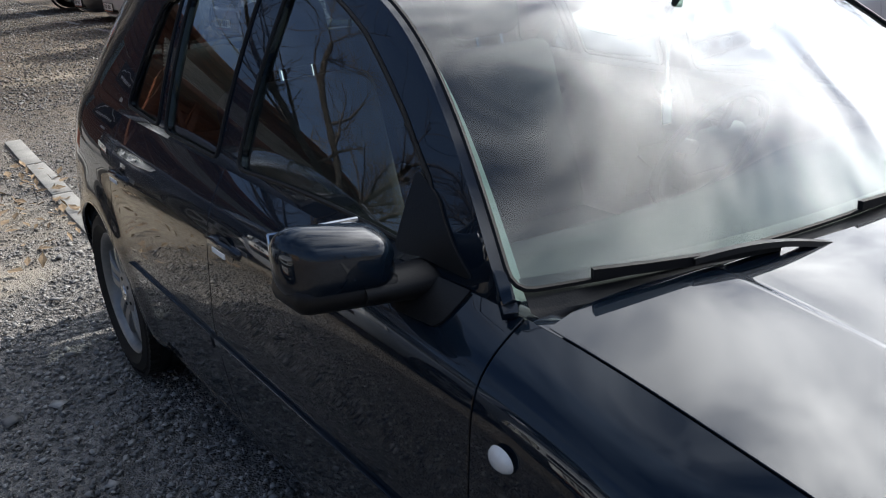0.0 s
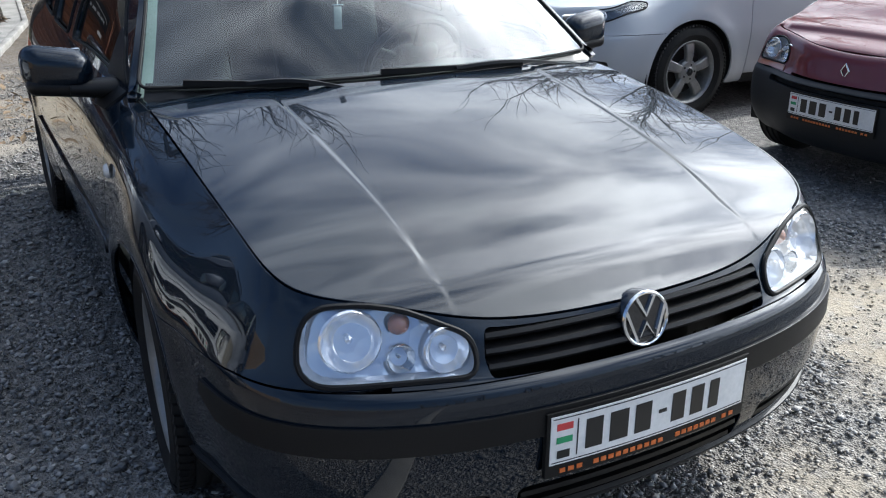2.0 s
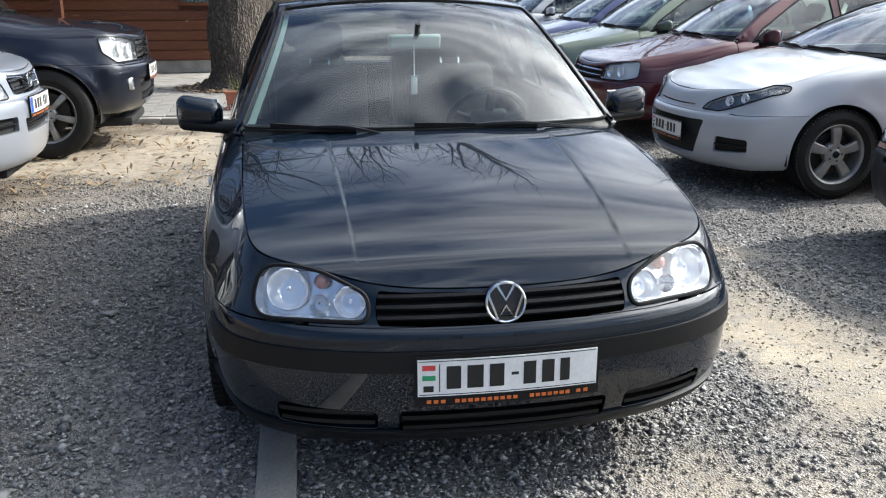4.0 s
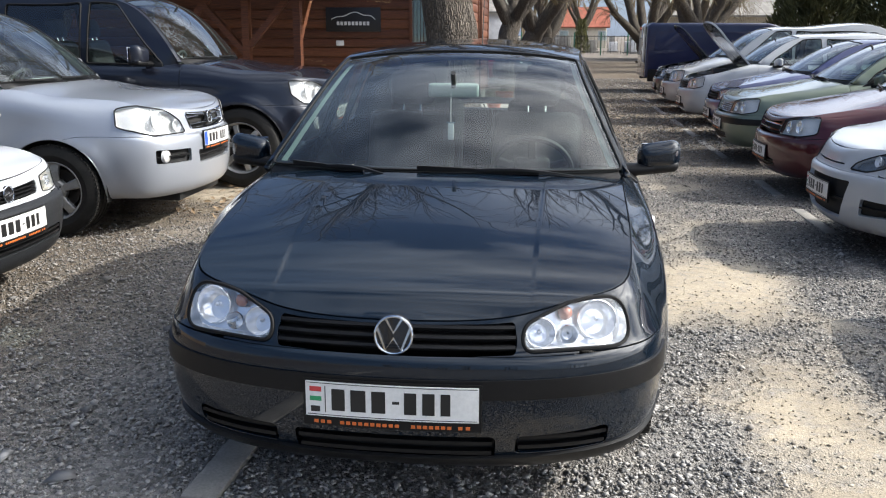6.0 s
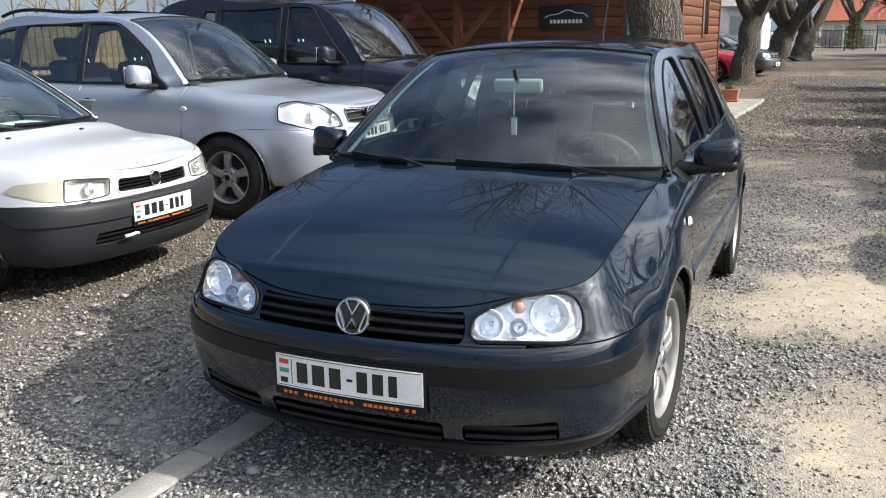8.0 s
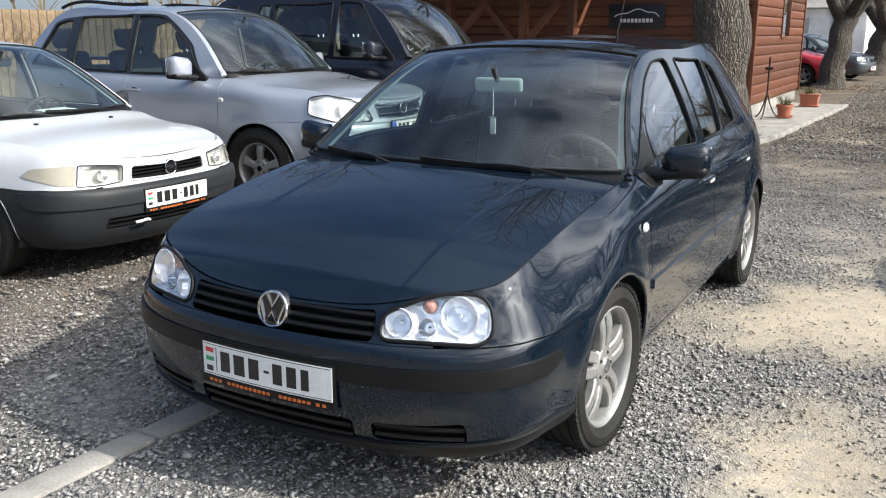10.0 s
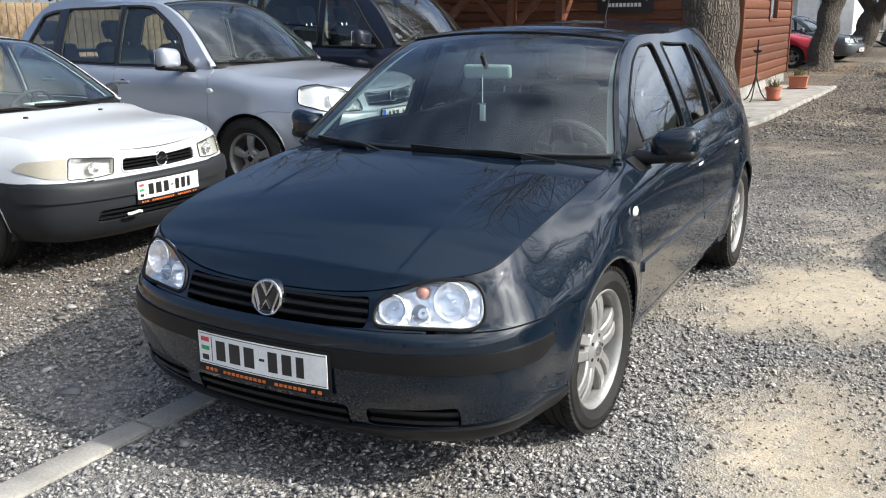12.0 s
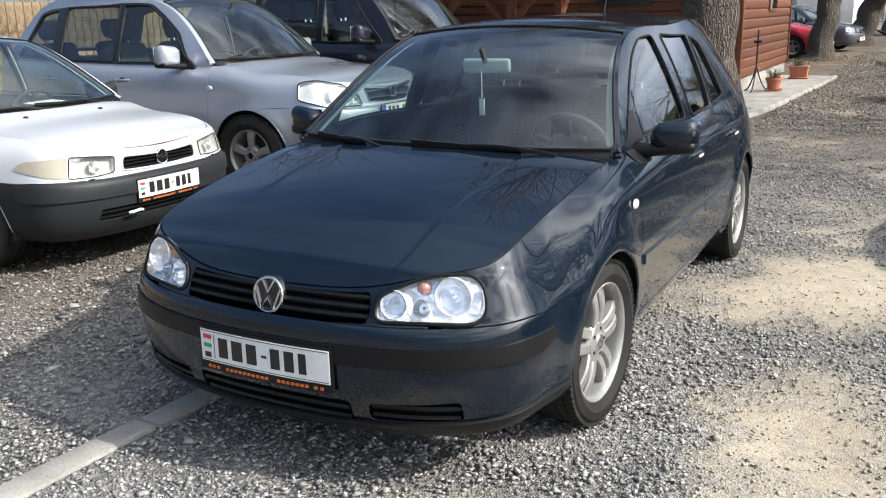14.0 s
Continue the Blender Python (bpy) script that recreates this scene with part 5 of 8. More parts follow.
def ground_mat():
    m, n, l, p = node_mat("gravel_ground")
    co = n.new("ShaderNodeTexCoord")
    vor = n.new("ShaderNodeTexVoronoi")
    vor.inputs["Scale"].default_value = 48
    l.new(co.outputs["Object"], vor.inputs["Vector"])
    vor2 = n.new("ShaderNodeTexVoronoi")
    vor2.inputs["Scale"].default_value = 130
    l.new(co.outputs["Object"], vor2.inputs["Vector"])
    stone = ramp(n, l, vor.outputs["Color"], [(0.0, (0.125, 0.124, 0.125)), (0.55, (0.225, 0.221, 0.215)), (1.0, (0.35, 0.34, 0.325))])
    grit = ramp(n, l, vor2.outputs["Color"], [(0.0, (0.29, 0.252, 0.194)), (1.0, (0.41, 0.362, 0.284))])
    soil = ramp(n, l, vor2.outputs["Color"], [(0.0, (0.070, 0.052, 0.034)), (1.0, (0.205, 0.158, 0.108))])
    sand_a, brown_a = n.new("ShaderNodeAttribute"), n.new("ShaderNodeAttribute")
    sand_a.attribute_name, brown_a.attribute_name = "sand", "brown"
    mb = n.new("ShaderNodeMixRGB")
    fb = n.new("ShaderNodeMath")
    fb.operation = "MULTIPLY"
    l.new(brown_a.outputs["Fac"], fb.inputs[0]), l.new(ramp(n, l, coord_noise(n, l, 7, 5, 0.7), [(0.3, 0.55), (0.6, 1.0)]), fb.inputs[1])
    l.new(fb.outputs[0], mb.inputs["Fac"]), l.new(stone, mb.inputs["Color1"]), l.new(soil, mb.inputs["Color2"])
    mx = n.new("ShaderNodeMixRGB")
    fs = n.new("ShaderNodeMath")
    fs.operation = "MULTIPLY"
    l.new(sand_a.outputs["Fac"], fs.inputs[0]), l.new(ramp(n, l, coord_noise(n, l, 11, 6, 0.78), [(0.34, 0.25), (0.52, 1.0)]), fs.inputs[1])
    l.new(fs.outputs[0], mx.inputs["Fac"]), l.new(mb.outputs["Color"], mx.inputs["Color1"]), l.new(grit, mx.inputs["Color2"])
    tone = n.new("ShaderNodeMixRGB")
    tone.blend_type = "MULTIPLY"
    tone.inputs["Fac"].default_value = 1.0
    l.new(mx.outputs["Color"], tone.inputs["Color1"])
    l.new(ramp(n, l, coord_noise(n, l, 0.8, 7, 0.72), [(0.32, (0.74, 0.72, 0.70)), (0.62, (1.10, 1.08, 1.05))]), tone.inputs["Color2"])
    l.new(tone.outputs["Color"], p.inputs["Base Color"])
    p.inputs["Roughness"].default_value = 0.95
    p.inputs["Specular IOR Level"].default_value = 0.2
    hgt = n.new("ShaderNodeMath")
    hgt.operation = "ADD"
    l.new(vor.outputs["Distance"], hgt.inputs[0]), l.new(vor2.outputs["Distance"], hgt.inputs[1])
    bump(n, l, p, hgt.outputs[0], 0.9, 0.012)
    soft = n.new("ShaderNodeMath")
    soft.operation = "MULTIPLY_ADD"
    soft.inputs[1].default_value, soft.inputs[2].default_value = -0.62, 0.9
    l.new(sand_a.outputs["Fac"], soft.inputs[0])
    l.new(soft.outputs[0], [k for k in n if k.type == "BUMP"][0].inputs["Strength"])
    return m


def stone_mat():
    m, n, l, p = node_mat("crushed_stone")
    g = n.new("ShaderNodeNewGeometry")
    grain = coord_noise(n, l, 70, 4)
    dusty, dust = n.new("ShaderNodeMixRGB"), n.new("ShaderNodeAttribute")
    dust.attribute_name = "dust"
    l.new(ramp(n, l, g.outputs["Random Per Island"], [(0.0, (0.095, 0.095, 0.096)), (0.5, (0.222, 0.217, 0.212)), (0.85, (0.34, 0.328, 0.310)), (1.0, (0.40, 0.386, 0.362))]), dusty.inputs["Color1"])
    l.new(ramp(n, l, g.outputs["Random Per Island"], [(0.0, (0.20, 0.165, 0.12)), (1.0, (0.43, 0.385, 0.31))]), dusty.inputs["Color2"])
    l.new(dust.outputs["Fac"], dusty.inputs["Fac"])
    # stones turn darker and browner as brownness rises
    browner, soil = n.new("ShaderNodeMixRGB"), n.new("ShaderNodeAttribute")
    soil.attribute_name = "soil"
    l.new(ramp(n, l, g.outputs["Random Per Island"], [(0.0, (0.060, 0.052, 0.042)), (0.6, (0.135, 0.118, 0.098)), (1.0, (0.26, 0.235, 0.20))]), browner.inputs["Color2"])
    l.new(soil.outputs["Fac"], browner.inputs["Fac"]), l.new(dusty.outputs["Color"], browner.inputs["Color1"])
    l.new(browner.outputs["Color"], p.inputs["Base Color"])
    p.inputs["Roughness"].default_value = 0.85
    bump(n, l, p, grain, 0.3, 0.003)
    return m


M_GROUND, M_STONE = ground_mat(), stone_mat()


def make_ground():
    gy = np.concatenate([-np.geomspace(600, 4.2, 18), np.arange(-4, 13, 0.085), np.geomspace(13.2, 30, 40), np.geomspace(31, 900, 16)])
    gx = np.concatenate([-np.geomspace(600, 6.2, 18), np.arange(-6, 4.6, 0.085), np.geomspace(4.8, 600, 20)])
    X, Y = np.meshgrid(gx, gy)
    x, y = X.ravel(), Y.ravel()
    near = (np.abs(x) < 12) & (y > -8) & (y < 60)
    z = np.zeros(len(x))
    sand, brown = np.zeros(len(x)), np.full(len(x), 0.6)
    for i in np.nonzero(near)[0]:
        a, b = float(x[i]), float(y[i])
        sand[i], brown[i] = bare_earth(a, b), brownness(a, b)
        z[i] = 0.010 * noise.fractal((a * 2.2, b * 2.2, 1.0), 1.0, 2.0, 3) - 0.008
    w = len(gx)
    f = [(i * w + j, i * w + j + 1, i * w + w + j + 1, i * w + w + j) for i in range(len(gy) - 1) for j in range(w - 1)]
    ob = raw("ground", np.stack([x, y, z], 1), f, M_GROUND, angle=180)
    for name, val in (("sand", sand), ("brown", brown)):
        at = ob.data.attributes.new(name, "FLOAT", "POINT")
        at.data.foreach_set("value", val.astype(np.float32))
    return tagged(ob, "grey gravel yard with pale sandy worn patches", "ground", kind="structure")


def make_stones():
    rnd = np.random.RandomState(4)
    # density falls with distance from the car's front
    n = 230000
    x = rnd.uniform(-3.9, 3.4, n)
    y = -2.2 + 13.0 * rnd.rand(n) ** 1.45
    keep = np.ones(n, bool)
    u = rnd.rand(n)
    for i in range(n):
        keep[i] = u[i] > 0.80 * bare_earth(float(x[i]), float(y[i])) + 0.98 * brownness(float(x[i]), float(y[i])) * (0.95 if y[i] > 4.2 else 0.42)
    strip = np.abs(x + 0.676 - 0.031 * y) < 0.07
    keep &= ~(strip & (y < 8.1) & (u < 0.93))
    keep &= ~((y > 7.85) & (x < -0.35))
    edge = np.clip((x + 3.9) / 1.2, 0, 1) * np.clip((3.4 - x) / 1.2, 0, 1) * np.clip((y + 2.2) / 1.0, 0, 1)
    keep &= rnd.rand(n) < edge
    x, y = x[keep], y[keep]
    near = len(x)
    x, y = np.concatenate([x, rnd.uniform(-0.2, 3.4, 26000)]), np.concatenate([y, rnd.uniform(9.5, 30, 26000)])
    n = len(x)
    dust = np.array([bare_earth(float(a), float(b)) for a, b in zip(x, y)])
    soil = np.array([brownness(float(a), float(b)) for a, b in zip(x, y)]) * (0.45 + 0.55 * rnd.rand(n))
    r = (0.0048 + 0.0078 * rnd.rand(n) ** 1.7 + 0.012 * (rnd.rand(n) > 0.985) * rnd.rand(n)) * (1 - 0.35 * dust)
    far = np.arange(n) >= near
    r[far] = 0.008 + 0.016 * rnd.rand(far.sum()) ** 2
    base = np.array([(1, 0, 0), (0, 1, 0), (-1, 0, 0), (0, -1, 0), (0, 0, 1), (0, 0, -1)], float)
    P = base[None] * (1 + 0.35 * rnd.randn(n, 6, 1).clip(-1, 1)) + 0.28 * rnd.randn(n, 6, 3)
    P[:, :, 2] *= 0.62
    # here and there a broad flat stone
    slab = (rnd.rand(n) > 0.997) & ~far & (y < 5) & (x < -0.9)
    r[slab] = 0.018 + 0.022 * rnd.rand(slab.sum())
    P[slab, :, 2] *= 0.45
    a = rnd.rand(n) * 6.283
    c, s = np.cos(a)[:, None], np.sin(a)[:, None]
    Q = np.stack([P[:, :, 0] * c - P[:, :, 1] * s, P[:, :, 0] * s + P[:, :, 1] * c, P[:, :, 2]], -1) * r[:, None, None]
    Q += np.stack([x, y, r * 0.30 - 0.004], 1)[:, None]
    F = np.array([(0, 1, 4), (1, 2, 4), (2, 3, 4), (3, 0, 4), (1, 0, 5), (2, 1, 5), (3, 2, 5), (0, 3, 5)])
    F = (F[None] + 6 * np.arange(n)[:, None, None]).reshape(-1)
    me = bpy.data.meshes.new("gravel")
    me.vertices.add(6 * n)
    me.vertices.foreach_set("co", Q.reshape(-1).astype(np.float32))
    me.loops.add(len(F))
    me.loops.foreach_set("vertex_index", F.astype(np.int32))
    me.polygons.add(8 * n)
    me.polygons.foreach_set("loop_start", np.arange(0, 24 * n, 3, dtype=np.int32))
    me.update(calc_edges=True)
    me.validate()
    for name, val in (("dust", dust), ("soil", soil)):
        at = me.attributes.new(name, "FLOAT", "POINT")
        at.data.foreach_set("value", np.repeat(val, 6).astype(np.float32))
    return tagged(attach("gravel", me, M_STONE), "loose crushed grey stones lying on the yard", "gravel", kind="stuff")


make_ground()
make_stones()
# ---- edging strips, paving, cabin, trees and distance ----
M_CONCRETE = surface("pale_concrete", (0.17, 0.16, 0.145), (0.34, 0.325, 0.295), 4, (0.8, 0.95), relief=0.35, fine=90)
M_PAVER = surface("grey_paving_stone", (0.16, 0.15, 0.135), (0.29, 0.275, 0.25), 3, (0.8, 0.95), relief=0.3, fine=110)


def bark_mat():
    """Grey-brown bark: raised plates between long dark furrows."""
    m, n, l, p = node_mat("grey_brown_bark")
    co, mp = n.new("ShaderNodeTexCoord"), n.new("ShaderNodeMapping")
    mp.inputs["Scale"].default_value = (1.0, 1.0, 0.22)
    nz, ad, vo = n.new("ShaderNodeTexNoise"), n.new("ShaderNodeMixRGB"), n.new("ShaderNodeTexVoronoi")
    nz.inputs["Scale"].default_value, nz.inputs["Detail"].default_value = 5, 4
    ad.blend_type = "ADD"
    ad.inputs["Fac"].default_value = 0.16
    vo.feature = "DISTANCE_TO_EDGE"
    vo.inputs["Scale"].default_value = 27
    l.new(co.outputs["Object"], mp.inputs["Vector"]), l.new(mp.outputs["Vector"], ad.inputs["Color1"])
    l.new(co.outputs["Object"], nz.inputs["Vector"]), l.new(nz.outputs["Color"], ad.inputs["Color2"])
    l.new(ad.outputs["Color"], vo.inputs["Vector"])
    plate = ramp(n, l, vo.outputs["Distance"], [(0.0, 0.0), (0.16, 0.55), (0.42, 1.0)])
    tone = n.new("ShaderNodeMixRGB")
    tone.blend_type = "MULTIPLY"
    tone.inputs["Fac"].default_value = 1.0
    l.new(ramp(n, l, plate, [(0.0, (0.050, 0.040, 0.031)), (0.5, (0.115, 0.096, 0.076)), (1.0, (0.175, 0.149, 0.120))]), tone.inputs["Color1"])
    l.new(ramp(n, l, coord_noise(n, l, 60, 5, 0.7), [(0.3, 0.55), (0.7, 1.15)]), tone.inputs["Color2"])
    l.new(tone.outputs["Color"], p.inputs["Base Color"])
    p.inputs["Roughness"].default_value = 0.92
    bump(n, l, p, plate, 1.0, 0.03)
    return m


M_BARK = bark_mat()
M_TWIG = surface("pale_twigs", (0.10, 0.075, 0.045), (0.20, 0.155, 0.09), 3, (0.8, 0.95))
M_DARKTWIG = surface("dark_twigs", (0.05, 0.042, 0.035), (0.11, 0.09, 0.075), 3, (0.8, 0.95))
M_TERRACOTTA = surface("terracotta", (0.30, 0.10, 0.055), (0.46, 0.17, 0.10), 6, (0.6, 0.85), relief=0.1)
M_CYPRESS = surface("dark_evergreen", (0.045, 0.050, 0.017), (0.15, 0.145, 0.052), 2, (0.7, 0.9))
M_YELLOWGREEN = surface("yellowish_evergreen", (0.05, 0.055, 0.012), (0.14, 0.13, 0.04), 2, (0.7, 0.9))
M_LITTER = surface("dry_leaf_litter", (0.10, 0.065, 0.035), (0.28, 0.20, 0.12), 12, (0.85, 0.97), relief=0.6, fine=60)


def wood_mat():
    m, n, l, p = node_mat("red_brown_stained_boards")
    grain = coord_noise(n, l, 9, 8, 0.62, (0.5, 0.5, 9))
    wear = coord_noise(n, l, 1.6, 6, 0.7, (1, 1, 3))
    inf = n.new("ShaderNodeObjectInfo")
    mulr = n.new("ShaderNodeMath")
    mulr.operation = "MULTIPLY_ADD"
    mulr.inputs[1].default_value, mulr.inputs[2].default_value = 0.18, -0.09
    l.new(inf.outputs["Random"], mulr.inputs[0])
    ad = n.new("ShaderNodeMath")
    ad.operation = "ADD"
    l.new(grain, ad.inputs[0]), l.new(mulr.outputs[0], ad.inputs[1])
    col = ramp(n, l, ad.outputs[0], [(0.25, (0.040, 0.011, 0.005)), (0.55, (0.118, 0.036, 0.012)), (0.8, (0.20, 0.070, 0.024))])
    mx = n.new("ShaderNodeMixRGB")
    mx.inputs["Color2"].default_value = (0.42, 0.27, 0.13, 1)
    l.new(ramp(n, l, wear, [(0.63, 0.0), (0.69, 0.8)]), mx.inputs["Fac"])
    l.new(col, mx.inputs["Color1"])
    l.new(mx.outputs["Color"], p.inputs["Base Color"])
    p.inputs["Roughness"].default_value = 0.55
    bump(n, l, p, grain, 0.25, 0.004)
    return m


M_WOOD = wood_mat()
M_CURTAIN = simple("pale_curtain", (0.55, 0.60, 0.62), 0.9)
M_SIGN = simple("black_sign_sheet", (0.012, 0.012, 0.014), 0.35)
M_SIGNWHITE = simple("sign_white", (0.62, 0.62, 0.62), 0.5)
M_ROOFRED = surface("red_roof_tiles", (0.20, 0.055, 0.03), (0.33, 0.10, 0.06), 3, (0.8, 0.9), relief=0.5, fine=20)
M_PLASTER = surface("pale_plaster", (0.48, 0.42, 0.32), (0.62, 0.56, 0.45), 1.5, (0.85, 0.95))
M_IRON = simple("dark_iron", (0.03, 0.028, 0.026), 0.6, 0.5)
M_GREENPAINT = simple("green_painted_steel", (0.02, 0.10, 0.06), 0.5)


# concrete edging: a flush strip beside the car and one along the right row
def edging(name, x, y0, y1, width, label, drift=0.0, gaps=0.0):
    ob = tagged(empty(name, Matrix.Translation((x, y0, 0))), label, "kerb", kind="structure")
    y, k = 0.0, 0
    rnd = random.Random(5)
    while y < y1 - y0:
        ln = rnd.uniform(0.95, 1.05)
        if rnd.random() < gaps:
            y += ln * 0.6
            continue
        bm = bmesh.new()
        add_box(bm, (-width / 2, 0.006, -0.05), (width / 2, ln - 0.006, 0.012 - gaps * 0.014), 0.008, 2)
        p = part("kerb_stone", bm, M_CONCRETE, ob)
        p.matrix_basis = pose(drift * y + rnd.uniform(-0.006, 0.006), y, rnd.uniform(-0.004, 0.004), 0, 0, rnd.uniform(-0.4, 0.4) - math.degrees(math.atan(drift)))
        y += ln
    return ob


edging("kerb_left", -0.800, -4.0, 8.1, 0.125, "pale flush concrete edging beneath and beside the car", drift=0.031)
edging("kerb_right", 2.62, 4.6, 26.0, 0.10, "pale broken concrete edging along the parked row", gaps=0.6)


# paving before the cabin
def make_paving():
    ob = tagged(empty("pavement", Matrix.Translation((0, 0, 0))), "grey concrete paving before the wooden cabin", "pavement", kind="structure")
    right = lambda y: float(np.interp(y, [7.9, 11.0, 17.0, 22.0], [-0.92, -0.32, -0.02, 0.10]))
    front = lambda x: 7.95 - (x + 0.92) * 0.19
    bm = bmesh.new()
    prof = [(right(7.95) - 0.03, 8.0), (right(11) - 0.03, 11.0), (right(17) - 0.03, 17.0), (right(18.2), 18.2), (-8.5, 18.2), (-8.5, front(-8.5) + 0.05)]
    lo, hi = [bm.verts.new((x, y, -0.02)) for x, y in prof], [bm.verts.new((x, y, 0.045)) for x, y in prof]
    bm.faces.new(hi)
    for i in range(len(prof)):
        j = (i + 1) % len(prof)
        bm.faces.new((lo[i], lo[j], hi[j], hi[i]))
    part("bedding", bm, M_CONCRETE, ob, smooth=False)
    for pts in ([(x, front(x)) for x in np.linspace(-8.5, -0.92, 9)], [(right(y), y) for y in np.linspace(7.95, 18.2, 11)]):
        for a, b in zip(pts, pts[1:]):
            d = math.hypot(b[0] - a[0], b[1] - a[1])
            bm = bmesh.new()
            add_box(bm, (0.004, -0.035, -0.02), (d - 0.004, 0.035, 0.060), 0.012, 2)
            k = part("edge_stone", bm, M_CONCRETE, ob)
            k.matrix_basis = pose(a[0], a[1], 0, 0, 0, math.degrees(math.atan2(b[1] - a[1], b[0] - a[0])))
    bm = bmesh.new()
    add_box(bm, (0.004, 0.004, 0.0), (0.396, 0.196, 0.058), 0.006, 1)
    base = part("paving_stone", bm, M_PAVER, ob)
    mesh, first, count = base.data, True, 0
    rnd = random.Random(8)
    for j in range(20):
        for i in range(26):
            x, y = -0.45 - 0.4 * i - (0.2 if j % 2 else 0), 8.1 + 0.2 * j
            if x + 0.4 > right(y) - 0.04 or y < front(x) + 0.06 or y < front(x + 0.4) + 0.06 or count > 290:
                continue
            if math.hypot(x + 0.2 + 1.2, y + 0.1 - 11.1) < 0.62:
                continue
            p = base if first else attach("paving_stone", mesh, None, ob)
            first = False
            p.matrix_basis = pose(x, y, rnd.uniform(-0.002, 0.004), rnd.uniform(-0.3, 0.3), rnd.uniform(-0.3, 0.3), 0)
            count += 1


make_paving()


# trees: tapered trunk, limbs and bare twigs
def limb(rnd, start, way, length, r0, r1, bend, n=9):
    p, d = np.array(start, float), np.array(way, float)
    d /= np.linalg.norm(d)
    pts = [p.copy()]
    for i in range(n):
        d = d + np.array([rnd.gauss(0, bend), rnd.gauss(0, bend), rnd.gauss(0, bend * 0.6) + 0.02])
        d /= np.linalg.norm(d)
        p = p + d * length / n
        pts.append(p.copy())
    rs = np.linspace(r0, r1, n + 1)
    return pts, rs, d


def tube(pts, rs, k, rough=0.0, rnd=None):
    prof = [[(r * (1 + (rnd.uniform(-rough, rough) if rough else 0)) * math.cos(2 * math.pi * q / k), r * (1 + (rnd.uniform(-rough, rough) if rough else 0)) * math.sin(2 * math.pi * q / k)) for q in range(k)] for r in rs]
    return sweep(pts, prof, up=(0.31, 0.2, 0.93) if abs((np.array(pts[-1]) - pts[0])[2]) < 0.9 * np.linalg.norm(np.array(pts[-1]) - pts[0]) else (1, 0.1, 0))


def tree(name, label, at, r, height, lean, seed, limbs=6, twigs=900, droop=0.0, spread=0.9, twig_mat=None, fork=1.9, relief=False):
    rnd = random.Random(seed)
    ob = tagged(empty(name, Matrix.Translation(at)), label, "tree")
    n = 14
    pts = [np.array((lean[0] * (i / n) ** 1.2 + 0.04 * math.sin(i), lean[1] * (i / n) ** 1.2, fork * i / n - 0.08)) for i in range(n + 1)]
    rs = [r * (1.0 + 0.55 * math.exp(-i * 0.9) - 0.15 * i / n) for i in range(n + 1)]
    if relief:
        zs = np.linspace(0, n, 90)
        P = np.array([[np.interp(q, range(n + 1), [w[c] for w in pts]) for c in range(3)] for q in zs])
        R = np.interp(zs, range(n + 1), rs)
        v, f = tube(list(P), list(R), 96)
        for i, q in enumerate(v):
            c = P[i // 96]
            d = (q[0] - c[0], q[1] - c[1])
            a = math.atan2(d[1], d[0])
            k = 1 + 0.05 * math.sin(3 * a + 0.8 * c[2]) + 0.055 * abs(noise.noise((math.cos(a) * 6, math.sin(a) * 6, c[2] * 1.7))) + 0.03 * noise.noise((math.cos(a) * 13, math.sin(a) * 13, c[2] * 3.5))
            v[i] = (c[0] + d[0] * k, c[1] + d[1] * k, q[2])
    else:
        v, f = tube(pts, rs, 22, 0.045, rnd)
    raw("trunk", v, f, M_BARK, ob, angle=80)
    ends, bits = [], []
    for i in range(limbs):
        a = 2 * math.pi * (i + rnd.uniform(-0.3, 0.3)) / limbs
        w = (math.cos(a) * spread, math.sin(a) * spread, rnd.uniform(0.8, 1.7))
        ln = (height - fork) * rnd.uniform(0.45, 0.75)
        p2, r2, d = limb(rnd, pts[-1] - np.array((0, 0, rnd.uniform(0.0, 0.3))), w, ln, r * rnd.uniform(0.42, 0.6), r * 0.16, 0.10)
        raw("limb", *tube(p2, r2, 9, 0.05, rnd), M_BARK, ob, angle=80)
        for q in range(3, 10):
            for _ in range(2):
                ends.append((p2[q], d, r2[q]))
    bits, tips = [], []
    for i in range(max(10, twigs // 12)):
        p0, d, rr = ends[rnd.randrange(len(ends))]
        w = d + np.array((rnd.gauss(0, 0.7), rnd.gauss(0, 0.7), rnd.uniform(0.0, 0.6)))
        p2, r2, d2 = limb(rnd, p0, w, height * rnd.uniform(0.10, 0.24), min(rr * 0.5, 0.045), 0.008, 0.18, 6)
        bits.append(tube(p2, r2, 5))
        tips += [(p2[q], d2) for q in range(1, 7)]
    for i in range(twigs):
        p0, d = tips[rnd.randrange(len(tips))]
        w = d * 0.6 + np.array((rnd.gauss(0, 0.6), rnd.gauss(0, 0.6), rnd.uniform(-0.1, 0.6) - droop))
        p2, r2, _ = limb(rnd, p0, w, rnd.uniform(0.5, 1.5), 0.010, 0.0035, 0.22, 5)
        if droop:
            for q in range(len(p2)):
                p2[q] = p2[q] - np.array((0, 0, droop * 0.09 * q * q * 0.4))
        bits.append(tube(p2, r2, 3))
    v, f = joined(*bits)
    tagged(raw("crown", v, f, twig_mat or M_DARKTWIG, ob, "bare twigs"), kind="stuff")
    return ob


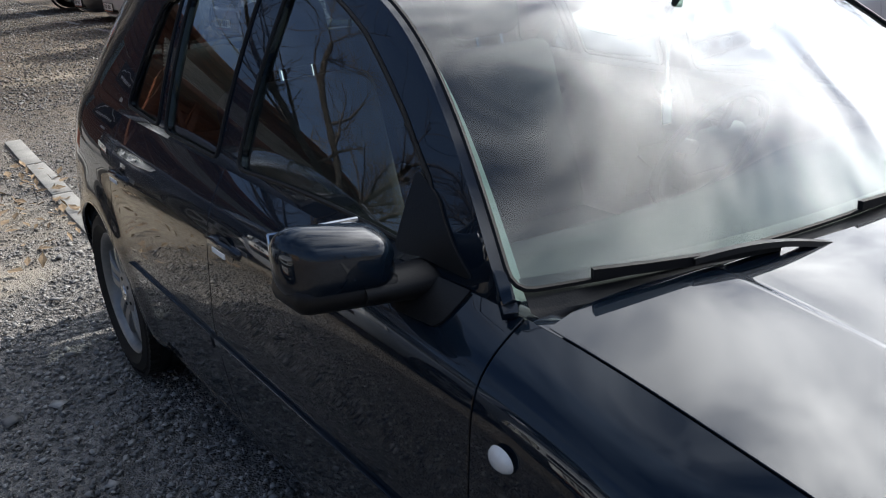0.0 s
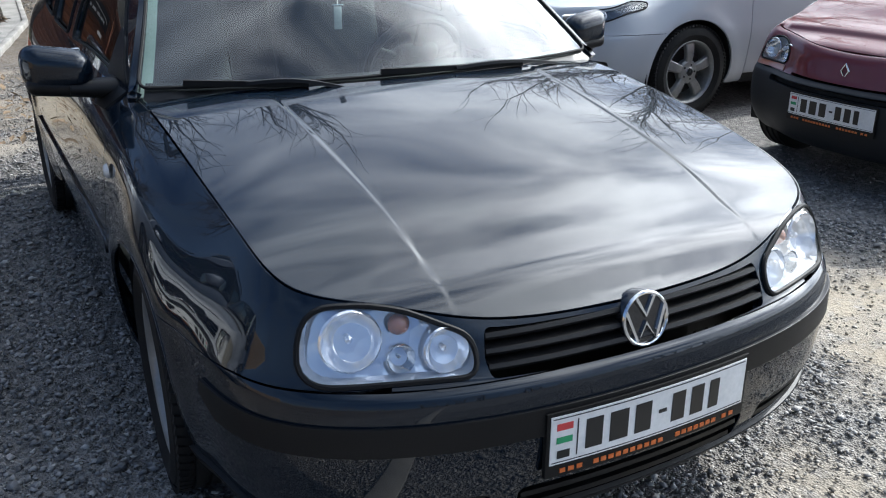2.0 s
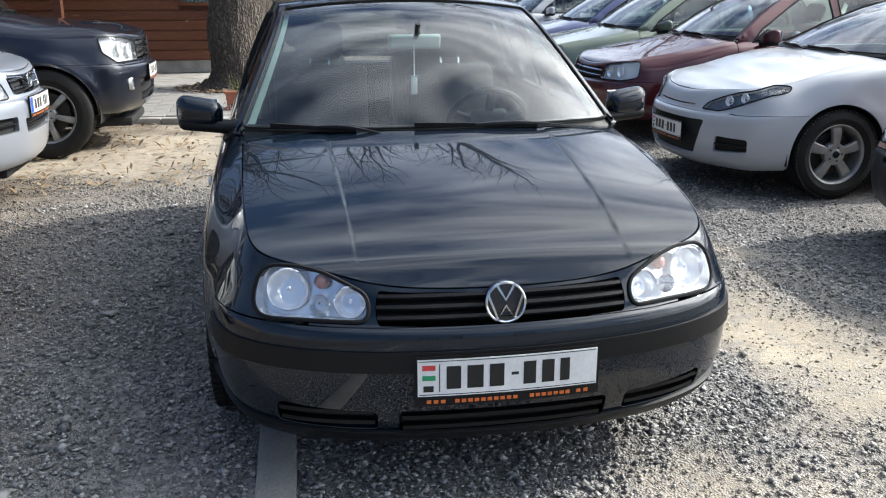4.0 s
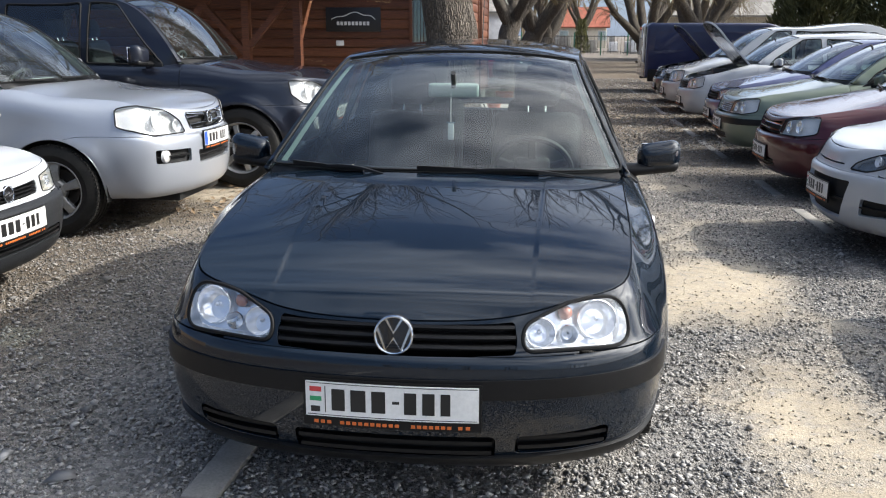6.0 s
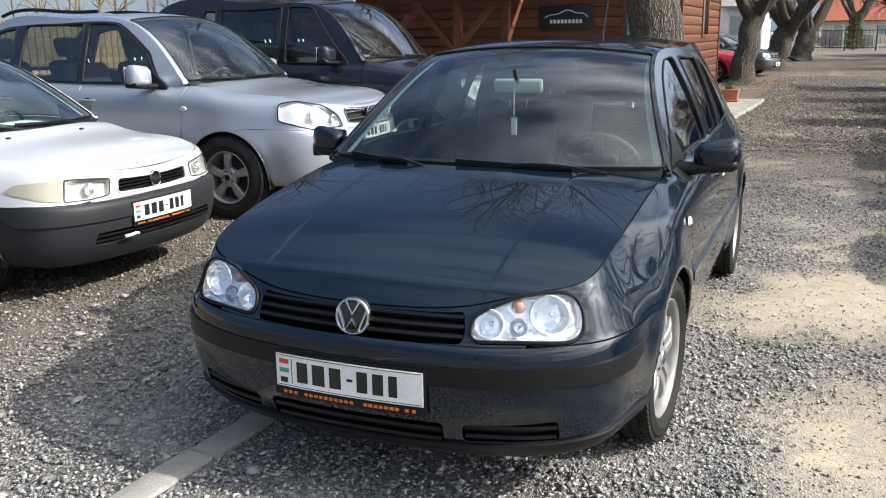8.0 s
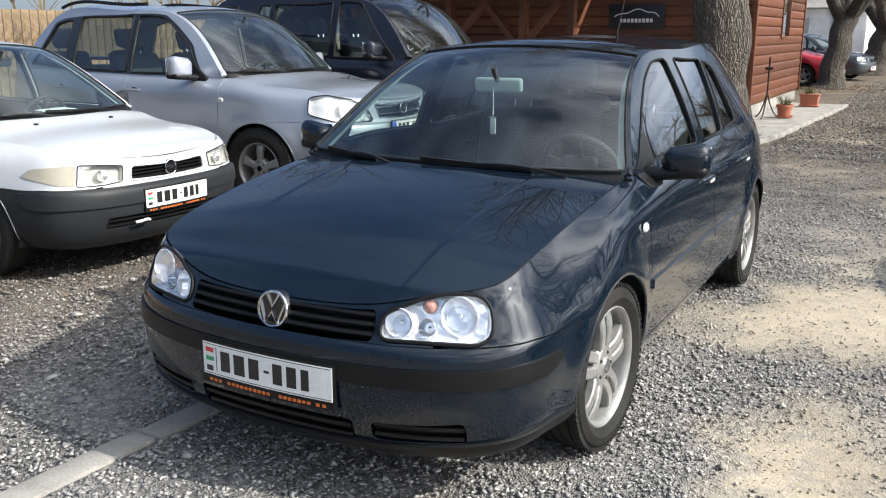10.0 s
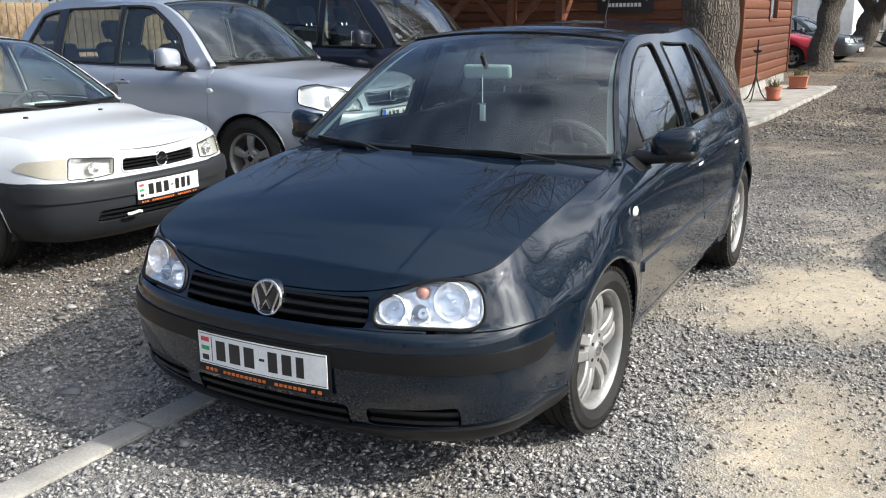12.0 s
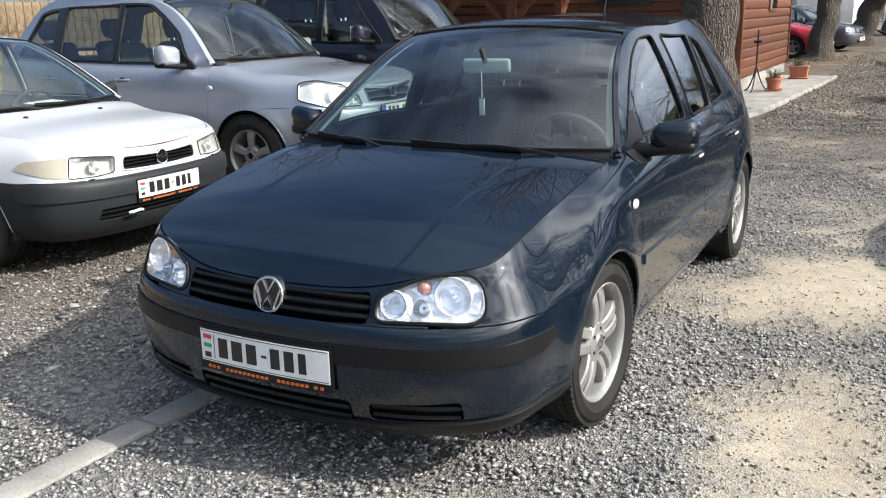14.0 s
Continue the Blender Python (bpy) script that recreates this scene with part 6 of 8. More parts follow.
tree("willow_tree", "thick leaning tree with furrowed bark and bare crown", (-1.08, 11.15, 0.03), 0.41, 10.5, (-0.05, 0.0), 3, 7, 1500, 0.0, 1.2, fork=2.6, relief=True)
tree("willow_tree", "stout curved tree with bare branches beside the drive", (-1.05, 24.6, 0), 0.32, 9.5, (0.25, 0.2), 11, 6, 700, 0.3, 1.0, M_TWIG, fork=2.0, relief=True)
tree("willow_tree", "forked old tree with bare branches beside the drive", (-0.75, 34.0, 0), 0.42, 10, (0.4, 0.0), 12, 6, 700, 0.5, 1.0, M_TWIG, fork=1.6)
tree("willow_tree", "tall bare tree with several stems", (-0.2, 46.0, 0), 0.5, 11, (0.3, 0.3), 13, 6, 600, 0.6, 0.8, M_TWIG, fork=1.4)
tree("willow_tree", "tall bare tree with several stems", (5.6, 48.0, 0), 0.5, 11, (-0.3, 0.3), 14, 7, 700, 0.6, 0.9, M_TWIG, fork=1.2)
tree("willow_tree", "tall bare tree with several stems", (7.6, 43.0, 0), 0.5, 11, (-0.5, 0.3), 15, 7, 700, 0.6, 0.9, M_TWIG, fork=1.2)
tree("willow_tree", "tall bare tree with yellowish hanging twigs", (6.2, 36.0, 0), 0.45, 10, (0.2, 0.3), 16, 6, 800, 0.7, 1.0, M_TWIG, fork=1.6)
tree("bare_tree", "bare tree behind the parked row", (10.5, 20.0, 0), 0.28, 10, (0.2, 0.1), 17, 6, 900, 0.0, 1.0)
tree("bare_tree", "bare tree behind the parked row", (10.0, 10.0, 0), 0.28, 10, (0.2, 0.1), 18, 6, 900, 0.0, 1.0)
tree("bare_tree", "bare tree beside the wooden cabin", (-8.2, 12.2, 0), 0.25, 9, (0.3, 0.1), 19, 6, 900, 0.0, 1.0)
tree("bare_tree", "far bare tree by the graveyard fence", (2.5, 75.0, 0), 0.4, 13, (0.2, 0.1), 20, 7, 700, 0.2, 0.9, M_TWIG)
tree("bare_tree", "far bare tree by the graveyard fence", (-4.0, 66.0, 0), 0.4, 12, (0.2, 0.1), 21, 7, 700, 0.2, 0.9, M_TWIG)


# evergreen hedge and columns: clumps of many small sprays
def evergreen(name, label, at, size, n, mat, seed, taper=0.5):
    rnd = np.random.RandomState(seed)
    ob = tagged(empty(name, Matrix.Translation(at)), label, "conifer")
    v, f = revolve([(0.09, 0), (0.06, size[2] * 0.5), (0.01, size[2] * 0.9)], 8, "z")
    raw("trunk", v, f, M_BARK, ob)
    h = rnd.rand(n) ** 0.8
    a = rnd.rand(n) * 2 * np.pi
    lump = 1 + 0.22 * np.sin(a * 3 + h * 9) + 0.15 * np.sin(a * 7 - h * 17)
    rad = (0.55 + 0.45 * rnd.rand(n) ** 0.4) * (1 - taper * h ** 1.6) * lump
    P = np.stack([rad * np.cos(a) * size[0], rad * np.sin(a) * size[1], 0.05 + h * size[2]], 1)
    out = np.stack([np.cos(a), np.sin(a), 0.8 + 0.8 * rnd.rand(n)], 1) + rnd.randn(n, 3) * 0.35
    out /= np.linalg.norm(out, axis=1)[:, None]
    side = np.cross(out, rnd.randn(n, 3))
    side /= np.linalg.norm(side, axis=1)[:, None]
    ln = (0.09 + 0.15 * rnd.rand(n))[:, None]
    V = np.stack([P - side * ln * 0.35, P + out * ln * 0.5 + np.cross(out, side) * 0.05, P + side * ln * 0.35, P + out * ln * 1.3], 1).reshape(-1, 3)
    F = [(4 * i, 4 * i + 1, 4 * i + 3) for i in range(n)] + [(4 * i + 1, 4 * i + 2, 4 * i + 3) for i in range(n)]
    tagged(raw("foliage", V, F, mat, ob, smooth=False), kind="stuff")
    return ob


for i, (x, y, w, h, mat) in enumerate([(8.6, 27.5, 1.3, 3.6, M_CYPRESS), (10.8, 27.0, 1.4, 4.2, M_CYPRESS), (13.0, 26.0, 1.4, 4.4, M_YELLOWGREEN), (15.2, 25.2, 1.5, 4.6, M_YELLOWGREEN), (17.6, 24.5, 1.6, 4.4, M_CYPRESS), (20.5, 23.5, 1.8, 4.6, M_CYPRESS)]):
    evergreen("evergreen_shrub", "dense dark evergreen in a boundary hedge" if mat is M_CYPRESS else "dense yellowish evergreen in a boundary hedge", (x, y, 0), (w, w, h), 9000, mat, 30 + i)
evergreen("cypress_tree", "slim dark column of evergreen by the gate", (2.6, 70.0, 0), (0.5, 0.5, 2.6), 900, M_CYPRESS, 40, 0.7)


# wooden cabin with board walls
def make_cabin():
    x0, x1, y0, y1 = -9.5, -1.10, 13.75, 19.3
    ob = tagged(empty("cabin", Matrix.Translation((x1, y0, 0.045))), "red-brown wooden cabin with rounded horizontal boards", "cabin")
    L = lambda x, y, z: (x - x1, y - y0, z - 0.045)
    bm = bmesh.new()
    add_box(bm, L(x0, y0 + 0.05, 0.045), L(x1 - 0.05, y1, 0.26), 0.01, 1)
    part("plinth", bm, M_CONCRETE, ob)
    bm = bmesh.new()
    add_box(bm, L(x0, y0 + 0.09, 0.2), L(x1 - 0.09, y1, 3.3), 0.0)
    part("wall_core", bm, M_WOOD, ob, smooth=False)
    bh = 0.165
    prof = [(0.022, -bh / 2 + 0.002), (0.034, -bh / 2 + 0.010), (0.040, -bh * 0.25), (0.042, 0), (0.040, bh * 0.25), (0.034, bh / 2 - 0.010), (0.022, bh / 2 - 0.002), (-0.03, bh / 2 - 0.002), (-0.03, -bh / 2 + 0.002)]
    # openings: front window, side window
    fw = (-2.12, -1.52, 1.15, 2.15)
    sw = (16.4, 17.3, 1.35, 2.35)

    def board(a, b):
        a, b = np.array(a), np.array(b)
        v, f = sweep([a, (a + b) / 2, b], [(-p, q) for p, q in prof] if abs(b[0] - a[0]) > abs(b[1] - a[1]) else [(p, q) for p, q in prof])
        return raw("board", v, f, M_WOOD, ob, angle=60)

    for i in range(18):
        z = 0.26 + bh * (i + 0.5)
        runs = [(x0, x1 - 0.06)] if not (fw[2] < z < fw[3]) else [(x0, fw[0]), (fw[1], x1 - 0.06)]
        for a, b in runs:
            board(L(b, y0 + 0.05, z), L(a, y0 + 0.05, z))
        runs = [(y0 + 0.06, y1)] if not (sw[2] < z < sw[3]) else [(y0 + 0.06, sw[0]), (sw[1], y1)]
        for a, b in runs:
            v, f = sweep([L(x1 - 0.05, a, z), L(x1 - 0.05, (a + b) / 2, z), L(x1 - 0.05, b, z)], prof)
            raw("board", v, f, M_WOOD, ob, angle=60)
    box_part("corner_post", L(x1 - 0.08, y0 - 0.01, 0.25), L(x1 + 0.015, y0 + 0.085, 3.25), M_WOOD, ob, bevel=0.012)
    box_part("corner_post", L(x1 - 0.08, y1 - 0.08, 0.25), L(x1 + 0.015, y1 + 0.02, 3.25), M_WOOD, ob, bevel=0.012)

    def window(lo, hi, axis, nm):
        w = empty(nm)
        w.parent = ob
        t = 0.06
        for k in range(4):
            a, b = list(lo), list(hi)
            if k == 0:
                b[2] = lo[2] + t
            elif k == 1:
                a[2] = hi[2] - t
            elif k == 2:
                b[axis] = lo[axis] + t
                a[2], b[2] = lo[2] + t, hi[2] - t
            else:
                a[axis] = hi[axis] - t
                a[2], b[2] = lo[2] + t, hi[2] - t
            box_part("frame_bar", L(*a), L(*b), M_WOOD, w, bevel=0.008)
        inner = 1 - axis
        c0, c1 = list(lo), list(hi)
        mid = (lo[inner] + hi[inner]) / 2
        c0[axis] += t
        c1[axis] -= t
        c0[2] += t
        c1[2] -= t
        g0, g1 = list(c0), list(c1)
        g0[inner], g1[inner] = mid - 0.004, mid + 0.004
        box_part("glass", L(*g0), L(*g1), M_SIDE, w, bevel=0)
        # curtain folds
        n = 40
        v = []
        for i in range(n):
            u = c0[axis] + (c1[axis] - c0[axis]) * i / (n - 1)
            dd = (0.05 + 0.012 * math.sin(i * 1.3)) * (1 if axis == 0 else -1)
            for z in (c0[2], c1[2]):
                p = [0, 0, z]
                p[axis], p[inner] = u, mid + dd
                v.append(L(*p))
        raw("curtain", v, [(2 * i, 2 * i + 1, 2 * i + 3, 2 * i + 2) for i in range(n - 1)], M_CURTAIN, w)

    window((fw[0], y0 - 0.01, fw[2]), (fw[1], y0 + 0.075, fw[3]), 0, "window")
    window((x1 - 0.075, sw[0], sw[2]), (x1 + 0.015, sw[1], sw[3]), 1, "window")
    box_part("roof", L(x0 - 0.3, y0 - 0.45, 3.3), L(x1 + 0.4, y1 + 0.3, 3.46), M_WOOD, ob, bevel=0.02)
    return ob


make_cabin()

# sign on the cabin's front
sg_ = tagged(empty("sign", Matrix.Translation((-3.12, 13.74, 1.74))), "black banner sign with a white car outline and lettering bars", "sign")
box_part("sheet", (-0.5, -0.012, -0.21), (0.5, 0.0, 0.21), M_SIGN, sg_, bevel=0.003)
arc = [(-0.40, 0.0), (-0.30, 0.045), (-0.16, 0.06), (-0.05, 0.11), (0.08, 0.12), (0.20, 0.075), (0.34, 0.055), (0.40, 0.0)]
xs = np.linspace(-0.40, 0.40, 40)
cz = spline([a for a, b in arc], [b for a, b in arc])(xs)
v, f = sweep([(x, -0.016, z) for x, z in zip(xs, cz)], [(-0.008, -0.003), (0.008, -0.003), (0.008, 0.003), (-0.008, 0.003)], up=(0, -1, 0))
raw("car_outline", v, f, M_SIGNWHITE, sg_)
for i in range(9):
    box_part("lettering_bar", (-0.30 + i * 0.068, -0.018, -0.10), (-0.30 + i * 0.068 + 0.048, -0.012, -0.035), M_SIGNWHITE, sg_, bevel=0.002)
nt = tagged(empty("notice", Matrix.Translation((-3.37, 13.74, 1.33))), "small white notice fixed to the board wall", "notice")
box_part("card", (-0.07, -0.012, -0.045), (0.07, 0.0, 0.045), M_PAPER, nt, bevel=0.003)


# timber porch with a tiled roof beside the cabin's front
def make_porch():
    ob = tagged(empty("porch", Matrix.Translation((-6.0, 12.2, 0.045))), "brown timber porch with raking braces and shingled roof", "porch")

    def beam(name, a, b, t):
        v, f = sweep([a, b], [(-t, -t), (t, -t), (t, t), (-t, t)], up=(0.1, 1, 0.05))
        raw(name, v, f, M_WOOD, ob, angle=30)

    for x in (-1.9, 0.1, 1.5, 2.35):
        beam("post", (x, -0.2, 0), (x, -0.2, 2.25), 0.06)
    beam("rail_beam", (-2.2, -0.2, 2.02), (2.6, -0.2, 2.02), 0.07)
    beam("brace", (1.5, -0.2, 1.1), (0.7, -0.2, 2.0), 0.05)
    beam("brace", (1.5, -0.2, 1.2), (2.2, -0.2, 2.0), 0.045)
    beam("brace", (0.1, -0.2, 1.2), (0.9, -0.2, 2.0), 0.05)
    beam("brace", (2.35, -0.2, 1.3), (2.35, 0.5, 2.0), 0.045)
    for j in range(9):
        box_part("roof_board", (-2.5, -0.75 + j * 0.2, 2.12 + j * 0.075), (2.75, -0.53 + j * 0.2, 2.15 + j * 0.075), M_PAVER, ob, bevel=0.006)
    box_part("fascia", (-2.5, -0.79, 2.02), (2.75, -0.755, 2.13), M_WOOD, ob, bevel=0.006)


make_porch()


# flower pots and an iron stand
def pot(at, size, square, label, seed):
    ob = tagged(empty("flower_pot", Matrix.Translation(at)), label, "flower pot")
    w, h = size
    if square:
        bm = bmesh.new()
        add_box(bm, (-w, -w * 0.6, 0.02), (w, w * 0.6, h), 0.02, 2)
        for q in bm.verts:
            k = 0.86 + 0.14 * q.co.z / h
            q.co.x *= k
            q.co.y *= k
        add_box(bm, (-w * 1.06, -w * 0.66, h - 0.03), (w * 1.06, w * 0.66, h), 0.012, 2)
        part("pot", bm, M_TERRACOTTA, ob)
        box_part("saucer", (-w * 1.05, -w * 0.7, 0.0), (w * 1.05, w * 0.7, 0.025), M_TERRACOTTA, ob, bevel=0.01)
        box_part("soil", (-w * 0.9, -w * 0.52, h - 0.02), (w * 0.9, w * 0.52, h + 0.006), M_LITTER, ob)
    else:
        v, f = revolve([(0.001, 0.02), (w * 0.72, 0.02), (w * 0.95, h * 0.8), (w * 1.06, h * 0.8), (w * 1.06, h), (w * 0.92, h), (w * 0.90, h - 0.03), (0.001, h - 0.03)], 32, "z")
        raw("pot", v, f, M_TERRACOTTA, ob)
        v, f = revolve([(0.001, 0.0), (w * 0.98, 0.0), (w * 1.1, 0.03), (w * 1.02, 0.03), (w * 0.9, 0.012), (0.001, 0.012)], 28, "z")
        raw("saucer", v, f, M_TERRACOTTA, ob)
    rnd = random.Random(seed)
    bits = []
    for i in range(46):
        a = rnd.uniform(0, 6.28)
        p2, r2, _ = limb(rnd, (rnd.uniform(-w, w) * 0.5, rnd.uniform(-w, w) * 0.35, h - 0.03), (0.35 * math.cos(a), 0.35 * math.sin(a), 1), rnd.uniform(0.10, 0.26), 0.006, 0.002, 0.25, 5)
        bits.append(tube(p2, r2, 3))
    v, f = joined(*bits)
    tagged(raw("plant", v, f, M_CYPRESS, ob), kind="stuff")


pot((-1.02, 8.75, 0.058), (0.17, 0.22), True, "square terracotta trough with a small green plant", 1)
pot((-0.62, 14.35, 0.058), (0.135, 0.22), False, "round terracotta pot on a saucer", 2)
pot((-0.58, 17.2, 0.058), (0.18, 0.24), True, "large square terracotta pot on a saucer", 3)
stand = tagged(empty("iron_stand", Matrix.Translation((-0.86, 13.95, 0.058))), "slim dark iron stand with three curved feet", "stand")
v, f = sweep([(0, 0, 0.35), (0, 0, 1.02)], ring_profile(0.014, 8), up=(1, 0, 0))
raw("rod", v, f, M_IRON, stand)
for k in range(3):
    a = 2.1 * k + 0.4
    v, f = sweep([(0.24 * u * math.cos(a), 0.24 * u * math.sin(a), 0.42 * (1 - u) ** 2 + 0.012) for u in np.linspace(0, 1, 8)], ring_profile(0.012, 6))
    raw("foot", v, f, M_IRON, stand)
v, f = revolve([(0.001, 0.80), (0.055, 0.81), (0.075, 0.85), (0.068, 0.85), (0.048, 0.82), (0.001, 0.815)], 20, "z")
raw("dish", v, f, M_IRON, stand)


# leaf litter round the tree foot
def litter(at, r, n, seed, label):
    rnd = np.random.RandomState(seed)
    a, q = rnd.rand(n) * 6.283, np.sqrt(rnd.rand(n)) * r
    P = np.stack([q * np.cos(a), q * np.sin(a), 0.01 + 0.03 * rnd.rand(n)], 1)
    d = rnd.randn(n, 3) * (1, 1, 0.35)
    d /= np.linalg.norm(d, axis=1)[:, None]
    s = np.cross(d, (0, 0, 1)) + rnd.randn(n, 3) * 0.2
    ln = (0.02 + 0.03 * rnd.rand(n))[:, None]
    V = np.stack([P - d * ln, P + s * ln * 0.5 + (0, 0, 0.004), P + d * ln, P - s * ln * 0.5 + (0, 0, 0.004)], 1).reshape(-1, 3)
    F = [(4 * i, 4 * i + 1, 4 * i + 2, 4 * i + 3) for i in range(n)]
    ob = raw("leaf_litter", V, F, M_LITTER, smooth=False)
    ob.matrix_basis = Matrix.Translation(at)
    return tagged(ob, label, "leaves", kind="stuff")


litter((-1.25, 11.1, 0.055), 0.75, 900, 3, "dry brown leaves round the tree's foot on paving")
litter((-1.9, 6.2, 0.0), 1.7, 700, 9, "dry brown leaves scattered on the bare gravel")
litter((-1.2, 24.5, 0.0), 2.2, 1500, 4, "dry brown leaves below the bare trees")


# distance: houses, fence, graves, and woods added for reflections
def house(name, label, at, size, eave, ridge, wall, roof, turn=0):
    ob = tagged(empty(name, pose(*at, 0, 0, turn)), label, "house")
    w, d = size
    box_part("wall", (-w / 2, 0, 0), (w / 2, d, eave), wall, ob, bevel=0.02)
    for sgn in (0, 1):
        a = [(-w / 2 - 0.4, -0.4 if not sgn else d + 0.4, eave - 0.1), (w / 2 + 0.4, -0.4 if not sgn else d + 0.4, eave - 0.1), (w / 2 + 0.4, d / 2, ridge), (-w / 2 - 0.4, d / 2, ridge)]
        b = [(x, y, z + 0.12) for x, y, z in a]
        raw("roof_slope", a + b, [(0, 1, 2, 3), (4, 5, 6, 7), (0, 1, 5, 4), (1, 2, 6, 5), (2, 3, 7, 6), (3, 0, 4, 7)], roof, ob, smooth=False)
    for x in np.arange(-w / 2 + 1.2, w / 2 - 0.6, 2.2):
        wn = box_part("window", (x, -0.03, eave * 0.4), (x + 0.9, 0.05, eave * 0.8), M_SIDE, ob, bevel=0.01)
        box_part("frame", (x - 0.07, -0.02, eave * 0.4 - 0.07), (x + 0.97, 0.03, eave * 0.8 + 0.07), M_SIGNWHITE, wn, bevel=0.01)
    return ob


house("house", "low house with a red tiled roof far down the drive", (3.2, 105.0, 0), (6.5, 7), 2.4, 4.6, M_PLASTER, M_ROOFRED)
house("house", "beige house with a grey roof behind the van", (12.0, 52.0, 0), (10, 8), 2.6, 4.6, M_PLASTER, M_PAVER)
house("house", "long pale outbuilding behind the trees", (-9.0, 60.0, 0), (12, 8), 3.0, 4.6, M_SIGNWHITE, M_PAVER)
fen = tagged(empty("fence", Matrix.Translation((0, 68.0, 0))), "dark iron fence with green posts across the drive's end", "fence")
for x in np.arange(-10, 14, 2.0):
    box_part("post", (x - 0.05, -0.05, 0), (x + 0.05, 0.05, 1.7), M_GREENPAINT, fen, bevel=0.01)
for x in np.arange(-10, 12, 0.25):
    box_part("bar", (x - 0.012, -0.012, 0.1), (x + 0.012, 0.012, 1.5), M_IRON, fen, bevel=0)
for z in (0.25, 1.4):
    box_part("rail", (-10, -0.02, z - 0.02), (12, 0.02, z + 0.02), M_IRON, fen, bevel=0)
rnd = random.Random(77)
for i in range(46):
    x, y, h, w = rnd.uniform(-8, 14), rnd.uniform(72, 98), rnd.uniform(0.7, 1.5), rnd.uniform(0.5, 1.1)
    g = tagged(empty("gravestone", Matrix.Translation((x, y, 0))), "pale upright gravestone in a far graveyard", "gravestone", group="gravestones")
    box_part("stone", (-w / 2, -0.08, 0.1), (w / 2, 0.08, h), rnd.choice([M_SIGNWHITE, M_CONCRETE, M_PAVER]), g, bevel=0.04)
    box_part("base", (-w * 0.7, -0.2, 0), (w * 0.7, 0.2, 0.14), M_CONCRETE, g, bevel=0.02)


def added_wood(name, x0, x1, y, n, seed, h):
    rnd = np.random.RandomState(seed)
    bits = []
    r2 = random.Random(seed)
    for i in range(n):
        x = x0 + (x1 - x0) * rnd.rand()
        yy = y + rnd.rand() * 18
        hh = h * (0.6 + 0.6 * rnd.rand())
        p, r, d = limb(r2, (x, yy, 0), (0, 0, 1), hh, 0.16, 0.03, 0.04, 6)
        bits.append(tube(p, r, 4))
        for k in range(16):
            q = r2.randrange(2, 7)
            p2, rr, _ = limb(r2, p[q], (r2.gauss(0, 0.8), r2.gauss(0, 0.8), 0.9), hh * 0.28, 0.045, 0.012, 0.2, 4)
            bits.append(tube(p2, rr, 3))
    v, f = joined(*bits)
    return tagged(raw(name, v, f, M_TWIG), "added far bare woodland that darkens the low sky in reflections", "woods", kind="stuff")


# woods at y = 118 and x = 22 to 60 made extra tall, to dim low reflections
added_wood("woods", -70, 70, 118, 150, 5, 24)
added_wood("woods", -60, -14, 40, 50, 6, 10)
added_wood("woods", 22, 60, 20, 50, 7, 16)
# unseen wood behind the camera, added for reflections only
added_wood("woods", -50, 50, -45, 70, 8, 10)

# board fence behind the left row
bf = tagged(empty("board_fence", Matrix.Translation((-9.5, 0, 0))), "weathered board fence behind the parked cars", "fence")
bm = bmesh.new()
add_box(bm, (-0.012, 0.006, 0.05), (0.012, 0.134, 1.75), 0.006, 1)
first = part("board", bm, M_LITTER, bf)
for i in range(110):
    b = first if i == 0 else attach("board", first.data, None, bf)
    b.matrix_basis = Matrix.Translation((0, -3 + i * 0.14, 0))
for z in (0.4, 1.4):
    box_part("rail", (-0.06, -3, z - 0.04), (-0.013, 12.4, z + 0.04), M_LITTER, bf, bevel=0.006)
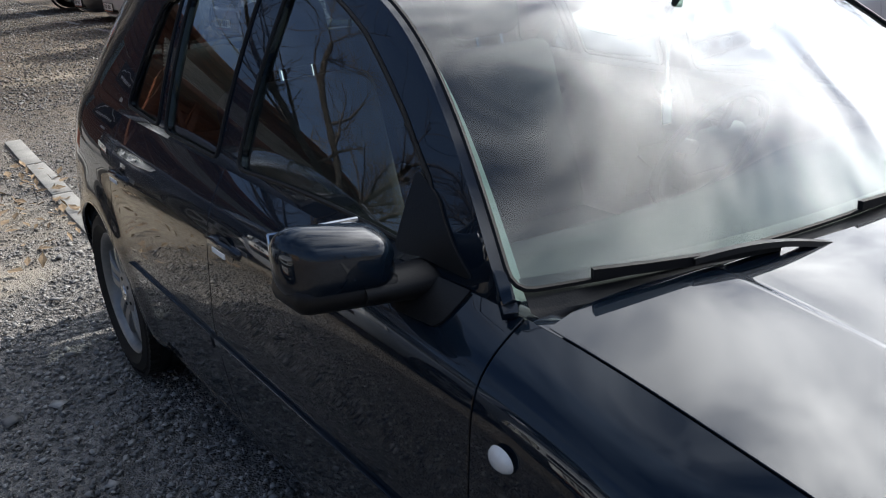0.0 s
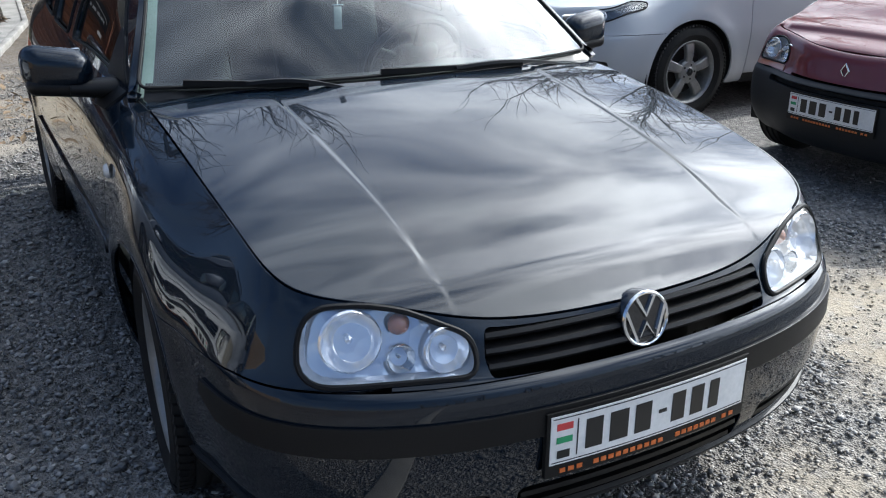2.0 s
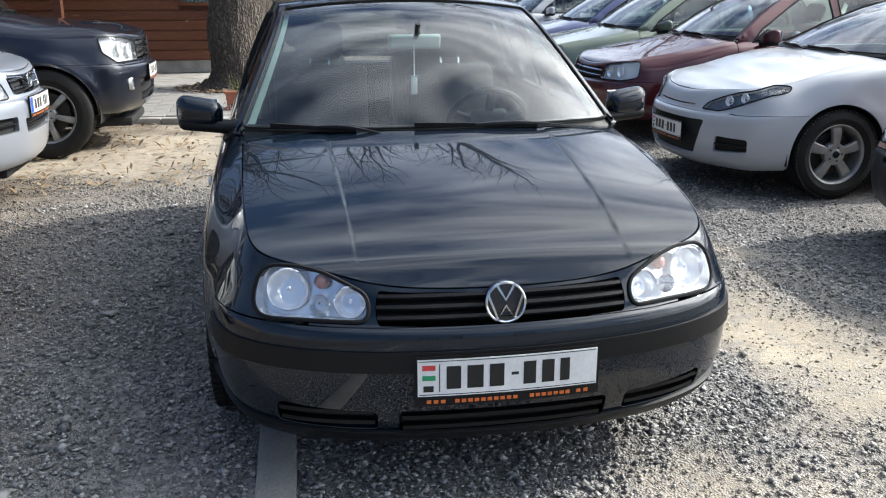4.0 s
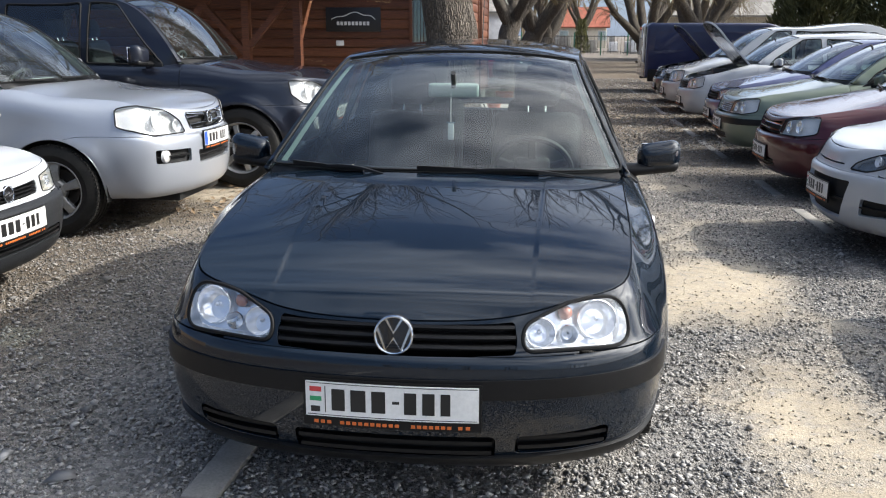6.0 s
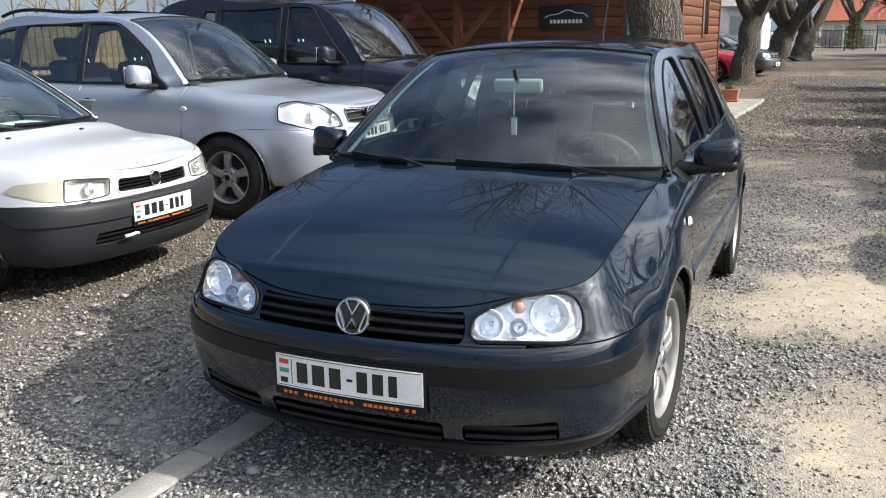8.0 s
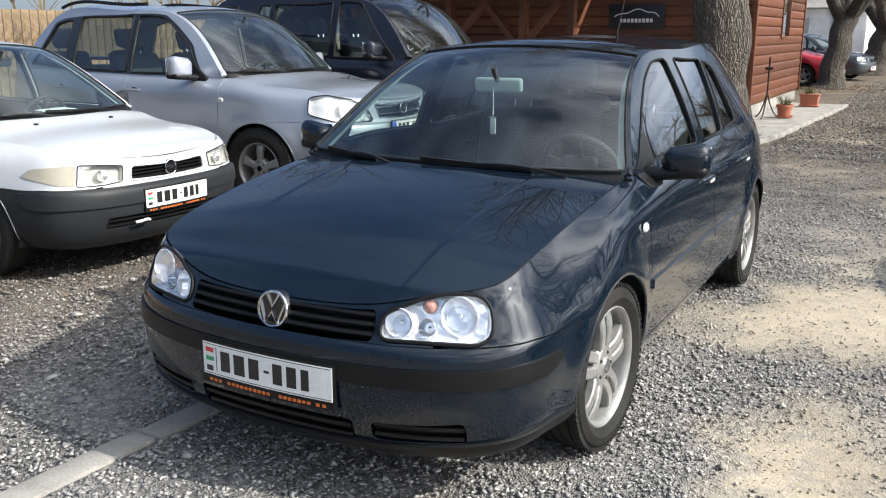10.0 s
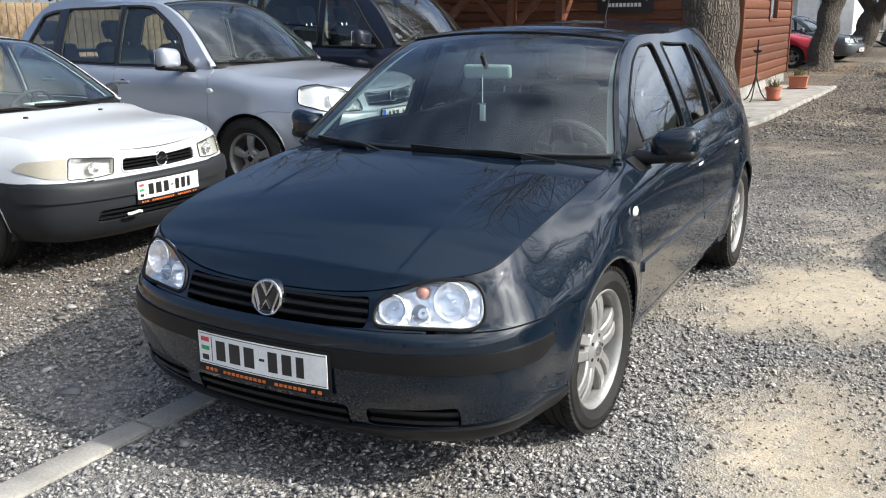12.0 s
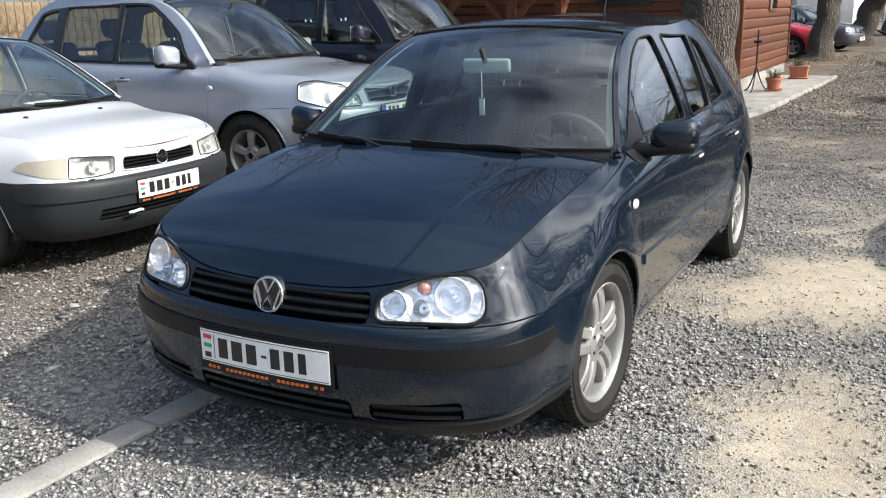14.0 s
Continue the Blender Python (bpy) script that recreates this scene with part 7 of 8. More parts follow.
# ---- the dark blue hatchback ----
BLUE_HATCH = car_spec(4.15, 0.8675, 1.444, 0.875, 3.386, 0.305, 0.19, 0.562, 0.672, 0.912, 0.935, 1.20, 1.98, bow=0.10, cy=0.45, lean=0.125,
                lamp=[(0.390, 0.576), (0.394, 0.645), (0.56, 0.713), (0.726, 0.714), (0.726, 0.575)], lamp_r=0.062,
                grille=[(-0.365, 0.566), (0.365, 0.566), (0.375, 0.60), (0.368, 0.655), (0.2, 0.648), (0, 0.645), (-0.2, 0.648), (-0.368, 0.655), (-0.375, 0.60)], bonnet_crown=(0.030, 0.014), slats=3, slat_h=0.0095,
                intakes=[[(-0.31, 0.225), (0.31, 0.225), (0.31, 0.315), (-0.31, 0.315)], [(0.37, 0.25), (0.66, 0.26), (0.65, 0.335), (0.37, 0.315)], [(-0.66, 0.26), (-0.37, 0.25), (-0.37, 0.315), (-0.65, 0.335)]],
                creases=[(0.40, 0.0026, -0.0026)], corner_up=0.128, wing_down=0.040, step=0.025, bonnet_step=0.022, tread=True, mirror_at=(0.0, 1.66, 1.235), wheel=(5, 0.021, 0.031), rim_r=0.218, tyre_w=0.195,
                rub=(0.500, 0.538, M_BLUE), plate=(0.0, 0.426, 0.0, "hu"), mirror=((0.80, 1.478, 0.925), (0.185, 0.105, 0.114)), pale_mirror=True,
                doors=(1.245, 2.31, 3.16),
                windows=[[(1.47, 0.955), (2.235, 0.965), (2.22, 1.352), (2.04, 1.343), (1.86, 1.275), (1.66, 1.160), (1.51, 1.055)], [(2.36, 0.965), (2.74, 0.975), (2.78, 1.335), (2.345, 1.352)], [(2.80, 0.98), (3.10, 1.0), (2.99, 1.29), (2.84, 1.33)]],
                sail=([(1.36, 0.942), (1.56, 0.945), (1.56, 1.075), (1.49, 1.045)], [(1.37, 0.875), (1.50, 0.872), (1.56, 0.935), (1.36, 0.93)]), handle_mark=True, wiper_a=(0.54, -0.09), wiper_b=(-0.22, -0.63), screen_w=0.972, seal=0.005, steer=-3.5, fair=0.09)
BLUE_HATCH["lamp_style"] = dict(bowl=M_FACET, gasket=0.006, label="clear headlamp unit with round reflectors and amber bulb", bowls=[
    (0.640, 0.646, 0.058, M_FLUTED, "reflector"), (0.450, 0.619, 0.044, M_FLUTED, "reflector"), (0.540, 0.668, 0.022, M_AMBER, "indicator"), (0.542, 0.610, 0.027, M_CHROME, "fog_reflector")])
BLUE_HATCH["rail"][0] = (BLUE_HATCH["rail"][0][0], 1.255, 0.928)
BLUE_HATCH["front"] = [0.19, 0.10, 0.245, 0.035, 0.376, 0.004, 0.527, 0.004, 0.562, 0.026, 0.610, 0.050, 0.652, 0.074]
BLUE_HATCH["lip_x"], BLUE_HATCH["lip"] = 0.385, [0.19, 0.10, 0.247, 0.035, 0.376, 0.003, 0.529, 0.004, 0.566, 0.028, 0.622, 0.056, 0.664, 0.080]
BLUE_HATCH["front_mid"][-1] = 0.100
BLUE_HATCH["lamp_end"][-1], BLUE_HATCH["corner"][-1], BLUE_HATCH["wing"][-1] = 0.092, 0.118, 0.132
BLUE_HATCH["rail"][2:] = [(0.59, 2.53, 1.390), (0.560, 3.58, 1.318), (0.63, 3.97, 1.00)]
BLUE_HATCH["bowing"] = [0.145, 0.06, 0.0, -0.05, -0.05]
BLUE_HATCH["flare"] = 0.016
BLUE_HATCH["ra"] = 0.345
blue_hatch, GB = build_car("hatchback_car", "dark blue metallic five-door hatchback parked on gravel", pose(0, 0, 0), BLUE_HATCH, M_BLUE)
chevron_badge(blue_hatch, (0, 0.050, 0.616), (0, -1, 0.18), 0.060, [[(-0.40, 0.80), (0, 0.12), (0.40, 0.80)], [(-0.84, 0.38), (-0.40, -0.76), (0, -0.14), (0.40, -0.76), (0.84, 0.38)]])


def band(name, B, x_end, y_end, z0, z1, dz, mat, parent, lift, label=""):
    """A strip round the nose from one wheel arch to the other; dz: its rise towards the sides."""
    s1 = B.s_y(y_end)
    ss = np.linspace(-s1, s1, 61)
    up = lambda s: dz * min(1, abs(s) / s1) ** 2
    tip = lambda s: 0.5 * (z1 - z0) * max(0, (abs(s) / s1 - 0.93) / 0.07)
    lo = [(s, B.v_z(abs(s), z0 + up(s) + tip(s))) for s in ss]
    hi = [(s, B.v_z(abs(s), z1 + up(s))) for s in ss[::-1]]
    return panel(name, B.W, lo + hi, mat, parent, 0.02, (1, 0.12), rim=0.012, lift=lift, label=label)


band("bumper_strip", GB, 0, 0.415, 0.438, 0.498, 0.018, M_BLACK_TRIM, blue_hatch, 0.008, "black moulded bumper strip")
band("chin_spoiler", GB, 0, 0.54, 0.186, 0.240, 0.050, M_BLACK_TRIM, blue_hatch, 0.012, "black lower lip of the bumper")
for sg in (1, -1):
    s, v0 = GB.side(1.165, 0.762)
    c = GB.W([s], [v0], 0.004)[0] * (sg, 1, 1)
    bl = empty("side_indicator", Matrix.Translation(c))
    bl.parent = blue_hatch
    bl["label"] = "small clear oval side indicator"
    v, f = revolve([(0.001, 0.012), (0.55, 0.011), (0.85, 0.007), (1.0, 0.0)], 28, "x")
    raw("indicator_lens", v * (sg, 0.027, 0.020), f, M_CLEARWHITE, bl)
# hanging pendant below the inner mirror, roof aerial
pend = empty("pendant", pose(-0.01, 1.64, 1.225))
tagged(pend, "small clear pendant hanging on a thread from the inner mirror", "pendant")
v, f = sweep([(0, 0, 0), (0, 0, -0.13)], ring_profile(0.0016, 5), up=(1, 0, 0))
raw("thread", v, f, M_PAPER, pend)
box_part("tag", (-0.014, -0.003, -0.21), (0.014, 0.003, -0.13), M_CLEARWHITE, pend, bevel=0.003)
box_part("bead", (-0.02, -0.004, -0.135), (0.02, 0.004, -0.128), M_CHROME, pend, bevel=0.002)
v, f = sweep([(0, 0, 0), (0, 0.03, 0.05), (0, 0.20, 0.36)], [ring_profile(r, 6) for r in (0.006, 0.004, 0.0015)], up=(1, 0, 0))
ae = empty("roof_aerial", Matrix.Translation((0, 3.30, 1.432)))
ae.parent = blue_hatch
raw("rod", v, f, M_BLACK_TRIM, ae)
v, f = revolve([(0.03, 0.0), (0.022, 0.012), (0.008, 0.018), (0.001, 0.018)], 16, "z")
raw("aerial_foot", v, f, M_BLACK_TRIM, ae)

# ---- the other cars of the yard ----
def facing(x, y, turn, z=0.0):
    return pose(x, y, z, 0, 0, turn)


# left row, facing the drive (+x)
WHITE_HATCH = car_spec(4.05, 0.845, 1.41, 0.82, 3.33, 0.29, 0.20, 0.560, 0.705, 0.885, 0.885, 1.10, 1.90, lean=0.075, bow=0.09, cy=0.42, bumper_paint=M_BUMPER,
                 lamp=[(0.375, 0.590), (0.36, 0.682), (0.50, 0.698), (0.635, 0.706), (0.65, 0.584), (0.50, 0.580)], lamp_r=0.014,
                 grille=[(-0.315, 0.588), (0.315, 0.588), (0.305, 0.674), (-0.305, 0.674)], grille_r=0.03, slats=4, slat_h=0.006, nose_mat=M_WHITE, grille_frame=0.007, frame_mat=M_WHITE,
                 intakes=[[(-0.52, 0.315), (0.52, 0.315), (0.50, 0.385), (-0.50, 0.385)]], plate=(0.0, 0.468, 0.0, "hu"), handle_mat=M_BLACK_TRIM, step=0.04,
                 wheel=(8, 0.020, 0.0), rub=(0.50, 0.54, M_BUMPER))
WHITE_HATCH["lamp_style"] = dict(bowl=M_RIBBED, gasket=0.003, bowls=[(0.50, 0.636, 0.034, M_BOWL, "reflector")], label="ribbed rectangular glass headlamp")
white_hatch, AB = build_car("hatchback_car", "white hatchback with weathered grey bumpers and clear headlamps", facing(-2.42, 2.03, 90), WHITE_HATCH, M_WHITE, trim=M_BUMPER)
chevron_badge(white_hatch, (0, 0.045, 0.634), (0, -1, 0.05), 0.048, [[(-0.9, -0.05), (0.1, 0.2), (-0.1, -0.2), (0.9, 0.05)]])
for sg in (1, -1):
    poly = np.array([AB.front(x, z) for x, z in rounded([(0.656, 0.586), (0.755, 0.600), (0.818, 0.640), (0.806, 0.692), (0.645, 0.706)], 0.016)]) * (sg, 1)
    panel("indicator", AB.W, poly, M_CREAM, white_hatch, 0.03, (1, 0.12), rim=0.008, lift=0.004, label="pale cream indicator lens")
band("bumper_step", AB, 0, 0.43, 0.452, 0.546, 0.006, M_BUMPER, white_hatch, 0.012, "raised upper ledge of the grey bumper")
for x in (-0.30, 0.30):
    jet = revolve([(0.018, 0.0), (0.014, 0.010), (0.001, 0.013)], 12, "z")
    raw("washer_jet", jet[0] + AB.H([x], [0.90])[0], jet[1], M_BLACK_TRIM, white_hatch)
hook = sweep([(-0.36, -0.01, 0.345), (-0.33, -0.03, 0.35), (-0.29, -0.035, 0.355), (-0.26, -0.02, 0.345)], ring_profile(0.009, 6))
raw("towing_eye", *hook, M_PAPER, white_hatch)

SILVER_ROVER = car_spec(4.35, 0.905, 1.70, 0.93, 3.56, 0.345, 0.27, 0.735, 0.90, 1.075, 1.07, 1.30, 2.10, bow=0.13, cy=0.50, lean=0.10, edge=0.15, rail_x=0.62,
                    lamp=[(0.43, 0.746), (0.47, 0.84), (0.60, 0.925), (0.78, 0.965), (0.868, 0.962), (0.865, 0.80), (0.74, 0.746)], lamp_r=0.03,
                    grille=[(-0.35, 0.765), (0.35, 0.765), (0.39, 0.888), (-0.39, 0.888)], grille_r=0.02, slats=2, slat_mat=M_CHROME, slat_h=0.008, grille_frame=0.008, intake_mat=M_BLACK_TRIM, intake_slats=1,
                    intakes=[[(-0.31, 0.50), (0.31, 0.50), (0.33, 0.60), (-0.33, 0.60)], [(0.42, 0.525), (0.74, 0.535), (0.74, 0.640), (0.42, 0.625)], [(-0.74, 0.535), (-0.42, 0.525), (-0.42, 0.625), (-0.74, 0.640)]],
                    plate=(0.0, 0.680, 0.0, "eu"), wheel=(5, 0.034, 0.0), rim_r=0.215, tyre_w=0.235, tread=True, step=0.035, seal=0.009, z_handle=0.95, handle_mat=M_SILVER, z_floor=0.45, seat_up=0.05)
SILVER_ROVER["wing"][4:12] = [0.55, 0.0, 0.70, 0.0, 0.80, 0.006, 0.96, 0.03]
SILVER_ROVER["cowl"][4:12] = [0.60, 0.0, 0.74, 0.002, 0.86, 0.012, 1.00, 0.04]
SILVER_ROVER["door"][4:12] = [0.60, 0.0, 0.74, 0.002, 0.86, 0.012, 0.995, 0.035]
SILVER_ROVER["windows"] = [[(1.62, 1.095), (2.48, 1.10), (2.46, 1.605), (2.16, 1.59), (1.80, 1.34)], [(2.53, 1.105), (3.26, 1.12), (3.22, 1.59), (2.52, 1.605)], [(3.36, 1.135), (3.88, 1.16), (3.60, 1.53), (3.34, 1.57)]]
SILVER_ROVER["field"] = [(1.585, 1.08), (2.5, 1.085), (3.30, 1.10), (3.93, 1.14), (3.63, 1.555), (3.28, 1.60), (2.5, 1.622), (2.14, 1.607), (1.77, 1.36)]
SILVER_ROVER["flare"] = 0.012
SILVER_ROVER["mirror"] = ((0.84, 1.66, 1.085), (0.20, 0.12, 0.17))
SILVER_ROVER["lamp_style"] = dict(bowl=M_CLEARWHITE, bowls=[(0.50, 0.80, 0.05, M_REFLECTOR, "reflector"), (0.68, 0.845, 0.070, M_REFLECTOR, "reflector")])
silver_suv, KB = build_car("off_road_car", "silver off-road car with chrome grille and wide tyres", facing(-2.27, 4.62, 90), SILVER_ROVER, M_SILVER)
chevron_badge(silver_suv, (0, 0.055, 0.832), (0, -1, 0.1), 0.05, [[(-0.5, 0.3), (-0.5, -0.3)], [(0, 0.3), (0, -0.3)], [(0.5, 0.3), (0.3, -0.3)]])
for sg in (1, -1):
    s, v0 = KB.front(0.65, 0.586)
    c = KB.W([s], [v0], -0.01)[0] * (sg, 1, 1)
    v, f = revolve([(0.001, 0.012), (0.036, 0.008), (0.046, 0.0), (0.05, -0.02)], 24, "y")
    raw("fog_lamp", v * (1.3, -1, 1.0) + c, f, M_CLEARWHITE, silver_suv)
    s, v0 = KB.side(1.32, 0.90)
    c = KB.W([s], [v0], 0.003)[0] * (sg, 1, 1)
    v, f = revolve([(0.001, 0.01), (0.8, 0.008), (1.0, 0.0)], 20, "x")
    raw("side_indicator", v * (sg, 0.036, 0.022) + c, f, M_CLEARWHITE, silver_suv)
    rr = [KB.G([y], [1.0], sg)[0] + np.array((-sg * 0.02, 0, 0.055)) for y in np.linspace(2.4, 3.6, 12)]
    v, f = sweep(rr, ring_profile(0.016, 8))
    raw("roof_rail", v, f, M_BLACK_TRIM, silver_suv)

DARK_ROVER = car_spec(4.85, 0.94, 1.87, 0.80, 3.58, 0.39, 0.36, 0.80, 1.02, 1.19, 1.17, 1.35, 2.05, bow=0.10, cy=0.42, lean=0.07, edge=0.13, rail_x=0.70,
                  lamp=[(0.42, 0.815), (0.44, 0.975), (0.66, 1.03), (0.885, 1.045), (0.875, 0.90), (0.80, 0.82)], lamp_r=0.025,
                  grille=[(-0.40, 0.825), (0.40, 0.825), (0.42, 1.00), (-0.42, 1.00)], slats=3, slat_mat=M_CHROME, slat_h=0.016,
                  intakes=[[(-0.45, 0.45), (0.45, 0.45), (0.50, 0.66), (-0.50, 0.66)]], lamp_style=dict(bowl=M_CLEARWHITE, bowls=[(0.56, 0.91, 0.06, M_REFLECTOR, "reflector"), (0.72, 0.93, 0.06, M_REFLECTOR, "reflector")]), plate=(-0.01, 0.70, 0.0, "hu"), wheel=(6, 0.026, 0.0), rim_r=0.25, tyre_w=0.26, step=0.045, seal=0.010, z_handle=1.02,
                  z_floor=0.6, seat_up=0.05)
DARK_ROVER["wing"][4:12] = [0.60, 0.0, 0.78, 0.0, 0.90, 0.004, 1.06, 0.03]
DARK_ROVER["cowl"][4:12] = [0.62, 0.0, 0.80, 0.002, 0.94, 0.008, 1.10, 0.035]
DARK_ROVER["door"][4:12] = [0.62, 0.0, 0.80, 0.002, 0.94, 0.008, 1.09, 0.03]
DARK_ROVER["flare"] = 0.035
DARK_ROVER["mirror"] = ((0.87, 1.72, 1.20), (0.20, 0.12, 0.17))
dark_suv, PB = build_car("off_road_car", "blue-black large off-road car with chrome grille", facing(-1.78, 7.0, 90), DARK_ROVER, M_NAVY)
for sg in (1, -1):
    s, v0 = PB.front(0.66, 0.62)
    c = PB.W([s], [v0], 0.0)[0] * (sg, 1, 1)
    v, f = revolve([(0.001, 0.012), (0.042, 0.008), (0.055, 0.012), (0.06, -0.02)], 24, "y")
    raw("fog_lamp", v * (1, -1, 1) + c, f, M_CLEARWHITE, dark_suv)
for sg in (1, -1):
    rr = [PB.G([y], [1.0], sg)[0] + np.array((-sg * 0.06, 0, 0.06)) for y in np.linspace(2.3, 4.0, 12)]
    v, f = sweep(rr, ring_profile(0.018, 8))
    raw("roof_rail", v, f, M_SILVER, dark_suv)

# right row, facing the drive (-x)
COUPE = car_spec(4.30, 0.90, 1.42, 0.90, 3.54, 0.32, 0.19, 0.585, 0.715, 0.955, 0.95, 1.28, 2.20, bow=0.16, cy=0.55, lean=0.13, edge=0.12,
                  lamp=[(0.40, 0.605), (0.44, 0.655), (0.64, 0.735), (0.870, 0.805), (0.866, 0.745), (0.72, 0.665), (0.55, 0.605)], lamp_r=0.02,
                  grille=[(-0.30, 0.622), (0.30, 0.622), (0.30, 0.632), (-0.30, 0.632)], grille_r=0.004, slats=0,
                  intakes=[[(-0.36, 0.26), (0.36, 0.26), (0.46, 0.53), (-0.46, 0.53)], [(0.54, 0.31), (0.78, 0.33), (0.78, 0.425), (0.56, 0.43)], [(-0.78, 0.33), (-0.54, 0.31), (-0.56, 0.43), (-0.78, 0.425)]],
                  intake_slats=1, plate=(0.0, 0.43, 0.0, "hu"), wheel=(5, 0.036, 0.0), rim_r=0.212, tyre_w=0.205, tread=True, step=0.035, doors=(1.40, 2.75, 2.80), sill_mat=M_BLACK_TRIM)
COUPE["lamp_style"] = dict(bowl=M_SMOKED, bowls=[(0.60, 0.675, 0.036, M_REFLECTOR, "reflector"), (0.72, 0.705, 0.034, M_REFLECTOR, "reflector")], label="smoked swept-back headlamp")
COUPE["wing"][12] = 0.90
coupe, MB = build_car("coupe_car", "white coupe with black air intake and five-spoke wheels", facing(2.38, 4.28, -90), COUPE, M_WHITE, trim=M_GREY)

MAROON_SALOON = car_spec(4.60, 0.90, 1.46, 0.95, 3.65, 0.32, 0.20, 0.57, 0.72, 0.95, 0.94, 1.25, 2.05, bow=0.12, cy=0.5, plate=(0.0, 0.40, 0.0, "hu"), slat_mat=M_CHROME, slats=2)
build_car("saloon_car", "maroon saloon car with chrome grille bar", facing(2.50, 6.75, -90), MAROON_SALOON, M_MAROON)
SAGE_ESTATE = car_spec(4.70, 0.875, 1.46, 0.93, 3.63, 0.315, 0.20, 0.57, 0.72, 0.94, 0.94, 1.25, 2.05, bow=0.10, cy=0.48, plate=(0.0, 0.45, 0.0, "hu"), slats=5, slat_mat=M_CHROME, slat_h=0.006)
sage_estate, SB = build_car("estate_car", "grey-green estate car with dark bumper strip", facing(2.50, 9.15, -90), SAGE_ESTATE, M_SAGE)
band("bumper_strip", SB, 0, 0.5, 0.46, 0.53, 0.01, M_BLACK_TRIM, sage_estate, 0.01)
BLUE = car_spec(4.30, 0.86, 1.45, 0.88, 3.50, 0.31, 0.20, 0.57, 0.72, 0.95, 0.94, 1.2, 2.0)
build_car("hatchback_car", "blue metallic hatchback with dull bonnet", facing(2.75, 11.5, -90), BLUE, M_LILAC)
MINIVAN = car_spec(4.05, 0.86, 1.52, 0.85, 3.45, 0.31, 0.20, 0.60, 0.76, 1.02, 1.0, 1.1, 1.85, open_bonnet=62)
build_car("minivan_car", "white small minivan with its bonnet raised", facing(2.65, 13.9, -90), MINIVAN, M_WHITE)
MINIBUS = car_spec(4.75, 0.93, 1.66, 0.90, 3.95, 0.33, 0.22, 0.60, 0.78, 1.05, 1.02, 1.15, 1.95, rail_x=0.74, z_floor=0.5)
build_car("minibus_car", "white minibus with sloping short bonnet", facing(2.65, 16.4, -90), MINIBUS, M_WHITE)
DARK = car_spec(4.30, 0.87, 1.46, 0.90, 3.50, 0.31, 0.20, 0.57, 0.73, 0.96, 0.95, 1.2, 2.0, open_bonnet=58)
build_car("hatchback_car", "black hatchback with its bonnet raised", facing(2.75, 18.9, -90), DARK, M_NAVY)
WINE_SMALL = car_spec(3.43, 0.815, 1.42, 0.62, 2.97, 0.275, 0.19, 0.545, 0.70, 0.93, 0.92, 0.92, 1.66, bow=0.13, cy=0.40, lean=0.12, edge=0.10, bumper_paint=M_BUMPER,
                  lamp=[(0.44, 0.585), (0.47, 0.68), (0.56, 0.725), (0.66, 0.70), (0.70, 0.585)], lamp_r=0.05,
                  grille=[(-0.36, 0.548), (0.36, 0.548), (0.36, 0.560), (-0.36, 0.560)], grille_r=0.004, slats=0, doors=(0.98, 2.2, 2.25), seat_back=0.95,
                  intakes=[[(-0.52, 0.49), (0.52, 0.49), (0.52, 0.525), (-0.52, 0.525)]], intake_slats=0, plate=(0.0, 0.42, 0.0, "hu"), step=0.035)
wine_small, TB = build_car("small_car", "faded dark red small car with dark grey bumpers", facing(2.72, 1.80, -90), WINE_SMALL, M_WINE, trim=M_BUMPER)
for sg in (1, -1):
    poly = np.array([TB.front(x, z) for x, z in rounded([(0.44, 0.552), (0.71, 0.552), (0.70, 0.580), (0.45, 0.580)], 0.01)]) * (sg, 1)
    panel("indicator", TB.W, poly, M_AMBER, wine_small, 0.03, (1, 0.12), rim=0.01, lift=0.006)
v, f = sweep([(-0.022, 0, -0.0), (0, 0, 0.034), (0.022, 0, 0), (0, 0, -0.034)], ring_profile(0.006, 6), closed=True, up=(0, -1, 0))
raw("badge", v + (0, 0.065, 0.62), f, M_CHROME, wine_small)
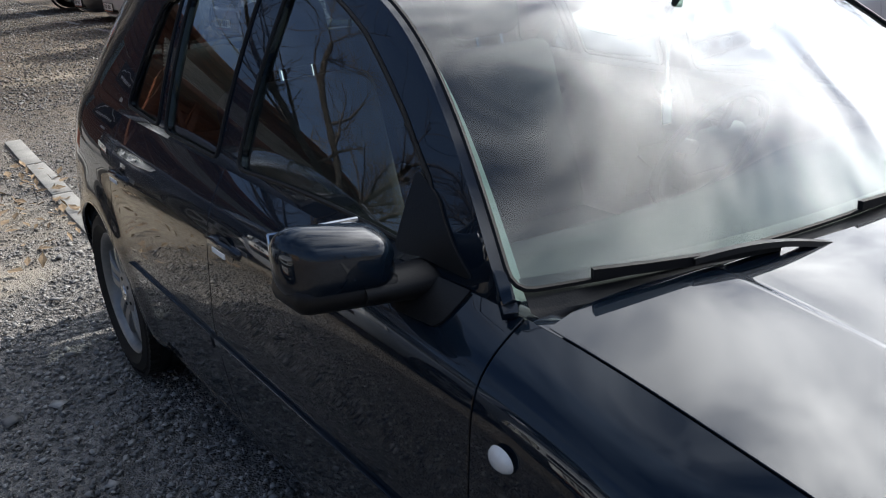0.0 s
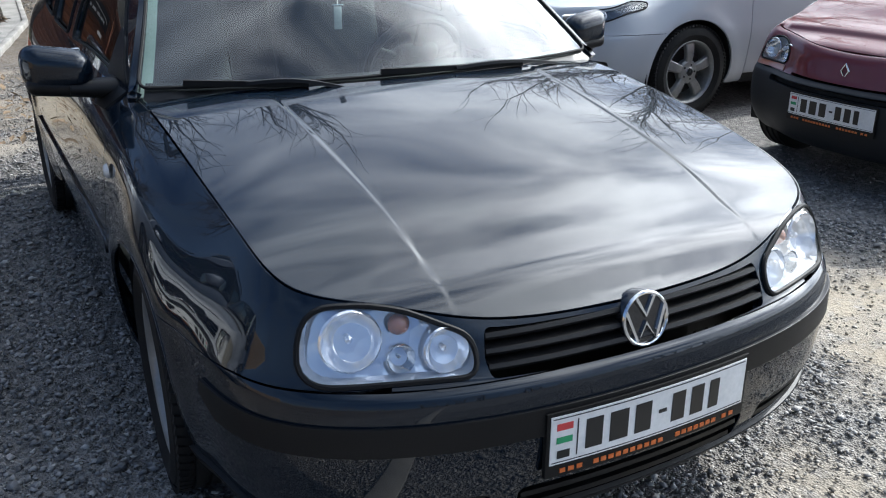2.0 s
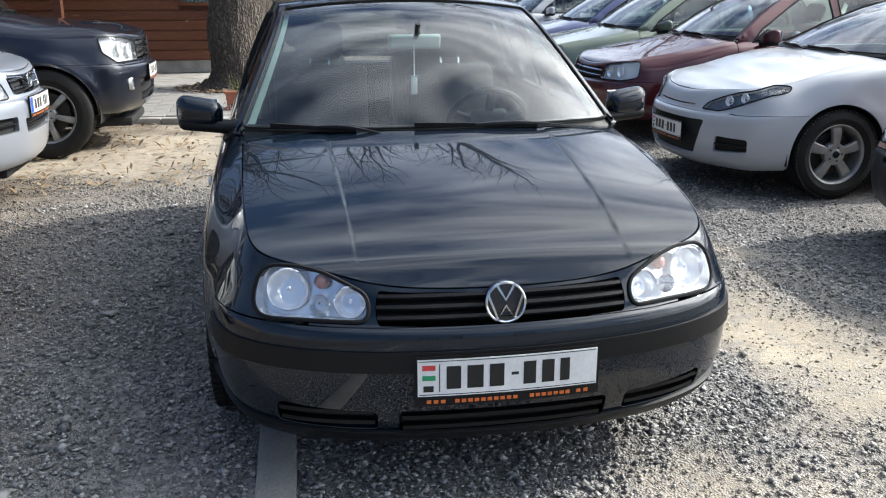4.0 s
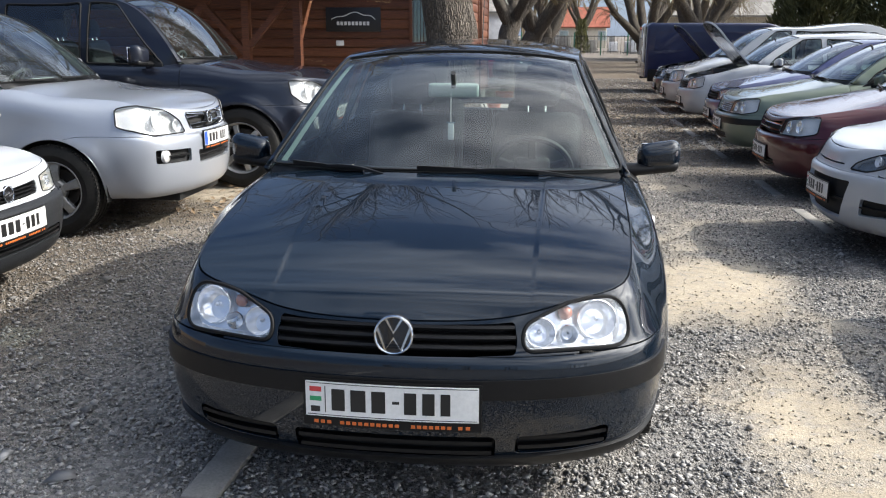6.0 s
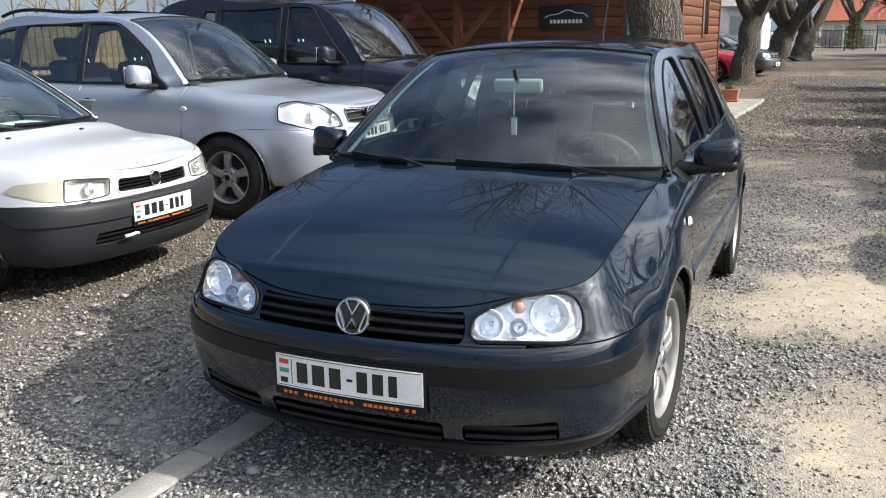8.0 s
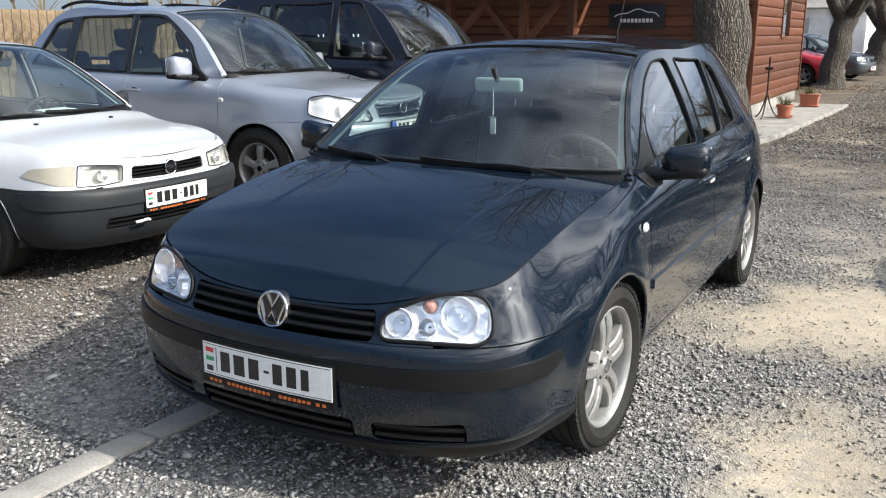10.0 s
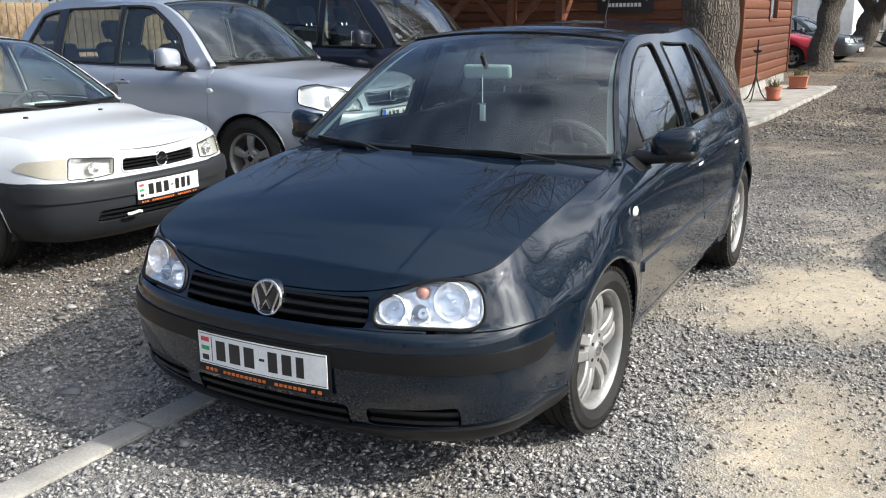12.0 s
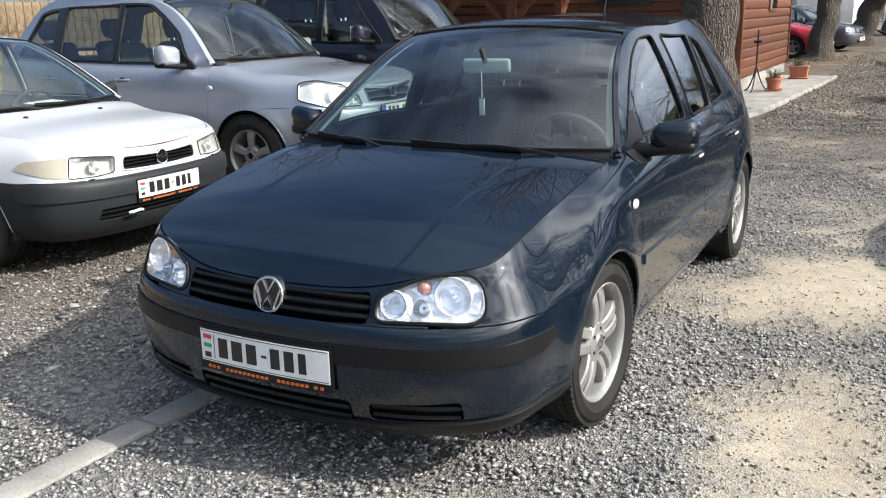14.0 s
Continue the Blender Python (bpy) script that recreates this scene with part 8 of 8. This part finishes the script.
# van across the end of the row, and two cars behind the trees
def make_van(m):
    ob = tagged(empty("panel_van", m), "dark blue panel van parked across the drive's end", "van")
    side = [(0.06, 0.42), (0.02, 0.70), (0.12, 0.92), (0.85, 1.10), (1.55, 1.72), (1.85, 1.80), (4.80, 1.80), (4.90, 1.70), (4.93, 0.40)]
    bm = bmesh.new()
    L = [bm.verts.new((-0.95, y, z)) for y, z in side]
    R = [bm.verts.new((0.95, y, z)) for y, z in side]
    bm.faces.new(L), bm.faces.new(R[::-1])
    n = len(side)
    for i in range(n):
        bm.faces.new((L[i], R[i], R[(i + 1) % n], L[(i + 1) % n]))
    bmesh.ops.recalc_face_normals(bm, faces=bm.faces)
    bmesh.ops.bevel(bm, geom=[e for e in bm.edges if abs(e.verts[0].co.x - e.verts[1].co.x) < 0.01], offset=0.07, segments=4, affect="EDGES", profile=0.5)
    part("body", bm, M_VANBLUE, ob)
    for sg in (1, -1):
        box_part("sill", (sg * 0.90 - 0.06, 0.3, 0.30), (sg * 0.90 + 0.06, 4.85, 0.62), M_BLACK_TRIM, ob, bevel=0.02)
        for y in (0.95, 4.05):
            make_wheel(ob, sg * 0.86, y, 0.33, 0.20, 0.21, (8, 0.02, 0.0), sg)
            v, f = revolve([(0.38, 0.0), (0.40, 0.012), (0.43, 0.0)], 40, "x")
            raw("arch_trim", v * (sg, 1, 1) + (sg * 0.955, y, 0.36), f, M_BLACK_TRIM, ob)
        w = [(1.02, 1.14), (1.98, 1.14), (1.98, 1.60), (1.55, 1.60)]
        v = [(sg * 0.953, y, z) for y, z in w] + [(sg * 0.945, y, z) for y, z in w]
        raw("side_window", v, [(0, 1, 2, 3), (0, 1, 5, 4), (1, 2, 6, 5), (2, 3, 7, 6), (3, 0, 4, 7)], M_GLOSSBLACK, ob, smooth=False)
        w = [(2.15, 1.12), (4.70, 1.12), (4.70, 1.58), (2.15, 1.58)]
        v = [(sg * 0.956, y, z) for y, z in w] + [(sg * 0.945, y, z) for y, z in w]
        raw("side_recess", v, [(0, 1, 2, 3), (0, 1, 5, 4), (1, 2, 6, 5), (2, 3, 7, 6), (3, 0, 4, 7)], M_VANBLUE, ob, smooth=False)
        for y in (2.07, 3.4):
            box_part("door_seam", (sg * 0.950, y - 0.006, 0.62), (sg * 0.955, y + 0.006, 1.70), M_DARK, ob, bevel=0)
        make_mirror(ob, (0.93, 1.15, 1.10), (0.18, 0.12, 0.24), sg, M_BLACK_TRIM, M_BLACK_TRIM)
    a = math.atan2(0.62, 0.70)
    bm = bmesh.new()
    add_box(bm, (-0.82, -0.40, -0.004), (0.82, 0.40, 0.012), 0.01, 2)
    bmesh.ops.transform(bm, matrix=Matrix.Translation((0, 1.20, 1.415)) @ Matrix.Rotation(a, 4, "X"), verts=bm.verts)
    part("windscreen", bm, M_GLOSSBLACK, ob)


make_van(facing(7.75, 23.0, 91))
RED = car_spec(4.2, 0.86, 1.45, 0.88, 3.45, 0.31, 0.20, 0.57, 0.72, 0.95, 0.94, 1.2, 2.0)
build_car("hatchback_car", "red hatchback parked behind a tree trunk", facing(-0.85, 26.0, 84), RED, M_CARRED)
GREYC = car_spec(4.7, 0.88, 1.46, 0.93, 3.63, 0.315, 0.20, 0.57, 0.72, 0.94, 0.94, 1.25, 2.05, slat_mat=M_CHROME)
build_car("estate_car", "dark grey estate car with chrome grille bars", facing(-0.35, 30.0, 78), GREYC, M_GREY)


# papers lying behind the windscreens
for host, x, y, z, a in ((white_hatch, 0.25, 1.36, 0.912, 12), (silver_suv, 0.30, 1.58, 1.098, -8)):
    sheet = box_part("price_sheet", (-0.15, -0.10, 0), (0.15, 0.10, 0.003), M_PAPER, host, "white paper sheet on the dashboard", bevel=0.001)
    sheet.matrix_basis = pose(x, y, z, 4, 0, a)
